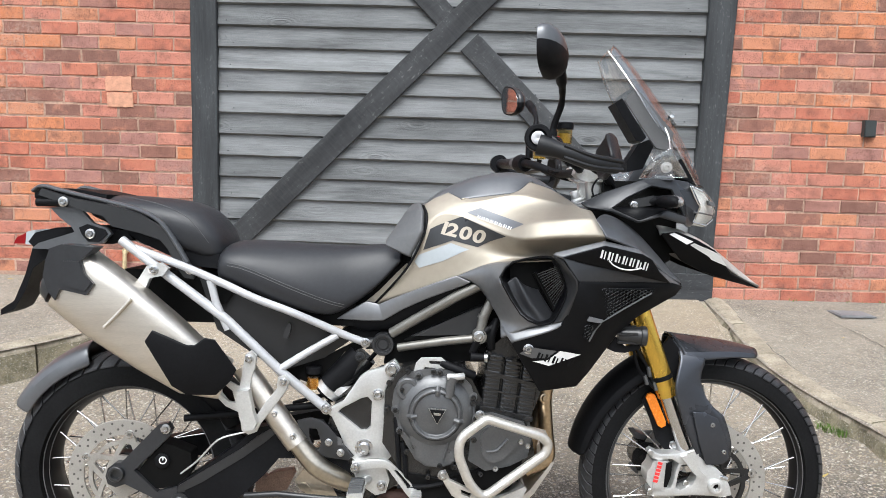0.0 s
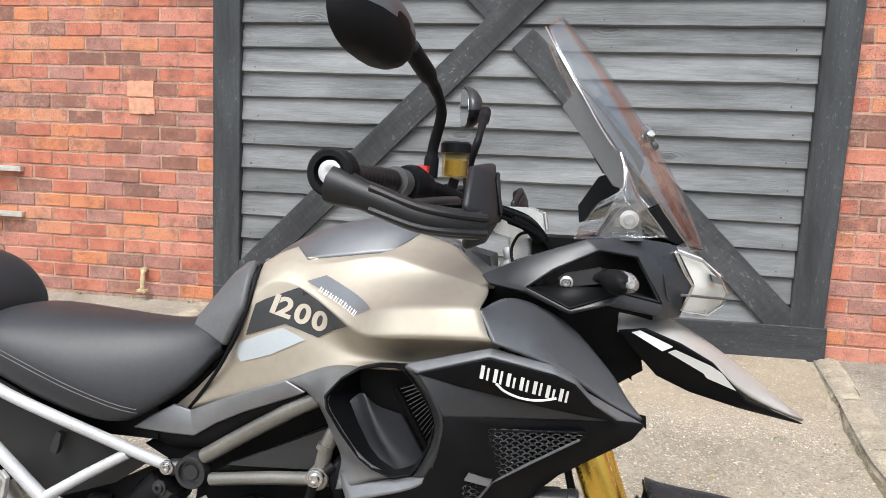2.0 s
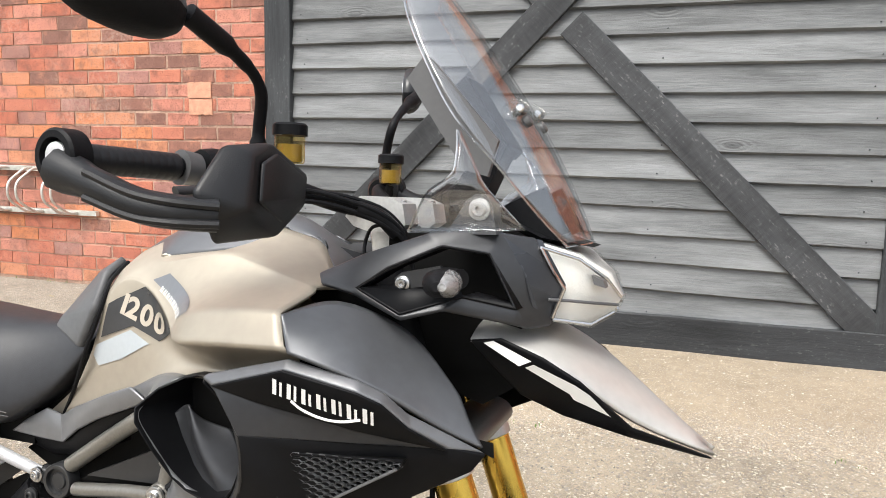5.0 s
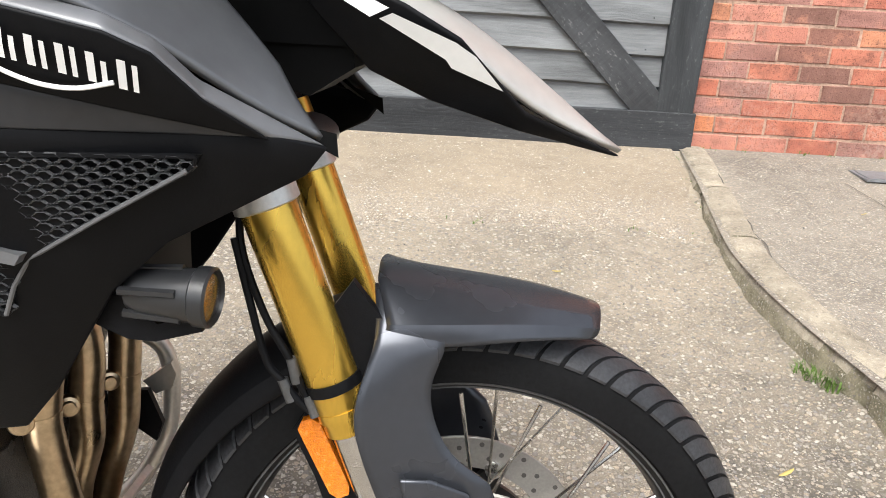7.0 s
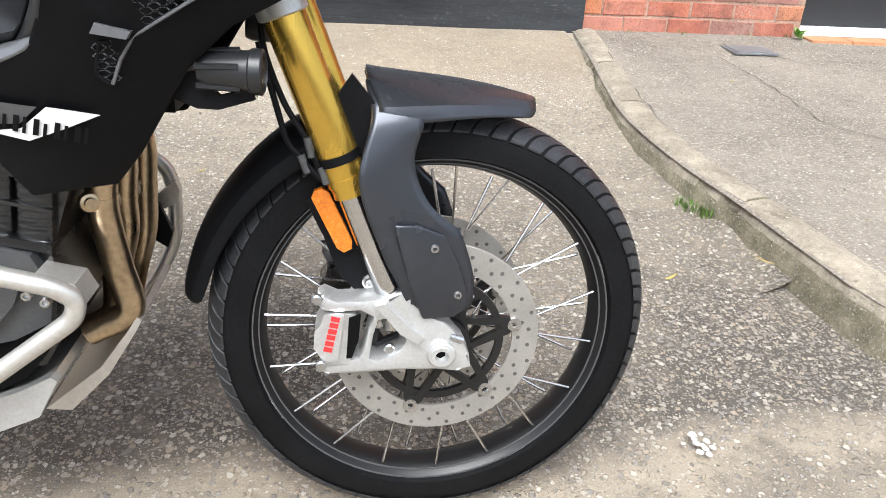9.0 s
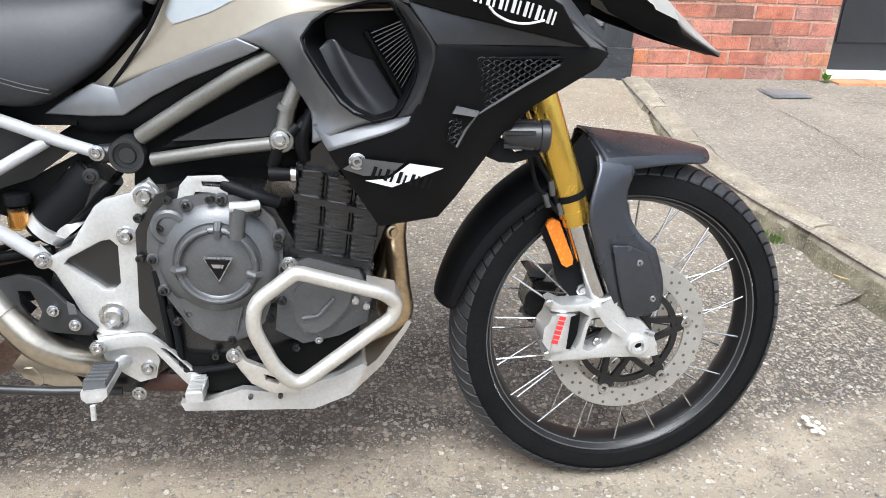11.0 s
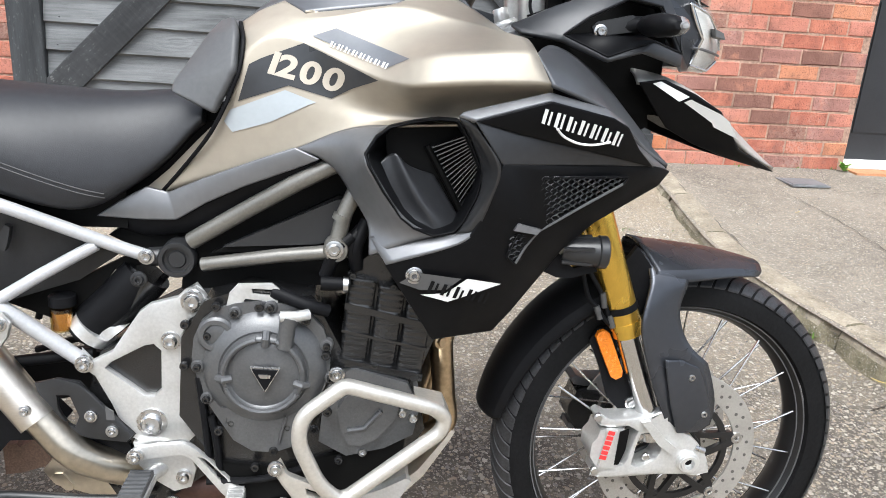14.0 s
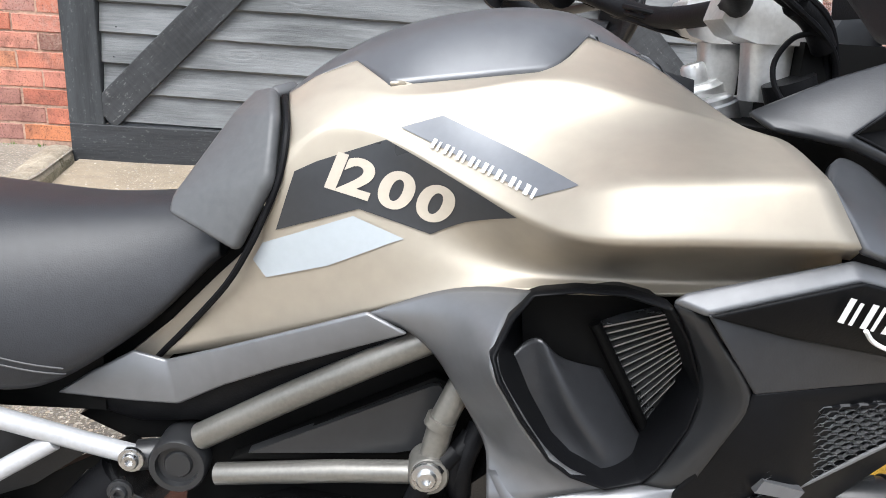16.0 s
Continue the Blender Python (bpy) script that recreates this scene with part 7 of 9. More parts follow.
part("pump_rib", tube([(0.181, -0.190, 0.459), (0.208, -0.190, 0.463), (0.235, -0.190, 0.494)], 0.004, 8), M_ENGINE, block)
for q in [(-0.028, -0.160, 0.658), (0.039, -0.165, 0.660), (0.163, -0.172, 0.550), (-0.077, -0.155, 0.626), (-0.080, -0.155, 0.556), (-0.027, -0.165, 0.447), (0.112, -0.165, 0.639), (0.144, -0.165, 0.580), (0.148, -0.175, 0.486), (0.127, -0.175, 0.454), (0.061, -0.170, 0.413), (0.031, -0.165, 0.381), (0.101, -0.170, 0.411), (0.207, -0.165, 0.408), (0.168, -0.165, 0.393), (0.270, -0.175, 0.484), (0.289, -0.170, 0.472)]:
    bolt(block, Vector(q), 0.0075, material=M_BOLT if q[0] > 0.20 else M_ENGINE_DARK, washer=False)
part("oil_filler", tube([(0.080, -0.185, 0.600), (0.084, -0.185, 0.635), (0.088, -0.185, 0.652)], [0.013, 0.013, 0.016], 14), M_ENGINE, block)
part("oil_union", tube([(0.074, -0.190, 0.653), (0.100, -0.190, 0.654), (0.116, -0.180, 0.654)], 0.009, 12), M_ALU, block)
part("engine_bracket", prism([(-0.014, 0.650), (-0.008, 0.680), (0.005, 0.695), (0.058, 0.697), (0.071, 0.686), (0.064, 0.654), (0.050, 0.654), (0.042, 0.668), (0.016, 0.670), (0.005, 0.650)], -0.158, -0.153, 0.001, holes=[[(0.026, 0.687), (0.058, 0.686), (0.054, 0.677), (0.028, 0.679)]]), M_ALU, block, "bright bracket over the clutch cover")
# cylinders: black, ribbed, leaning forward
cyl = part("cylinder_block", prism([(0.165, 0.558), (0.171, 0.625), (0.176, 0.714), (0.229, 0.759), (0.319, 0.717), (0.330, 0.627), (0.296, 0.533)], -0.14, 0.14, 0.012), M_ENGINE_DARK, bike, "black ribbed cylinder block")
def on_block(f, t, y):
    """A place on the leaning cylinder's face: f from back to front, t from top to bottom."""
    a = Vector((0.181, y, 0.712)).lerp(Vector((0.166, y, 0.560)), t)
    b = Vector((0.316, y, 0.676)).lerp(Vector((0.298, y, 0.534)), t)
    return a.lerp(b, f)


for f in (0.15, 0.50, 0.85):
    rings = []
    for k in range(57):
        t = 0.01 + 0.98 * k / 56
        c = on_block(f, t, -0.138)
        swell = (1.0 if k % 4 in (1, 2) else 0.965) * (1.06 if 0.30 < t < 0.40 or t > 0.93 or t < 0.06 else 1.0)
        rings.append([c + Vector((0.0224 * swell * math.copysign(abs(math.cos(a)) ** 0.45, math.cos(a)), 0.0185 * swell * math.copysign(abs(math.sin(a)) ** 0.45, math.sin(a)), -0.004 * math.cos(a))) for a in (2 * math.pi * i / 20 for i in range(20))])
    part("cylinder_barrel", loft(rings), M_ENGINE_DARK, cyl, "glossy black barrel with thin ribs", 35)
for t0, t1, d in ((0.30, 0.37, 0.160), (0.92, 1.0, 0.162), (0.60, 0.63, 0.159)):
    part("cylinder_flange", prism([(q.x, q.z) for q in (on_block(-0.03, t0, 0), on_block(1.02, t0, 0), on_block(1.02, t1, 0), on_block(-0.03, t1, 0))], -d, -0.13, 0.003), M_ENGINE_DARK, cyl)
for f, t in ((0.02, 0.0), (0.5, 0.0), (0.98, 0.03), (0.02, 0.98), (0.98, 0.98)):
    bolt(cyl, on_block(f, t, -0.152), 0.006, material=M_ENGINE_DARK, washer=False)
part("sensor_plug", tube([(0.134, -0.165, 0.701), (0.180, -0.165, 0.700)], [0.012, 0.010], 12), M_BLK, cyl)
part("sensor_collar", tube([(0.169, -0.165, 0.700), (0.177, -0.165, 0.700)], 0.013, 12), M_BOLT, cyl)
for pts in ([(0.180, -0.150, 0.774), (0.156, -0.160, 0.752), (0.140, -0.150, 0.709)], [(0.203, -0.140, 0.798), (0.188, -0.150, 0.758), (0.189, -0.140, 0.720)], [(0.196, -0.140, 0.786), (0.179, -0.150, 0.760), (0.187, -0.140, 0.726)], [(0.058, -0.150, 0.681), (0.112, -0.160, 0.663), (0.145, -0.150, 0.650)]):
    part("engine_hose", tube(curve_through(pts, 5), 0.011, 10), M_BLK, bike)

# ---- frame
part("frame_tube", tube([(-0.077, -0.095, 0.746), (0.010, -0.118, 0.803), (0.093, -0.140, 0.855), (0.170, -0.150, 0.897), (0.219, -0.150, 0.924)], 0.0140, 16), M_FRAME, bike, "titanium-grey frame tube")
part("frame_tube", tube([(-0.058, -0.105, 0.710), (0.069, -0.130, 0.735), (0.174, -0.150, 0.751)], 0.0115, 16), M_FRAME, bike)
part("frame_tube", tube([(0.156, -0.152, 0.756), (0.167, -0.150, 0.808), (0.190, -0.145, 0.860)], 0.0130, 16), M_FRAME, bike)
part("frame_collar", tube([(0.163, -0.151, 0.800), (0.166, -0.151, 0.809)], 0.0150, 16), M_FRAME, bike)
boss = part("frame_boss", lathe([(-0.03, 0.030), (0.012, 0.030), (0.015, 0.028), (0.015, 0.022), (0.008, 0.021), (0.008, 0.015), (0.011, 0.013), (0.011, 0)], (-0.099, -0.092, 0.716), (0, -1, 0), 32), M_BLK_SOFT, bike, "round black frame boss")
fb = part("frame_joint", lathe([(-0.02, 0.0195), (0.010, 0.0195), (0.012, 0.018), (0.012, 0.012), (0.008, 0)], (0.156, -0.155, 0.755), (0, -1, 0), 24), M_FRAME, bike)
bolt(fb, Vector((0.154, -0.170, 0.757)), 0.010)
infill = part("frame_infill", prism([(-0.023, 0.744), (0.153, 0.825), (0.163, 0.827), (0.169, 0.819), (0.163, 0.773), (0.154, 0.759), (0.123, 0.752)], -0.120, -0.105, 0.004), M_BLK_SOFT, bike, "matt black triangular infill panel")
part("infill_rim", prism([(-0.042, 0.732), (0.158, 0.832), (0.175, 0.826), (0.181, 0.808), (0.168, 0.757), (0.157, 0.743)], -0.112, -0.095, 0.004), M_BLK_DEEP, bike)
# Added black sheet gives the hollow behind the frame its darkness.
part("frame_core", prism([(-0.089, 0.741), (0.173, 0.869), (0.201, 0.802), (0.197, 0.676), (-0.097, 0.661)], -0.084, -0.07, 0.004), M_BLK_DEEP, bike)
for s in (1,):
    part("frame_tube", tube([(0.30, 0.15, 0.90), (0.0, 0.12, 0.79), (-0.13, 0.095, 0.72)], 0.0205, 14), M_FRAME, bike)

# ---- silver rear subframe
RAIL = dict(radius=0.0145)
part("subframe_tube", tube(curve_through([(-0.143, -0.088, 0.716), (-0.199, -0.100, 0.738), (-0.257, -0.118, 0.766), (-0.339, -0.142, 0.804), (-0.432, -0.150, 0.839), (-0.523, -0.150, 0.879), (-0.622, -0.145, 0.918), (-0.751, -0.130, 0.960)], 4), 0.0105, 14), M_SILVER, bike, "silver-painted subframe tube")
part("subframe_tube", tube([(-0.243, -0.110, 0.537), (-0.361, -0.130, 0.639), (-0.507, -0.148, 0.782), (-0.656, -0.145, 0.889), (-0.787, -0.130, 0.981)], 0.0125, 14), M_SILVER, bike, "silver-painted subframe tube")
part("subframe_tube", tube([(-0.549, -0.148, 0.883), (-0.533, -0.148, 0.824), (-0.502, -0.146, 0.754)], 0.0100, 14), M_SILVER, bike)
part("subframe_tube", tube([(-0.366, -0.132, 0.651), (-0.300, -0.122, 0.693), (-0.221, -0.106, 0.739)], 0.0100, 14), M_SILVER, bike)
part("frame_lug", tube([(-0.146, -0.085, 0.715), (-0.096, -0.075, 0.717)], 0.016, 12), M_BLK_SOFT, bike)
for q in [(-0.146, -0.102, 0.720)]:
    bolt(bike, Vector(q), 0.009)
part("subframe_tube", tube([(-0.16, 0.062, 0.72), (-0.55, 0.12, 0.87), (-0.86, 0.12, 0.98)], 0.0125, 12), M_SILVER, bike)
part("battery_cover", facets(dict(zip("abcdefgh", [(-0.595, -0.105, 0.898), (-0.529, -0.110, 0.876), (-0.395, -0.115, 0.819), (-0.299, -0.108, 0.783), (-0.181, -0.080, 0.727), (-0.257, -0.082, 0.673), (-0.376, -0.100, 0.636), (-0.540, -0.112, 0.748)])), ["a b h", "b c h", "c d f g h", "d e f"]), M_SEAT_SIDE, bike, "black side panel behind the subframe")
# Black chip on the panel painted as a shaded pocket.
part("panel_pocket", prism([(-0.538, 0.865), (-0.487, 0.861), (-0.512, 0.822), (-0.524, 0.816), (-0.531, 0.819)], -0.124, -0.117, 0.002), M_BLK_DEEP, bike)
part("lower_panel", prism([(-0.377, 0.630), (-0.247, 0.680), (-0.160, 0.726), (-0.128, 0.707), (-0.204, 0.689), (-0.272, 0.603), (-0.304, 0.602)], -0.075, -0.06, 0.003), M_BLK_DEEP, bike)
part("rear_duct", tube([(-0.163, -0.065, 0.682), (-0.196, -0.068, 0.642), (-0.264, -0.068, 0.578)], [0.034, 0.036, 0.034], 20), M_BLK, bike, "black rubber intake duct")
part("duct_clip", tube([(-0.239, -0.070, 0.592), (-0.252, -0.070, 0.578)], 0.040, 20), M_ALU, bike)
part("strap_tab", prism([(-0.362, 0.738), (-0.355, 0.759), (-0.347, 0.772), (-0.340, 0.768), (-0.345, 0.743), (-0.350, 0.730), (-0.361, 0.732)], -0.126, -0.114, 0.002), M_BLK_SOFT, bike)
part("tail_core", box(-0.80, -0.18, -0.075, 0.075, 0.76, 0.90, 0.02), M_BLK_DEEP, bike)

# ---- footrest plate, pedal, pegs
plate = part("footrest_plate", prism([(-0.247, 0.557), (-0.233, 0.548), (-0.200, 0.566), (-0.155, 0.635), (-0.138, 0.648), (-0.095, 0.660), (-0.084, 0.671), (-0.067, 0.676), (-0.052, 0.665), (-0.048, 0.650), (-0.057, 0.634), (-0.078, 0.622), (-0.088, 0.597), (-0.090, 0.523), (-0.082, 0.476), (-0.069, 0.418), (-0.091, 0.396), (-0.130, 0.404), (-0.163, 0.404), (-0.185, 0.416), (-0.205, 0.470), (-0.230, 0.522), (-0.246, 0.534)], -0.125, -0.108, 0.005, holes=[[(-0.212, 0.536), (-0.203, 0.546), (-0.150, 0.575), (-0.135, 0.578), (-0.124, 0.567), (-0.126, 0.499), (-0.137, 0.488), (-0.152, 0.488)]]), M_ALU, bike, "bright cast aluminium footrest plate")
for q, r in zip([(-0.071, -0.126, 0.654), (-0.107, -0.126, 0.586), (-0.142, -0.126, 0.441), (-0.244, -0.126, 0.544)], (0.013, 0.011, 0.017, 0.010)):
    bolt(plate, Vector(q), r, depth=0.012)
pedal = part("brake_pedal", prism([(-0.157, 0.415), (-0.125, 0.422), (-0.083, 0.424), (-0.068, 0.417), (-0.040, 0.391), (0.006, 0.339), (0.013, 0.322), (-0.007, 0.312), (-0.027, 0.335), (-0.073, 0.396), (-0.088, 0.403), (-0.147, 0.394)], -0.168, -0.156, 0.004, holes=[[(-0.060, 0.398), (-0.049, 0.395), (-0.014, 0.357), (-0.020, 0.349)]]), M_ALU, bike, "bright aluminium brake pedal")
tipq = Vector((0.001, -0.190, 0.332))
part("pedal_tip", box(tipq.x - 0.014, tipq.x + 0.014, -0.222, -0.165, tipq.z - 0.010, tipq.z + 0.008, 0.004), M_ALU, pedal)
for k in range(5):
    part("pedal_tooth", box(tipq.x - 0.012, tipq.x + 0.012, -0.220 + 0.012 * k, -0.214 + 0.012 * k, tipq.z + 0.007, tipq.z + 0.013), M_ALU, pedal)
part("pedal_pivot", tube([(-0.165, -0.120, 0.382), (-0.158, -0.175, 0.405)], 0.013, 16), M_ALU, pedal)
part("lower_bracket", prism([(-0.173, 0.406), (-0.129, 0.408), (-0.083, 0.391), (-0.072, 0.356), (-0.081, 0.322), (-0.109, 0.314), (-0.135, 0.332), (-0.164, 0.362)], -0.13, -0.112, 0.005), M_ALU, bike)
for q in [(-0.157, -0.178, 0.406), (-0.092, -0.132, 0.342), (-0.114, -0.125, 0.289)]:
    bolt(bike, Vector(q), 0.009)
pq = Vector((-0.152, -0.205, 0.359))
peg = part("footpeg", prism([(pq.x + a, pq.z + b) for a, b in ((-0.022, -0.004), (0.020, 0.0), (0.020, -0.012), (0.010, -0.022), (-0.014, -0.024), (-0.022, -0.016))], -0.236, -0.150, 0.006), M_ALU, bike, "serrated footpeg with a rubber pad")
part("peg_rubber", box(pq.x - 0.019, pq.x + 0.017, -0.230, -0.156, pq.z - 0.004, pq.z + 0.010, 0.004), M_KNEE, peg)
for k in range(6):
    part("rubber_rib", box(pq.x - 0.018, pq.x + 0.016, -0.226 + 0.012 * k, -0.220 + 0.012 * k, pq.z + 0.009, pq.z + 0.0135, 0.001), M_KNEE, peg)
part("peg_arm", tube([pq + Vector((0.004, 0.06, -0.008)), pq + Vector((0.03, 0.09, 0.0))], 0.013, 12), M_ALU, peg)
part("peg_feeler", tube([pq + Vector((0, -0.045, -0.02)), pq + Vector((0, -0.047, -0.045))], 0.0045, 8), M_ALU, peg)
# pillion hanger
hang = part("pillion_hanger", prism([(-0.454, 0.690), (-0.436, 0.701), (-0.423, 0.688), (-0.427, 0.658), (-0.436, 0.631), (-0.440, 0.598), (-0.429, 0.550), (-0.426, 0.526), (-0.400, 0.566), (-0.370, 0.603), (-0.368, 0.633), (-0.349, 0.639), (-0.337, 0.625), (-0.344, 0.600), (-0.384, 0.544), (-0.411, 0.509), (-0.421, 0.487), (-0.443, 0.479), (-0.461, 0.489), (-0.467, 0.537), (-0.503, 0.553), (-0.528, 0.578), (-0.538, 0.635), (-0.527, 0.644), (-0.498, 0.621), (-0.468, 0.606), (-0.461, 0.642)], -0.160, -0.147, 0.004, holes=[[(-0.520, 0.623), (-0.486, 0.594), (-0.478, 0.564), (-0.496, 0.567), (-0.517, 0.586)]]), M_ALU, bike, "bright cast pillion footrest hanger")
for q in [(-0.442, -0.160, 0.681), (-0.353, -0.160, 0.622)]:
    bolt(hang, Vector(q), 0.008)
part("pillion_peg", prism([(-0.469, 0.599), (-0.438, 0.603), (-0.426, 0.547), (-0.416, 0.517), (-0.424, 0.499), (-0.450, 0.498), (-0.462, 0.535)], -0.184, -0.158, 0.007, segments=3), M_ALU, hang)

# ---- exhaust
def slab_loft(stations):
    """Rounded box sections along a line: centre, half height across the line, half width."""
    rings = []
    for i, (c, h, w) in enumerate(stations):
        c = Vector(c)
        a = Vector(stations[max(i - 1, 0)][0])
        b = Vector(stations[min(i + 1, len(stations) - 1)][0])
        t = (b - a).normalized()
        up = (Vector((0, 0, 1)) - t * t.z).normalized()
        s = t.cross(up)
        ring = []
        for k in range(24):
            an = 2 * math.pi * k / 24
            ca, sa = math.cos(an), math.sin(an)
            ex = 0.42
            ring.append(c + up * h * math.copysign(abs(ca) ** ex, ca) + s * w * math.copysign(abs(sa) ** ex, sa))
        rings.append(ring)
    return loft(rings)


MUF = [(-0.904, -0.205, 0.890), (-0.880, -0.205, 0.889), (-0.780, -0.200, 0.812), (-0.668, -0.190, 0.726), (-0.577, -0.180, 0.657), (-0.501, -0.165, 0.626)]
muffler = part("muffler", slab_loft(list(zip(MUF, (0.070, 0.085, 0.088, 0.080, 0.068, 0.050), (0.050, 0.056, 0.058, 0.055, 0.050, 0.042)))), M_STEEL, bike, "brushed stainless silencer")
cap = part("muffler_cap", prism([(-0.906, 0.964), (-0.876, 0.975), (-0.796, 0.969), (-0.831, 0.936), (-0.820, 0.902), (-0.799, 0.879), (-0.817, 0.851), (-0.882, 0.864), (-0.894, 0.837), (-0.912, 0.859), (-0.923, 0.897), (-0.917, 0.933)], -0.268, -0.215, 0.009, segments=3), M_NOSE, muffler, "black faceted end cap")
part("cap_facet", prism([(-0.874, 0.934), (-0.833, 0.934), (-0.820, 0.900), (-0.804, 0.881), (-0.819, 0.861), (-0.876, 0.876), (-0.895, 0.895)], -0.271, -0.262, 0.008, segments=3), M_NOSE, cap)
part("muffler_end", slab_loft(list(zip([(-0.924, -0.205, 0.906), (-0.914, -0.205, 0.900), (-0.893, -0.205, 0.888)], (0.045, 0.060, 0.072), (0.04, 0.052, 0.057)))), M_BLK_SOFT, muffler)
shield = part("heat_shield", facets(dict(zip("abcdefghijk", [(-0.682, -0.250, 0.736), (-0.663, -0.250, 0.765), (-0.578, -0.245, 0.728), (-0.558, -0.243, 0.728), (-0.535, -0.238, 0.746), (-0.512, -0.230, 0.741), (-0.462, -0.212, 0.662), (-0.477, -0.208, 0.632), (-0.513, -0.210, 0.595), (-0.583, -0.228, 0.598), (-0.617, -0.240, 0.623)])), ["a b c k", "c d j k", "d e f j", "f g h i j"]), M_BLK, muffler, "matt black heat shield")
modify(shield, 0.008, 0.003, 0, -1)
part("muffler_strap", tube([(-0.709, -0.262, 0.843), (-0.742, -0.262, 0.806), (-0.776, -0.262, 0.771)], 0.0045, 8), M_STEEL, muffler)
part("muffler_bracket", prism([(-0.736, 0.867), (-0.704, 0.919), (-0.671, 0.927), (-0.649, 0.913), (-0.663, 0.894), (-0.696, 0.887), (-0.714, 0.845)], -0.175, -0.155, 0.004), M_ALU, bike)
bolt(bike, Vector((-0.686, -0.176, 0.909)), 0.009)
LINK = [Vector(p) for p in [(-0.470, -0.108, 0.652), (-0.392, -0.112, 0.544), (-0.308, -0.130, 0.440), (-0.259, -0.135, 0.388), (-0.199, -0.110, 0.347), (-0.170, -0.080, 0.327)]]
part("link_pipe", tube(curve_through(LINK, 5), 0.028, 18), M_TITAN, bike, "silver-bronze link pipe")
part("pipe_shield", tube([LINK[0] + Vector((0, -0.012, 0)), LINK[1] + Vector((0, -0.012, 0)), LINK[2] + Vector((0, -0.012, 0)) - (LINK[2] - LINK[1]) * 0.1], [0.030, 0.031, 0.030], 18), M_STEEL, bike, "brushed pipe shield")
for q in [(-0.376, -0.152, 0.534), (-0.326, -0.162, 0.478)]:
    bolt(bike, Vector(q), 0.007)
part("collector_box", prism([(-0.332, 0.337), (-0.301, 0.376), (-0.271, 0.384), (-0.212, 0.336), (-0.167, 0.313), (-0.133, 0.308), (-0.134, 0.285), (-0.236, 0.284), (-0.313, 0.310)], -0.10, 0.12, 0.010), M_TITAN, bike, "steel collector box")
part("collector_emboss", prism([(-0.319, 0.325), (-0.312, 0.332), (-0.299, 0.332), (-0.282, 0.310), (-0.285, 0.300), (-0.296, 0.300)], -0.103, -0.098, 0.002), M_TITAN, bike)
part("rust_pipe", tube([(-0.136, -0.075, 0.296), (-0.031, -0.075, 0.291), (0.076, -0.070, 0.292)], 0.026, 14), M_RUST, bike)
HEADS = ([(0.289, -0.075, 0.707), (0.329, -0.075, 0.686), (0.349, -0.078, 0.644), (0.342, -0.078, 0.581), (0.344, -0.076, 0.537), (0.351, -0.070, 0.473), (0.356, -0.060, 0.404)], [(0.316, 0.020, 0.685), (0.338, 0.020, 0.653), (0.347, 0.018, 0.609), (0.341, 0.018, 0.551), (0.339, 0.018, 0.498), (0.321, 0.016, 0.431), (0.309, 0.014, 0.362)], [(0.307, 0.110, 0.700), (0.334, 0.110, 0.651), (0.352, 0.108, 0.608), (0.348, 0.108, 0.541), (0.343, 0.106, 0.472), (0.326, 0.100, 0.410), (0.303, 0.090, 0.339)])
for pts in HEADS:
    pipe = part("header_pipe", tube(curve_through(pts + [Vector(pts[-1]) + Vector((-0.06, 0, -0.035))], 6), 0.0205, 18), M_HEADER, bike, "heat-tinted header pipe")
    a, b = Vector(pts[3]), Vector(pts[4])
    part("pipe_weld", tube([a.lerp(b, -0.05), a.lerp(b, 0.05)], 0.0216, 18), M_HEADER, pipe)
    part("sensor_nut", lathe([(0, 0.013), (0.008, 0.014), (0.012, 0.012), (0.013, 0.008), (0.018, 0.007), (0.018, 0)], a + Vector((-0.012, -0.018, 0.0)), (0.5, -0.85, 0.1), 20), M_HEADER, pipe)

# ---- crash bar and belly plate
bar = [Vector(p) for p in [(0.176, -0.235, 0.559), (0.318, -0.215, 0.512), (0.339, -0.205, 0.490), (0.332, -0.205, 0.464), (0.173, -0.225, 0.350), (0.138, -0.235, 0.388), (0.106, -0.245, 0.467), (0.111, -0.245, 0.511)]]
crash = part("crash_bar", tube(rounded_path([bar[0].lerp(bar[7], 0.3)] + bar + [bar[0].lerp(bar[7], 0.3)], 0.045, 7)[1:-1], 0.0125, 16, closed=True), M_CRASH, bike, "satin steel crash bar")
left = [Vector(p) for p in [(0.274, 0.190, 0.591), (0.332, 0.200, 0.564), (0.361, 0.210, 0.540), (0.370, 0.215, 0.492), (0.364, 0.215, 0.405), (0.327, 0.210, 0.329), (0.274, 0.200, 0.270)]]
part("crash_bar", tube(rounded_path([left[0] + Vector((-0.08, 0, 0.02))] + left + [left[-1] + Vector((-0.12, 0.01, -0.03))], 0.03, 6), 0.0125, 16), M_CRASH, bike, "satin steel crash bar")
part("crash_plate", prism([(0.334, 0.487), (0.376, 0.519), (0.383, 0.501), (0.376, 0.479), (0.351, 0.468)], 0.195, 0.215, 0.003), M_CRASH, bike)
part("radiator_guard", prism([(0.302, 0.482), (0.353, 0.489), (0.372, 0.438), (0.362, 0.409), (0.330, 0.432), (0.292, 0.327), (0.284, 0.327)], 0.165, 0.175, 0.003), M_BLK, bike)
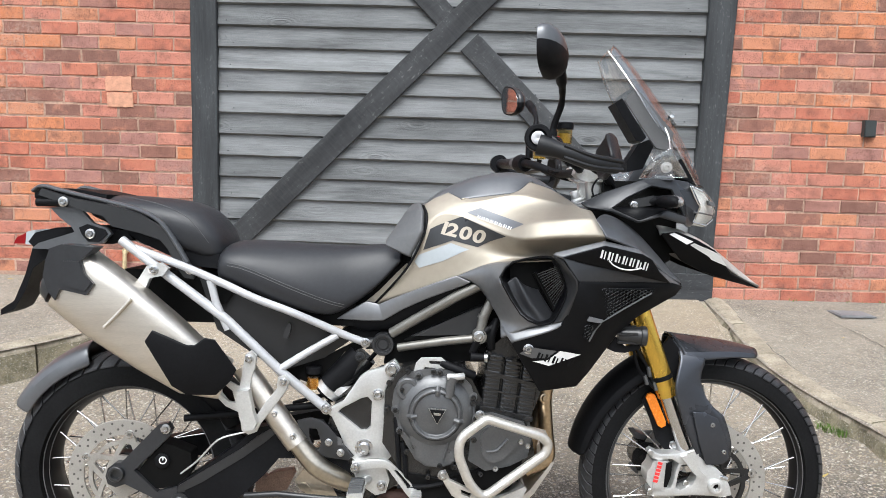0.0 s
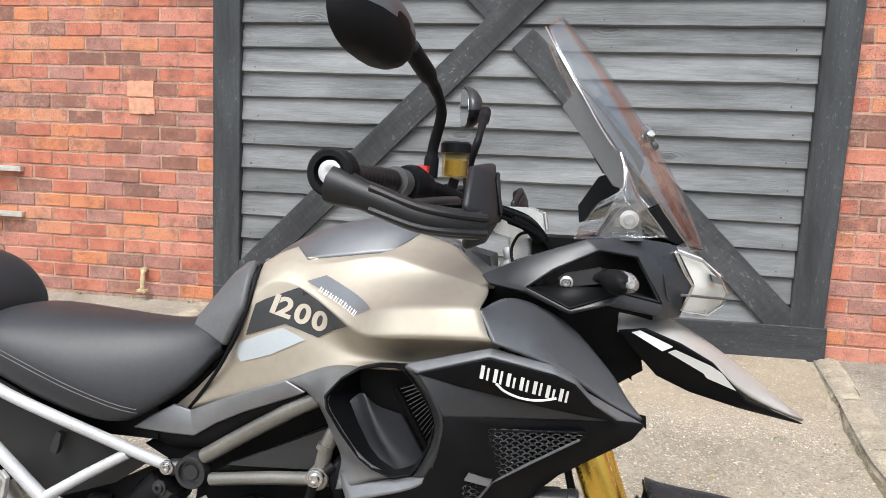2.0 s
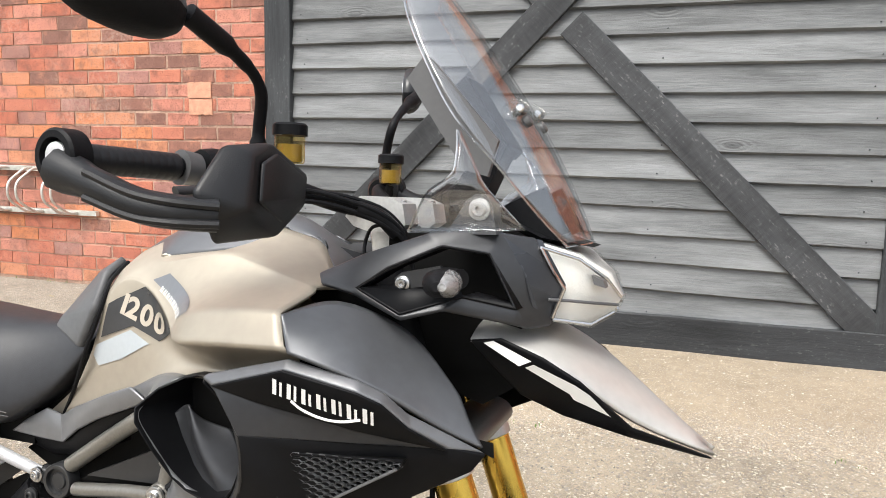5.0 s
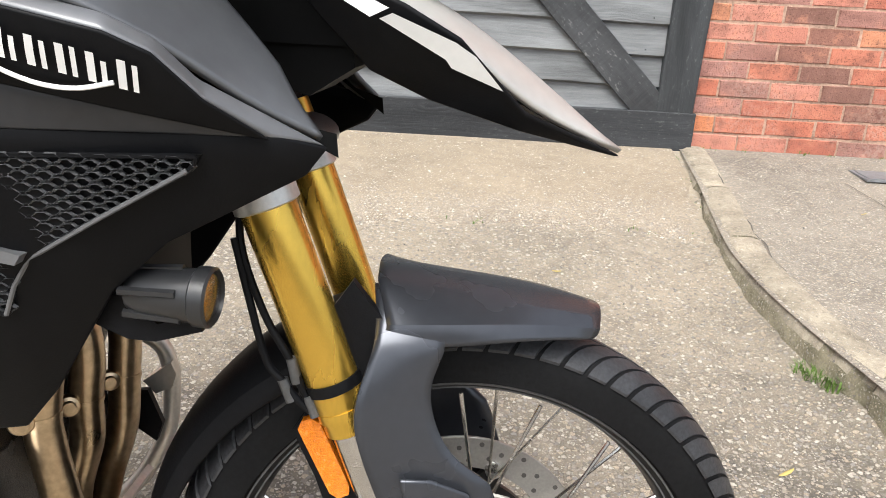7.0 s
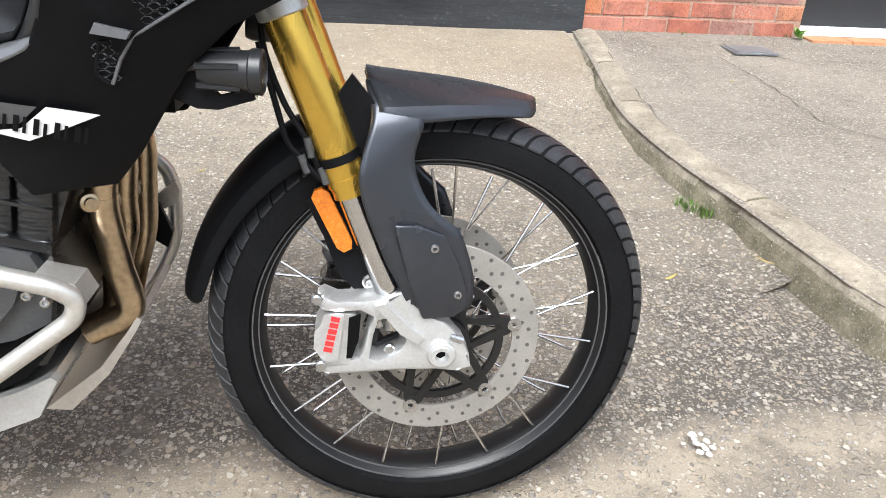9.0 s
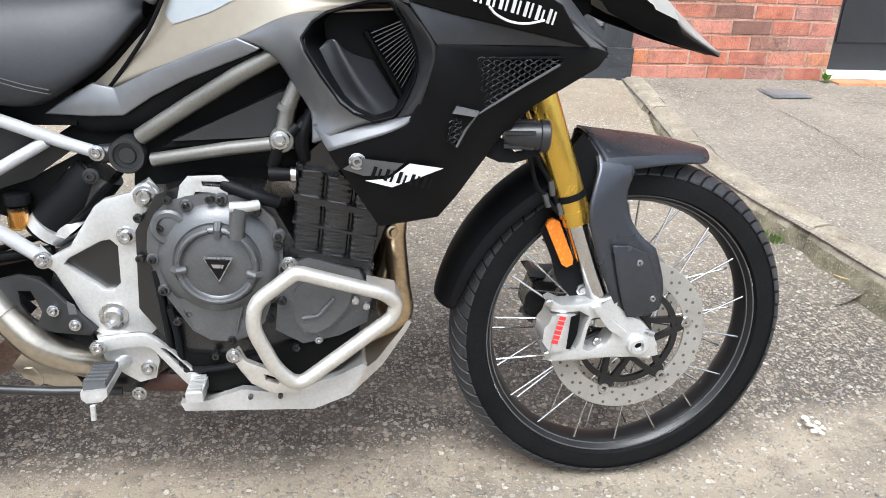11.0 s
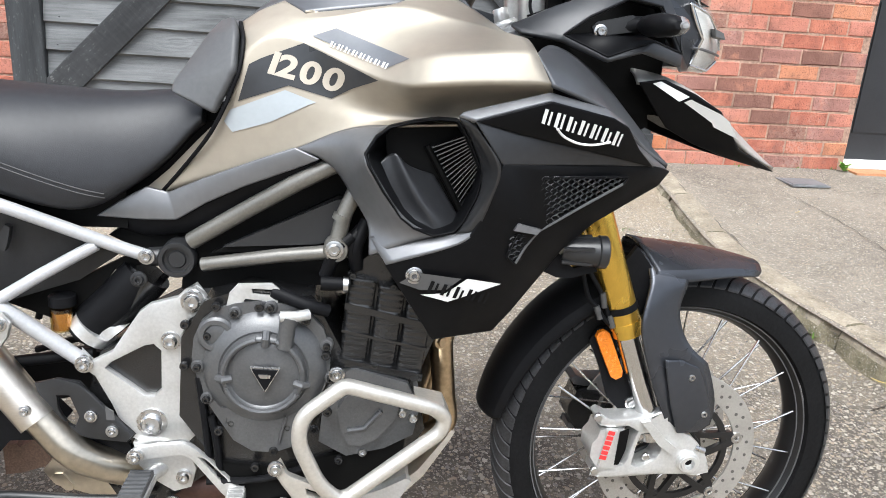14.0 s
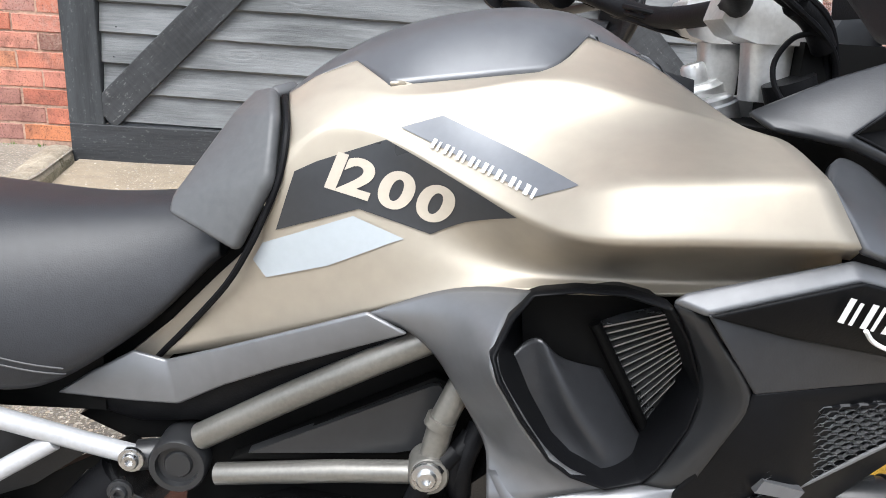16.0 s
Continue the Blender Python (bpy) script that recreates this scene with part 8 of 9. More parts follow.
part("crash_bracket", prism([(0.061, 0.400), (0.074, 0.408), (0.088, 0.390), (0.127, 0.372), (0.167, 0.351), (0.175, 0.329), (0.129, 0.327), (0.093, 0.348), (0.078, 0.373)], -0.21, -0.195, 0.004, holes=[[(0.117, 0.364), (0.145, 0.354), (0.139, 0.346), (0.119, 0.354)]]), M_CRASH, crash)
part("crash_foot", prism([(0.289, 0.520), (0.337, 0.509), (0.349, 0.484), (0.338, 0.473), (0.312, 0.497), (0.290, 0.503)], -0.2, -0.15, 0.004), M_CRASH, crash)
for q in [(0.069, -0.212, 0.403), (0.162, -0.176, 0.551)]:
    bolt(crash, Vector(q), 0.009)
belly = part("belly_plate", prism([(-0.027, 0.293), (-0.020, 0.283), (0.195, 0.280), (0.253, 0.297), (0.288, 0.353), (0.281, 0.361), (0.240, 0.337), (0.179, 0.313), (0.120, 0.302), (0.018, 0.297)], -0.165, 0.165, 0.004), M_CRASH, bike, "bright aluminium belly plate")
part("sump", prism([(-0.027, 0.385), (0.062, 0.372), (0.197, 0.408), (0.263, 0.456), (0.278, 0.432), (0.273, 0.388), (0.245, 0.353), (0.182, 0.322), (0.120, 0.310), (0.018, 0.309), (-0.016, 0.307)], -0.160, 0.160, 0.006), M_BLK_DEEP, bike)
part("belly_nose", prism([(0.224, 0.248), (0.310, 0.317), (0.360, 0.385), (0.367, 0.400), (0.375, 0.395), (0.366, 0.377), (0.321, 0.306), (0.261, 0.245)], -0.075, 0.12, 0.003), M_CRASH, belly)
bside = part("belly_flank", prism([(-0.032, 0.298), (0.018, 0.302), (0.074, 0.321), (0.131, 0.313), (0.178, 0.322), (0.240, 0.344), (0.282, 0.365), (0.290, 0.359), (0.260, 0.304), (0.196, 0.278), (-0.025, 0.282)], -0.180, -0.164, 0.004), M_ALU, belly)
for q in [(0.088, -0.182, 0.309), (0.139, -0.182, 0.309)]:
    bolt(belly, Vector(q), 0.0045, material=M_ENGINE, washer=False)

# ---- swingarm, shock, rear brake, stand
part("brown_plate", prism([(-0.481, 0.280), (-0.457, 0.283), (-0.450, 0.275), (-0.425, 0.291), (-0.371, 0.299), (-0.366, 0.285), (-0.387, 0.240), (-0.449, 0.221), (-0.480, 0.217)], 0.09, 0.12, 0.006), M_CASE, bike, "brown pitted plate on the left, ahead of the rear wheel")
swing = part("swingarm", prism([(-0.639, 0.327), (-0.571, 0.378), (-0.494, 0.431), (-0.427, 0.489), (-0.363, 0.500), (-0.312, 0.477), (-0.281, 0.442), (-0.315, 0.409), (-0.369, 0.407), (-0.409, 0.359), (-0.473, 0.299), (-0.540, 0.263), (-0.605, 0.245), (-0.649, 0.234)], -0.125, -0.085, 0.014), M_BLK, bike, "black swingarm")
part("swingarm_left", prism([(-0.82, 0.31), (-0.25, 0.40), (-0.2, 0.46), (-0.3, 0.48), (-0.82, 0.37)], 0.085, 0.13, 0.014), M_BLK, bike)
bolt(swing, Vector((-0.632, -0.128, 0.283)), 0.016, depth=0.010, material=M_BLK_SOFT)
part("swing_plate", prism([(-0.320, 0.513), (-0.284, 0.522), (-0.253, 0.513), (-0.232, 0.493), (-0.203, 0.458), (-0.172, 0.420), (-0.183, 0.408), (-0.239, 0.415), (-0.280, 0.429), (-0.308, 0.458)], -0.135, -0.126, 0.003, holes=[[(-0.287, 0.492), (-0.268, 0.492), (-0.255, 0.455), (-0.262, 0.436), (-0.275, 0.443), (-0.286, 0.469)]]), M_BLK_SOFT, bike)
# A highlight on the black plate, painted as a small grey chip.
part("plate_glint", prism([(-0.212, 0.474), (-0.200, 0.466), (-0.198, 0.450), (-0.211, 0.450)], -0.1375, -0.135, 0.001), M_GREYDECAL, bike)
for q in [(-0.235, -0.137, 0.457), (-0.203, -0.137, 0.430)]:
    bolt(bike, Vector(q), 0.007)
# Paler strip on the side stands in for the swingarm's lit top face.
part("swing_top_sheen", prism([(-0.636, 0.326), (-0.471, 0.430), (-0.426, 0.466), (-0.383, 0.491), (-0.362, 0.489), (-0.401, 0.454), (-0.462, 0.408), (-0.573, 0.337), (-0.638, 0.304)], -0.128, -0.122, 0.002), M_BLK_SOFT, bike)
part("torque_rod", tube([(-0.629, -0.100, 0.502), (-0.493, -0.100, 0.518), (-0.239, -0.090, 0.549)], 0.010, 12), M_BLK, bike)
hubarm = part("hub_arm", prism([(-0.832, 0.346), (-0.826, 0.368), (-0.805, 0.384), (-0.790, 0.384), (-0.690, 0.491), (-0.666, 0.495), (-0.654, 0.477), (-0.663, 0.458), (-0.756, 0.363), (-0.693, 0.306), (-0.647, 0.320), (-0.617, 0.311), (-0.662, 0.288), (-0.699, 0.287), (-0.780, 0.326), (-0.805, 0.316), (-0.826, 0.325)], -0.125, -0.105, 0.008, segments=3), M_NOSE, bike, "black rear hub carrier")
part("hub_nut", lathe([(0, 0.021), (0.010, 0.021), (0.012, 0.019), (0.012, 0.013), (0.003, 0.012), (0.003, 0)], (-0.801, -0.126, 0.355), (0, -1, 0), 24), M_BLK_SOFT, hubarm)
bolt(hubarm, Vector((-0.671, -0.127, 0.479)), 0.009)
cal_r = part("rear_caliper", prism([(-0.748, 0.360), (-0.724, 0.392), (-0.681, 0.439), (-0.648, 0.428), (-0.608, 0.413), (-0.602, 0.367), (-0.632, 0.323), (-0.666, 0.316), (-0.702, 0.312)], -0.115, -0.06, 0.008), M_BLK_DEEP, bike, "black rear brake caliper")
part("caliper_cap", lathe([(0, 0.020), (0.006, 0.020), (0.008, 0.017), (0.008, 0)], (-0.682, -0.116, 0.390), (0, -1, 0), 24), M_BLK, cal_r)
part("caliper_mark", ring_lathe([(-0.001, 0.0105), (0.001, 0.0105), (0.001, 0.0080), (-0.001, 0.0080)], Vector((-0.679, -0.124, 0.393)), sides=24), M_WHITE, cal_r)
part("caliper_mark", prism([(-0.680, 0.402), (-0.677, 0.402), (-0.677, 0.393), (-0.680, 0.393)], -0.1255, -0.1245), M_WHITE, cal_r)
part("brake_line", tube(curve_through([(-0.632, -0.120, 0.357), (-0.584, -0.130, 0.397), (-0.529, -0.140, 0.456), (-0.479, -0.130, 0.472), (-0.424, -0.110, 0.480)], 6), 0.0026, 8), M_ALU, bike)
part("shock_body", tube([(-0.152, -0.060, 0.681), (-0.186, -0.060, 0.640), (-0.260, -0.060, 0.576)], 0.038, 20), M_ENGINE_DARK, bike, "dark rear shock body")
part("shock_spring", tube([(-0.211, -0.055, 0.575), (-0.243, -0.055, 0.615)], [0.041, 0.041], 20), M_ALU, bike)
bolt(bike, Vector((-0.160, -0.100, 0.681)), 0.009, material=M_BLK_SOFT)
res = part("rear_reservoir", lathe([(0, 0.016), (0.002, 0.018), (0.038, 0.018), (0.04, 0.016)], (-0.286, -0.090, 0.589), (0, 0, 1), 20), M_RESERVOIR, bike, "amber brake fluid reservoir")
part("reservoir_cap", lathe([(0, 0.021), (0.016, 0.021), (0.018, 0.018)], (-0.284, -0.090, 0.632), (0, 0, 1), 20), M_BLK, res)
part("reservoir_fluid", lathe([(0, 0.0155), (0.028, 0.0155)], (-0.286, -0.090, 0.592), (0, 0, 1), 20), M_COPPER, res)
part("stand_bar", tube([(-0.458, -0.130, 0.304), (-0.369, -0.140, 0.315), (-0.251, -0.140, 0.306), (-0.142, -0.130, 0.297)], 0.0085, 12), M_BLK_SOFT, bike, "black centre stand bar")
part("side_stand", tube([(-0.05, 0.12, 0.30), (-0.02, 0.22, 0.12), (0.0, 0.27, 0.035)], 0.013, 12), M_BLK, bike, "black side stand")
part("stand_foot", box(-0.04, 0.05, 0.235, 0.305, 0.022, 0.034, 0.004), M_BLK, bike)
part("swing_pivot_cover", prism([(-0.286, 0.416), (-0.187, 0.410), (-0.167, 0.336), (-0.211, 0.349), (-0.266, 0.374)], -0.115, -0.10, 0.004), M_BLK, bike)
for pts in ([(-0.346, -0.050, 0.537), (-0.288, -0.060, 0.558), (-0.211, -0.050, 0.585), (-0.076, -0.040, 0.736)], [(-0.250, -0.060, 0.679), (-0.314, -0.070, 0.655), (-0.335, -0.060, 0.598)], [(-0.079, -0.100, 0.600), (-0.068, -0.110, 0.522), (-0.080, -0.100, 0.446), (-0.053, -0.100, 0.360)], [(-0.059, -0.155, 0.536), (-0.051, -0.158, 0.468), (-0.044, -0.155, 0.372)], [(-0.040, -0.160, 0.469), (-0.031, -0.165, 0.424), (-0.027, -0.160, 0.362)], [(-0.049, -0.160, 0.350), (0.040, -0.165, 0.357), (0.107, -0.160, 0.373)]):
    part("cable", tube(curve_through(pts, 6), 0.006, 8), M_BLK, bike)

# rear inner mudguard, tail, number plate carrier
def hugger(r, a0, a1, w, name, material, label):
    rings = []
    for k in range(11):
        a = radians(a0 + (a1 - a0) * k / 10)
        u = Vector((math.cos(a), 0, math.sin(a)))
        c = REAR_AXLE + u * r
        ww = w * (0.86 + 0.14 * math.sin(math.pi * k / 10))
        rings.append([c + Vector((0, f * ww, 0)) + u * l for f, l in ((-1, -0.055), (-0.98, -0.02), (-0.75, 0.0), (0, 0.012), (0.75, 0.0), (0.98, -0.02), (1, -0.055))])
    ob = part(name, loft(rings, caps=False, closed=False), material, bike, label)
    return modify(ob, 0.005, 0, 1, 0)


hugger(0.366, 108, 150, 0.082, "rear_mudguard", M_GRAPH, "satin dark grey rear mudguard")
hugger(0.355, 25, 75, 0.085, "rear_hugger", M_BLK, "matt black inner mudguard")
part("plate_carrier", loft([[(x, w * f, z + h * g) for f, g in ((-1, -1), (-1, 1), (1, 1), (1, -1))] for (x, z), w, h in zip([(-0.905, 0.981), (-0.981, 0.972), (-1.058, 0.923), (-1.082, 0.853), (-1.113, 0.790), (-1.144, 0.771)], (0.06, 0.06, 0.055, 0.05, 0.05, 0.06), (0.02, 0.022, 0.03, 0.022, 0.012, 0.008))]), M_BLK, bike, "black number plate carrier")
tail_lamp = part("tail_lamp", prism([(-1.081, 0.991), (-1.059, 0.997), (-1.050, 0.984), (-1.053, 0.955), (-1.084, 0.957)], -0.045, 0.045, 0.008), M_PALE, bike, "small tail lamp with a red lens")
part("lamp_lens", prism([(-1.118, 0.958), (-1.109, 0.975), (-1.081, 0.990), (-1.078, 0.959)], -0.042, 0.042, 0.006), M_RED, tail_lamp)
part("tail_cowl", prism([(-1.052, 0.967), (-1.034, 0.992), (-0.977, 1.007), (-0.924, 1.010), (-0.879, 1.011), (-0.789, 1.004), (-0.773, 0.979), (-0.826, 0.967), (-0.977, 0.966), (-1.037, 0.953)], -0.09, 0.09, 0.01), M_BLK, bike)
rack = part("luggage_rack", prism([(-0.999, 1.093), (-0.990, 1.110), (-0.914, 1.088), (-0.808, 1.070), (-0.734, 1.051), (-0.681, 1.022), (-0.644, 0.975), (-0.591, 0.904), (-0.595, 0.883), (-0.619, 0.887), (-0.644, 0.918), (-0.662, 0.960), (-0.684, 0.985), (-0.734, 1.000), (-0.808, 1.016), (-0.832, 1.043), (-0.888, 1.055), (-0.926, 1.070)], -0.140, -0.126, 0.004), M_BLK_SOFT, bike, "black grab rail and luggage rack")
mirrored(rack)
top_rail = part("rail_top", tube(curve_through([(-1.022, -0.118, 1.103), (-0.997, -0.120, 1.117), (-0.945, -0.124, 1.106), (-0.884, -0.128, 1.093), (-0.808, -0.132, 1.078), (-0.734, -0.134, 1.059), (-0.684, -0.134, 1.031), (-0.645, -0.134, 0.980), (-0.613, -0.134, 0.927)], 4), 0.0125, 10, flat=0.45), M_GRAPH, rack, "satin grey upper edge")
mirrored(top_rail)
part("rack_plate", prism([(-1.029, 1.113), (-0.915, 1.111), (-0.839, 1.098), (-0.839, 1.072), (-0.961, 1.072), (-1.029, 1.085)], -0.10, 0.10, 0.006), M_BLK, bike)
brace = part("rack_brace", prism([(-0.976, 1.060), (-0.920, 1.070), (-0.891, 1.052), (-0.865, 1.023), (-0.828, 1.010), (-0.817, 0.996), (-0.839, 0.970), (-0.888, 0.966), (-0.977, 0.951), (-1.025, 0.952), (-1.007, 0.967), (-0.913, 0.998), (-0.920, 1.011), (-0.950, 1.034)], -0.124, -0.108, 0.005), M_GRAPH, bike, "satin grey arm under the luggage rack")
mirrored(brace)
part("brace_plate", prism([(-0.899, 1.010), (-0.877, 1.020), (-0.831, 1.006), (-0.825, 0.994), (-0.846, 0.974), (-0.875, 0.974), (-0.890, 0.991)], -0.130, -0.122, 0.003), M_BLK, brace)
part("rack_knob", tube([(-1.008, -0.128, 1.074), (-0.931, -0.128, 1.077)], [0.011, 0.014], 12), M_BLK, rack)
for q in [(-0.868, -0.131, 0.995), (-0.604, -0.142, 0.909), (-0.933, -0.142, 1.077)]:
    bolt(bike, Vector(q), 0.009)
part("pillion_base", prism([(-0.835, 1.038), (-0.730, 1.056), (-0.625, 0.961), (-0.528, 0.945), (-0.490, 0.904), (-0.610, 0.916), (-0.745, 0.973)], -0.105, 0.105, 0.01), M_BLK, bike)

# ---- handlebar and cockpit
BAR_R = Vector((0.255, -0.456, 1.247))
bar_pts = [BAR_R, Vector((0.300, -0.31, 1.243)), Vector((0.338, -0.19, 1.235)), Vector((0.405, -0.10, 1.205)), Vector((0.42, 0.0, 1.195))]
bar_l = [Vector((p.x - 0.015, -p.y + 0.04, p.z - 0.012)) for p in bar_pts[:-1]][::-1]
part("handlebar", tube(curve_through(bar_pts + bar_l, 5), 0.0125, 14), M_BLK, bike, "black tapered handlebar")


def left_of(p):
    """The matching place at the other bar end; the bars are turned a little."""
    return Vector((p[0] - 0.015, -p[1] + 0.04, p[2] - 0.012))


def both(name, make, material, label="", parent=None, sub=0, thick=0.0, bevel=0.0):
    """A part at either end of the bar."""
    out = []
    for f in (Vector, left_of):
        ob = part(name, make(f), material, parent or bike, label)
        if sub or thick or bevel:
            modify(ob, thick, bevel, sub, 0)
        out.append(ob)
    return out


def grip(f):
    a, b = f(BAR_R), f(bar_pts[1])
    n = (b - a).length
    prof = [(n * 0.05, 0.012)]
    for k in range(13):
        s0, s1 = n * (0.06 + 0.88 * k / 13), n * (0.06 + 0.88 * (k + 0.8) / 13)
        prof += [(s0, 0.0166), (s0 + 0.001, 0.0168), (s1, 0.0168), (s1 + 0.001, 0.0166)]
    return lathe(prof + [(n * 0.96, 0.012)], a, b - a, 16)


both("grip", grip, M_GUARD, "black ribbed rubber grip")
both("grip_flange", lambda f: tube([f(bar_pts[1]).lerp(f(bar_pts[0]), 0.02), f(bar_pts[1]).lerp(f(bar_pts[2]), 0.16)], [0.022, 0.020], 20), M_GREYDECAL)
both("switch_box", lambda f: tube([f(bar_pts[1]).lerp(f(bar_pts[2]), 0.2), f(bar_pts[1]).lerp(f(bar_pts[2]), 0.35), f(bar_pts[1]).lerp(f(bar_pts[2]), 0.6)], [0.026, 0.030, 0.024], 14), M_BLK, "black switch housing")
both("bar_end", lambda f: add_lathe(bmesh.new(), [(-0.02, 0.030), (0.004, 0.030), (0.007, 0.027), (0.007, 0.020), (-0.004, 0.019), (-0.004, 0.0)], f(BAR_R), Vector((-0.10, -1, 0.0)) if f is Vector else Vector((-0.10, 1, 0)), 28), M_BLK, "black bar end of the hand guard")
both("bar_end_screw", lambda f: add_lathe(bmesh.new(), [(-0.004, 0.015), (0.004, 0.015), (0.005, 0.013), (0.005, 0.004), (0.002, 0)], f(BAR_R), Vector((-0.10, -1, 0.0)) if f is Vector else Vector((-0.10, 1, 0)), 20), M_SILVER)
G_BAR = [Vector(p) for p in [(0.257, -0.452, 1.233), (0.310, -0.462, 1.218), (0.361, -0.460, 1.200), (0.399, -0.450, 1.194), (0.434, -0.425, 1.192)]]
both("guard_bar", lambda f: tube(curve_through([f(p) for p in G_BAR], 5), [0.025, 0.024, 0.022, 0.020] + [0.0185] * 17, 10, flat=1.0), M_GUARD, "black hand guard bar")
for dz, r in ((0.013, 0.0048), (-0.013, 0.0048)):
    both("guard_ridge", lambda f: tube(curve_through([f(p + Vector((0.004 * k, -0.014, dz * (1 - 0.1 * k)))) for k, p in enumerate(G_BAR[1:])], 5), r, 8), M_GUARD)
GS = [(0.417, -0.446, 1.214), (0.415, -0.395, 1.264), (0.436, -0.335, 1.273), (0.430, -0.240, 1.241), (0.426, -0.238, 1.202), (0.424, -0.300, 1.166), (0.413, -0.404, 1.162), (0.424, -0.432, 1.187), (0.440, -0.380, 1.256), (0.452, -0.404, 1.198)]
both("hand_guard", lambda f: facets({k: f(p) for k, p in zip("abcdefghij", GS)}, ["a b i j", "b c i", "c d e j i", "e f j", "f g h j", "h a j"]), M_GUARD, "matt black hand guard", thick=0.012, bevel=0.006)
mid_g = sum((Vector(GS[k]) for k in (2, 3, 4, 5, 9, 8)), Vector()) / 6
both("guard_panel", lambda f: facets({k: f(mid_g.lerp(Vector(GS[i]), 0.74) + Vector((0.009, -0.002, 0.002))) for k, i in zip("cdefji", (2, 3, 4, 5, 9, 8))}, ["c d e j i", "e f j"]), M_GUARD, "raised face panel", thick=0.006, bevel=0.003)
both("lever", lambda f: tube(curve_through([f(p) for p in ((0.375, -0.22, 1.222), (0.362, -0.28, 1.220), (0.345, -0.34, 1.216), (0.338, -0.37, 1.214))], 5), 0.007, 10, flat=0.7), M_BLK_SOFT, "dark brake lever")
# mirrors: a domed shell with the glass behind
def mirror_shell(c, s, tilt, glass):
    rings = []
    n = 28
    deep = 1.45 if s < 0 else 1.0
    sect = ((0.0, 0.96), (0.008 * deep, 1.0), (0.018 * deep, 0.95), (0.028 * deep, 0.80), (0.036 * deep, 0.55), (0.040 * deep, 0.22)) if not glass else ((-0.001, 0.90), (0.0015, 0.90))
    for d, k in sect:
        ring = []
        for i in range(n):
            a = 2 * math.pi * i / n
            ca, sa = math.cos(a), math.sin(a)
            y = 0.077 * math.copysign(abs(ca) ** 0.75, ca) * k
            z = 0.050 * math.copysign(abs(sa) ** 0.80, sa) * k * (1 + 0.16 * ca)
            y, z = y * math.cos(tilt), z * math.cos(tilt) + y * math.sin(tilt)
            ring.append(c + Vector((d - 0.016 - 0.30 * y, s * y, z)))
        rings.append(ring)
    return loft(rings)


M_MIRROR = mat("mirror_glass", (0.42, 0.43, 0.45), 0.03, 1.0, var=0.02, rough_var=0.01)
STALK_R = [(0.324, -0.183, 1.255), (0.327, -0.185, 1.300), (0.341, -0.205, 1.352), (0.336, -0.245, 1.385), (0.316, -0.326, 1.424)]
STALK_L = [(0.318, 0.272, 1.245), (0.319, 0.272, 1.300), (0.335, 0.262, 1.352), (0.335, 0.32, 1.392), (0.328, 0.415, 1.430)]
for pts, head, sgn, tilt in ((STALK_R, Vector((0.281, -0.396, 1.440)), -1, radians(14)), (STALK_L, Vector((0.285, 0.482, 1.447)), 1, radians(10))):
    st = part("mirror_stalk", tube(curve_through(pts, 6), [0.0115] * 5 + [0.0085] * 8 + [0.0075] * 4 + [0.009] * 3 + [0.0135] * 5, 12), M_BLK, bike, "black mirror stalk")
    bm = mirror_shell(head, sgn, tilt, False)
    # Upper faces take a greyer material, imitating the sky's gloss on the dome.
    for f in bm.faces:
        q = f.calc_center_median() - head
        f.material_index = 1 if q.z - math.tan(tilt) * sgn * q.y > 0.002 else 0
    part("mirror_shell", bm, [M_BLK, M_GRAPH if sgn < 0 else M_BLK_SOFT], st, "domed black mirror, the sky's gloss painted as a greyer upper half", smooth=60)
    part("mirror_glass", mirror_shell(head, sgn, tilt, True), M_MIRROR, st, "silvered mirror glass")
# fluid reservoirs
for f in (Vector, left_of):
    c = Vector((0.358, -0.155, 1.258)) if f is Vector else Vector((0.346, 0.232, 1.240))
    rv = part("reservoir", lathe([(0, 0.019), (0.003, 0.021), (0.040, 0.021)], c, (0, 0, 1), 24), M_RESERVOIR, bike, "amber brake fluid reservoir")
    part("fluid", lathe([(0.002, 0.017), (0.026, 0.017)], c, (0, 0, 1), 20), M_FLUID, rv)
    part("reservoir_cap", lathe([(0, 0.024), (0.014, 0.024), (0.017, 0.021), (0.017, 0)], c + Vector((0, 0, 0.038)), (0, 0, 1), 24), M_BLK, rv)
    part("reservoir_stay", tube([c + Vector((0, 0, -0.002)), c + Vector((-0.01, 0.0, -0.035))], 0.008, 8), M_BLK, rv)
part("kill_switch", box(0.318, 0.332, -0.252, -0.232, 1.256, 1.270, 0.003), M_REDPRINT, bike, "small red kill switch")
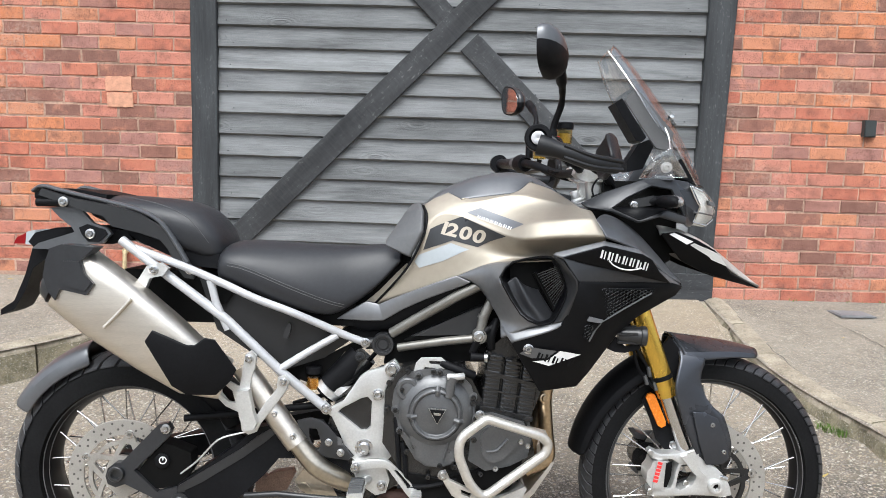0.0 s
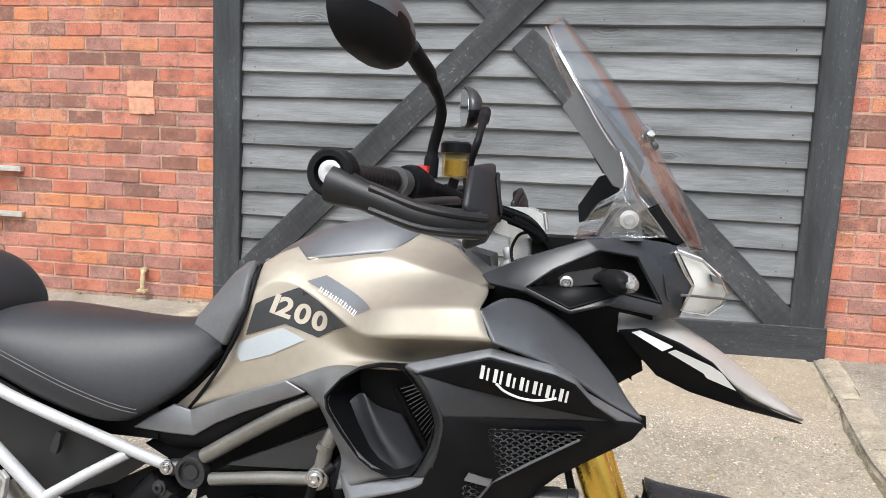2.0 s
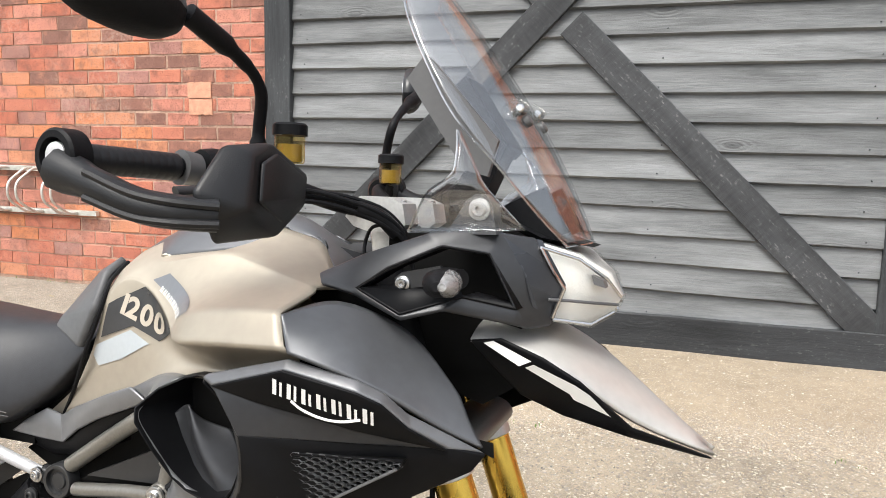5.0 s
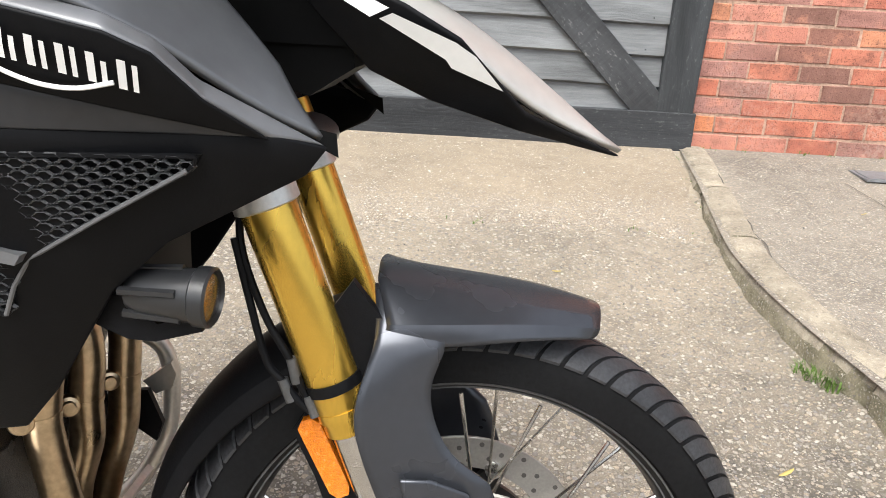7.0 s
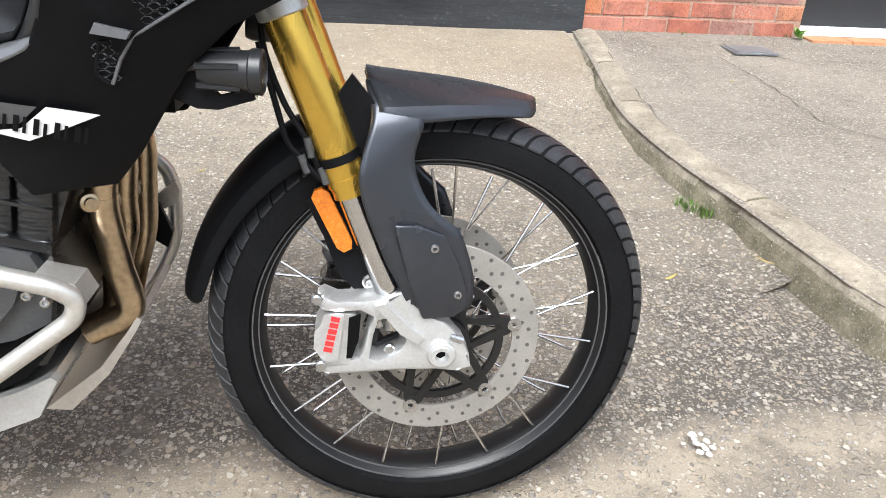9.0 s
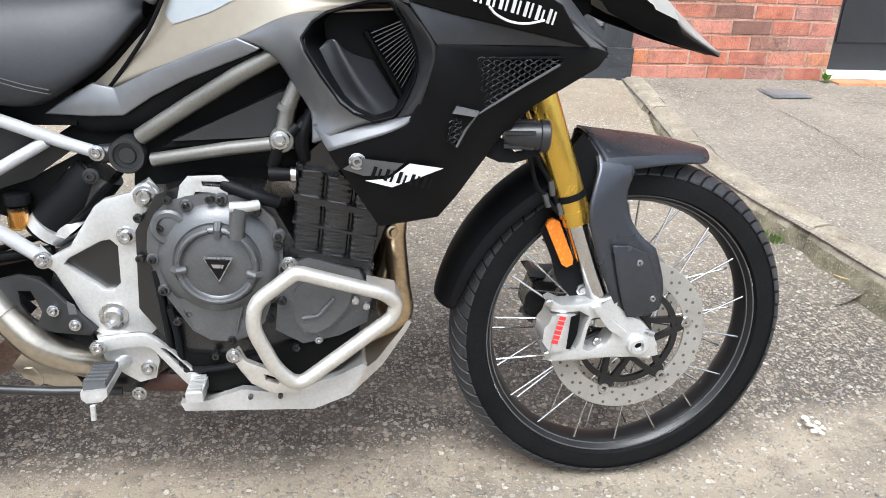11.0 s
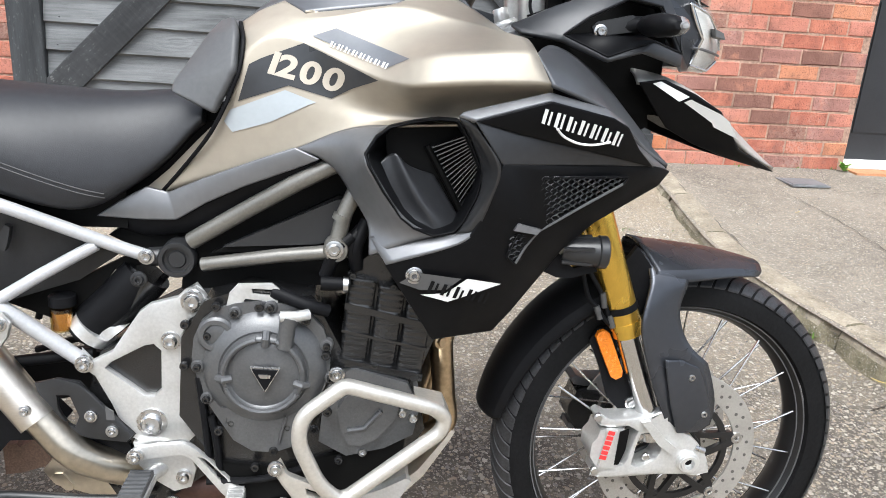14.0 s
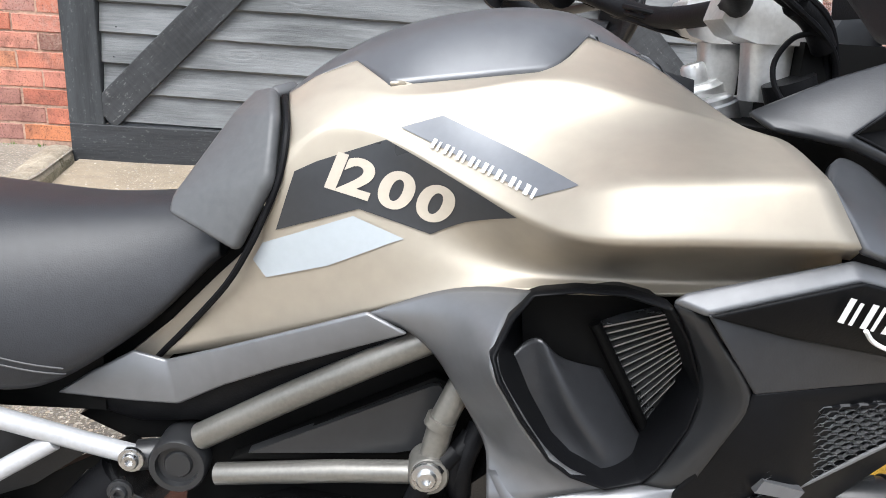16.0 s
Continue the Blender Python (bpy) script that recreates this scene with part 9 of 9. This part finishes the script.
# clamps and risers, bright cast
clamp = part("top_yoke", prism([(0.410, 1.090), (0.418, 1.108), (0.440, 1.112), (0.486, 1.112), (0.500, 1.098), (0.470, 1.078), (0.420, 1.078)], 0.015, 0.135, 0.010), M_ALU, bike, "bright cast top fork yoke")
part("stem_nut", lathe([(-0.01, 0.028), (0.004, 0.028), (0.006, 0.025), (0.010, 0.023), (0.011, 0.0145), (0.030, 0.0135), (0.033, 0.011), (0.033, 0)], (0.440, 0.075, 1.112), (-0.35, 0, 0.94), 24), M_ALU, clamp, "bright steering stem nut")
for s in (-1, 1):
    yc = 0.022 + s * 0.064
    part("bar_riser", loft([[(0.462 + dx + w * math.copysign(abs(math.cos(a)) ** 0.6, math.cos(a)), yc + 0.9 * w * math.copysign(abs(math.sin(a)) ** 0.6, math.sin(a)), z) for a in (2 * math.pi * k / 24 for k in range(24))] for dx, w, z in ((0.002, 0.0205, 1.112), (0.002, 0.0215, 1.116), (0.0, 0.0225, 1.150), (-0.002, 0.0245, 1.186))]), M_ALU, clamp, "bright cast bar riser")
    part("bar_clamp", prism([(0.404, 1.186), (0.410, 1.208), (0.428, 1.217), (0.470, 1.217), (0.494, 1.208), (0.500, 1.178), (0.484, 1.166), (0.440, 1.166), (0.418, 1.172)], yc - 0.027, yc + 0.027, 0.007, segments=3), M_ALU, clamp, "bright cast bar clamp")
    for dx in (0.420, 0.484):
        part("clamp_bolt", lathe([(0, 0.0055), (0.004, 0.0055), (0.005, 0.004), (0.003, 0.0)], (dx, yc, 1.208), (0, 0, 1), 12), M_BOLT, clamp)
    cap_at = Vector((0.440, 0.060 + s * 0.05, 1.100))
    part("fork_cap", lathe([(-0.03, 0.022), (0.003, 0.022), (0.005, 0.019), (0.010, 0.0185), (0.012, 0.016), (0.012, 0)], cap_at, (-0.35, 0, 0.94), 24), M_ALU, clamp, "bright fork cap with an adjuster")
STRAND = [Vector(p) for p in ((0.352, -0.215, 1.212), (0.392, -0.170, 1.214), (0.432, -0.130, 1.206), (0.474, -0.100, 1.188), (0.500, -0.082, 1.160), (0.512, -0.074, 1.120))]
for k, (dy, dz) in enumerate(((0, 0), (0.005, 0.007), (-0.006, 0.005), (0.008, -0.004), (-0.003, -0.007))):
    part("cable", tube(curve_through([p + Vector((0.002 * k, dy * (1 + 0.3 * ((k + i) % 3)), dz * (1 + 0.25 * ((k * 2 + i) % 3)))) for i, p in enumerate(STRAND)], 6), 0.0034, 8), M_BLK, bike)
part("cable_sheath", tube(curve_through([STRAND[2].lerp(STRAND[3], 0.35), STRAND[3], STRAND[3].lerp(STRAND[4], 0.8)], 6), 0.0115, 12), M_BLK, bike, "black sheath round the cables")
for k in range(3):
    part("cable", tube(curve_through([(0.36, 0.20, 1.208 - 0.006 * k), (0.375, 0.13 + 0.01 * k, 1.200 - 0.006 * k), (0.415, 0.10, 1.190 - 0.008 * k), (0.48, 0.05, 1.165), (0.50, 0.04, 1.11)], 6), 0.0034, 8), M_BLK, bike)
part("cable_loop", tube(curve_through([(0.478, -0.103, 1.178), (0.460, -0.098, 1.172), (0.449, -0.093, 1.152), (0.450, -0.096, 1.132), (0.462, -0.100, 1.112)], 6), 0.0026, 8), M_BLK, bike)
# auxiliary lamp under the shield
lampc, lampd = Vector((0.543, -0.205, 0.775)), Vector((1, -0.06, -0.03))
fog = part("fog_lamp", lathe([(-0.038, 0.008), (-0.038, 0.017), (-0.028, 0.021), (0.018, 0.0235), (0.020, 0.026), (0.032, 0.026), (0.034, 0.0235), (0.027, 0.022), (0.027, 0)], lampc, lampd, 28), M_BLK_SOFT, bike, "small round black fog lamp")
part("fog_lens", lathe([(0.030, 0.022), (0.033, 0.017), (0.034, 0)], lampc, lampd, 24), M_LENS, fog)
part("fog_reflector", lathe([(0.0275, 0.0215), (0.0278, 0)], lampc, lampd, 24), M_COPPER, fog)
for k in range(5):
    a = 2 * math.pi * k / 5 + 0.3
    part("cooling_fin", tube([lampc + Vector((-0.040, 0.0195 * math.cos(a), 0.0195 * math.sin(a))), lampc + Vector((0.008, 0.0225 * math.cos(a), 0.0225 * math.sin(a)))], 0.004, 6), M_BLK_SOFT, fog)
part("fog_bracket", prism([(0.470, 0.766), (0.499, 0.772), (0.526, 0.746), (0.561, 0.755), (0.565, 0.742), (0.524, 0.730), (0.500, 0.731), (0.472, 0.743)], -0.205, -0.195, 0.003), M_BLK, bike)
mirrored(fog)

# ---- marks on the paint
def on_sheet(target, pts, lift, axis=(0, 1, 0)):
    """Lays points given in x and z onto a part's right-hand surface."""
    dg = bpy.context.evaluated_depsgraph_get()
    ev = target.evaluated_get(dg)
    inv = target.matrix_world.inverted()
    out = []
    for x, z in pts:
        hit, loc, nor, _ = ev.ray_cast(Vector((x, -0.6, z)), Vector((0, 1, 0)))
        if not hit:
            near, loc, nor, _ = ev.closest_point_on_mesh(Vector((x, -0.3, z)))
        out.append(loc + Vector((0, -lift, 0)))
    return out


def decal(name, target, outline, material, label="", lift=0.0016, steps=10, parent=None):
    """A thin film cut to an outline and laid on a part."""
    bm = bmesh.new()
    poly = [Vector((x, z, 0)) for x, z in outline]
    dense = []
    for a, b in zip(poly, poly[1:] + poly[:1]):
        n = max(1, int((b - a).length / 0.012))
        dense += [a.lerp(b, k / n) for k in range(n)]
    vs = [bm.verts.new(p) for p in dense]
    f = bm.faces.new(vs)
    bmesh.ops.triangulate(bm, faces=[f])
    for _ in range(3):
        long = [e for e in bm.edges if e.calc_length() > 0.014]
        if not long:
            break
        bmesh.ops.subdivide_edges(bm, edges=long, cuts=1)
        bmesh.ops.triangulate(bm, faces=bm.faces)
    pos = on_sheet(target, [(v.co.x, v.co.y) for v in bm.verts], lift)
    for v, p in zip(bm.verts, pos):
        v.co = p
    return part(name, bm, material, parent or target, label, smooth=180)


def text_outline_mesh(body, size, to_place, target, name, material, label, lift=0.0028, shear=0.0, space=1.0):
    cu = bpy.data.curves.new(name, "FONT")
    cu.body, cu.size, cu.shear, cu.space_character = body, size, shear, space
    cu.offset = size * 0.035
    tmp = bpy.data.objects.new(name, cu)
    scene.collection.objects.link(tmp)
    me = bpy.data.meshes.new_from_object(tmp.evaluated_get(bpy.context.evaluated_depsgraph_get()))
    bpy.data.objects.remove(tmp)
    bm = bmesh.new()
    bm.from_mesh(me)
    bmesh.ops.triangulate(bm, faces=bm.faces)
    for _ in range(2):
        bmesh.ops.subdivide_edges(bm, edges=[e for e in bm.edges if e.calc_length() > 0.014], cuts=1)
        bmesh.ops.triangulate(bm, faces=bm.faces)
    flat = [to_place(v.co.x, v.co.y) for v in bm.verts]
    for v, p in zip(bm.verts, on_sheet(target, flat, lift)):
        v.co = p
    return part(name, bm, material, target, label, smooth=180)


bpy.context.view_layer.update()
dark = [(0.003, 0.974), (0.020, 1.030), (0.039, 1.040), (0.102, 1.065), (0.212, 1.019), (0.174, 1.003), (0.145, 0.987), (0.080, 1.002)]
decal("dark_panel", tank, dark, M_DARKDECAL, "dark grey graphic on the tank")
decal("pale_flash", tank, [(-0.020, 0.942), (-0.010, 0.960), (0.075, 0.995), (0.122, 0.980), (0.110, 0.975), (0.053, 0.946), (-0.007, 0.926)], M_PALE, "pale grey flash on the tank")
decal("grey_panel", tank, [(0.114, 1.076), (0.150, 1.089), (0.254, 1.052), (0.223, 1.037)], M_GREYPANEL, "grey graphic on the tank")
o, u, v = [Vector((p[0], p[1])) for p in [(0.037, 1.022), (0.163, 0.996), (0.048, 1.052)]]
du, dv = (u - o), (v - o)
for k, ch in enumerate("1200"):
    text_outline_mesh(ch, 1.0, lambda x, y: tuple(o + du * ((x + (0.02, 0.36, 0.94, 1.52)[k]) / 2.12) + dv * (y / 0.69)), tank, "numeral", M_SANDDECAL, "sand-coloured numeral")
def mark_row(name, target, o, u, v, count, material, lift):
    """An unlettered mark: pairs of plain bars, a broad and a narrow one for each sign."""
    o, u, v = Vector(o), Vector(u), Vector(v)
    for k in range(count):
        for a, b, h in (((k + 0.08) / count, (k + 0.36) / count, 1.0), ((k + 0.56) / count, (k + 0.74) / count, (0.92, 1.0, 0.8)[k % 3])):
            decal(name, target, [tuple(o + (u - o) * f + (v - o) * g) for f, g in ((a, 0), (b, 0), (b, h), (a, h))], material, lift=lift)


mark_row("light_block", tank, (0.139, 1.063), (0.225, 1.035), (0.143, 1.0705), 8, M_WHITE, 0.003)
# maker's mark on the fairing plate: blocks over an arc
mark_row("white_block", plate_f, (0.430, 0.978), (0.557, 0.946), (0.433, 0.998), 7, M_WHITE, 0.0055)
arc = [Vector((p[0], p[1], 0)) for p in [(0.455, 0.971), (0.467, 0.960), (0.489, 0.951), (0.513, 0.949), (0.538, 0.954)]]
arc_pts = on_sheet(plate_f, [(p.x, p.y) for p in curve_through(arc, 5)], 0.006)
part("white_arc", tube(arc_pts, 0.0018, 6), M_WHITE, plate_f)
# lower shield: parallelograms and bars
decal("grey_flash", low_f, [(0.252, 0.729), (0.278, 0.747), (0.344, 0.739), (0.322, 0.719), (0.283, 0.718)], M_GREYDECAL, lift=0.0075)
decal("white_flash", low_f, [(0.285, 0.710), (0.322, 0.714), (0.353, 0.739), (0.406, 0.730), (0.368, 0.714), (0.327, 0.699)], M_WHITE, lift=0.008)
mark_row("black_block", low_f, (0.292, 0.716), (0.390, 0.694), (0.298, 0.735), 5, M_BLK, 0.0095)

# ---------------------------------------------------------------- brickwork
# The upper courses are unseen; 4.5 m is chosen to block sky from the paint.
make_brick_wall("wall_left", -8.0, -1.567, 0.36, 2.32, (-3.05, -1.5), "red brick wall of mixed orange and brown bricks", 4.5)
make_brick_wall("wall_right", 1.836, 3.055, 0.29, 2.32, (1.8, 3.1), "red brick pier beside the gate, weathered bricks", 4.5)
make_brick_wall("wall_far_right", 4.0, 9.0, 0.29, 0, (0, 0), "red brick wall beyond the side door", 4.5)
make_brick_wall("wall_door_head", 3.055, 4.0, 2.48, 0, (0, 0), "red brick wall over the side door", 4.5)
make_brick_wall("wall_gate_head", -1.567, 1.836, 3.42, 3.4, (0, 0), "red brick wall over the gate", 4.5)
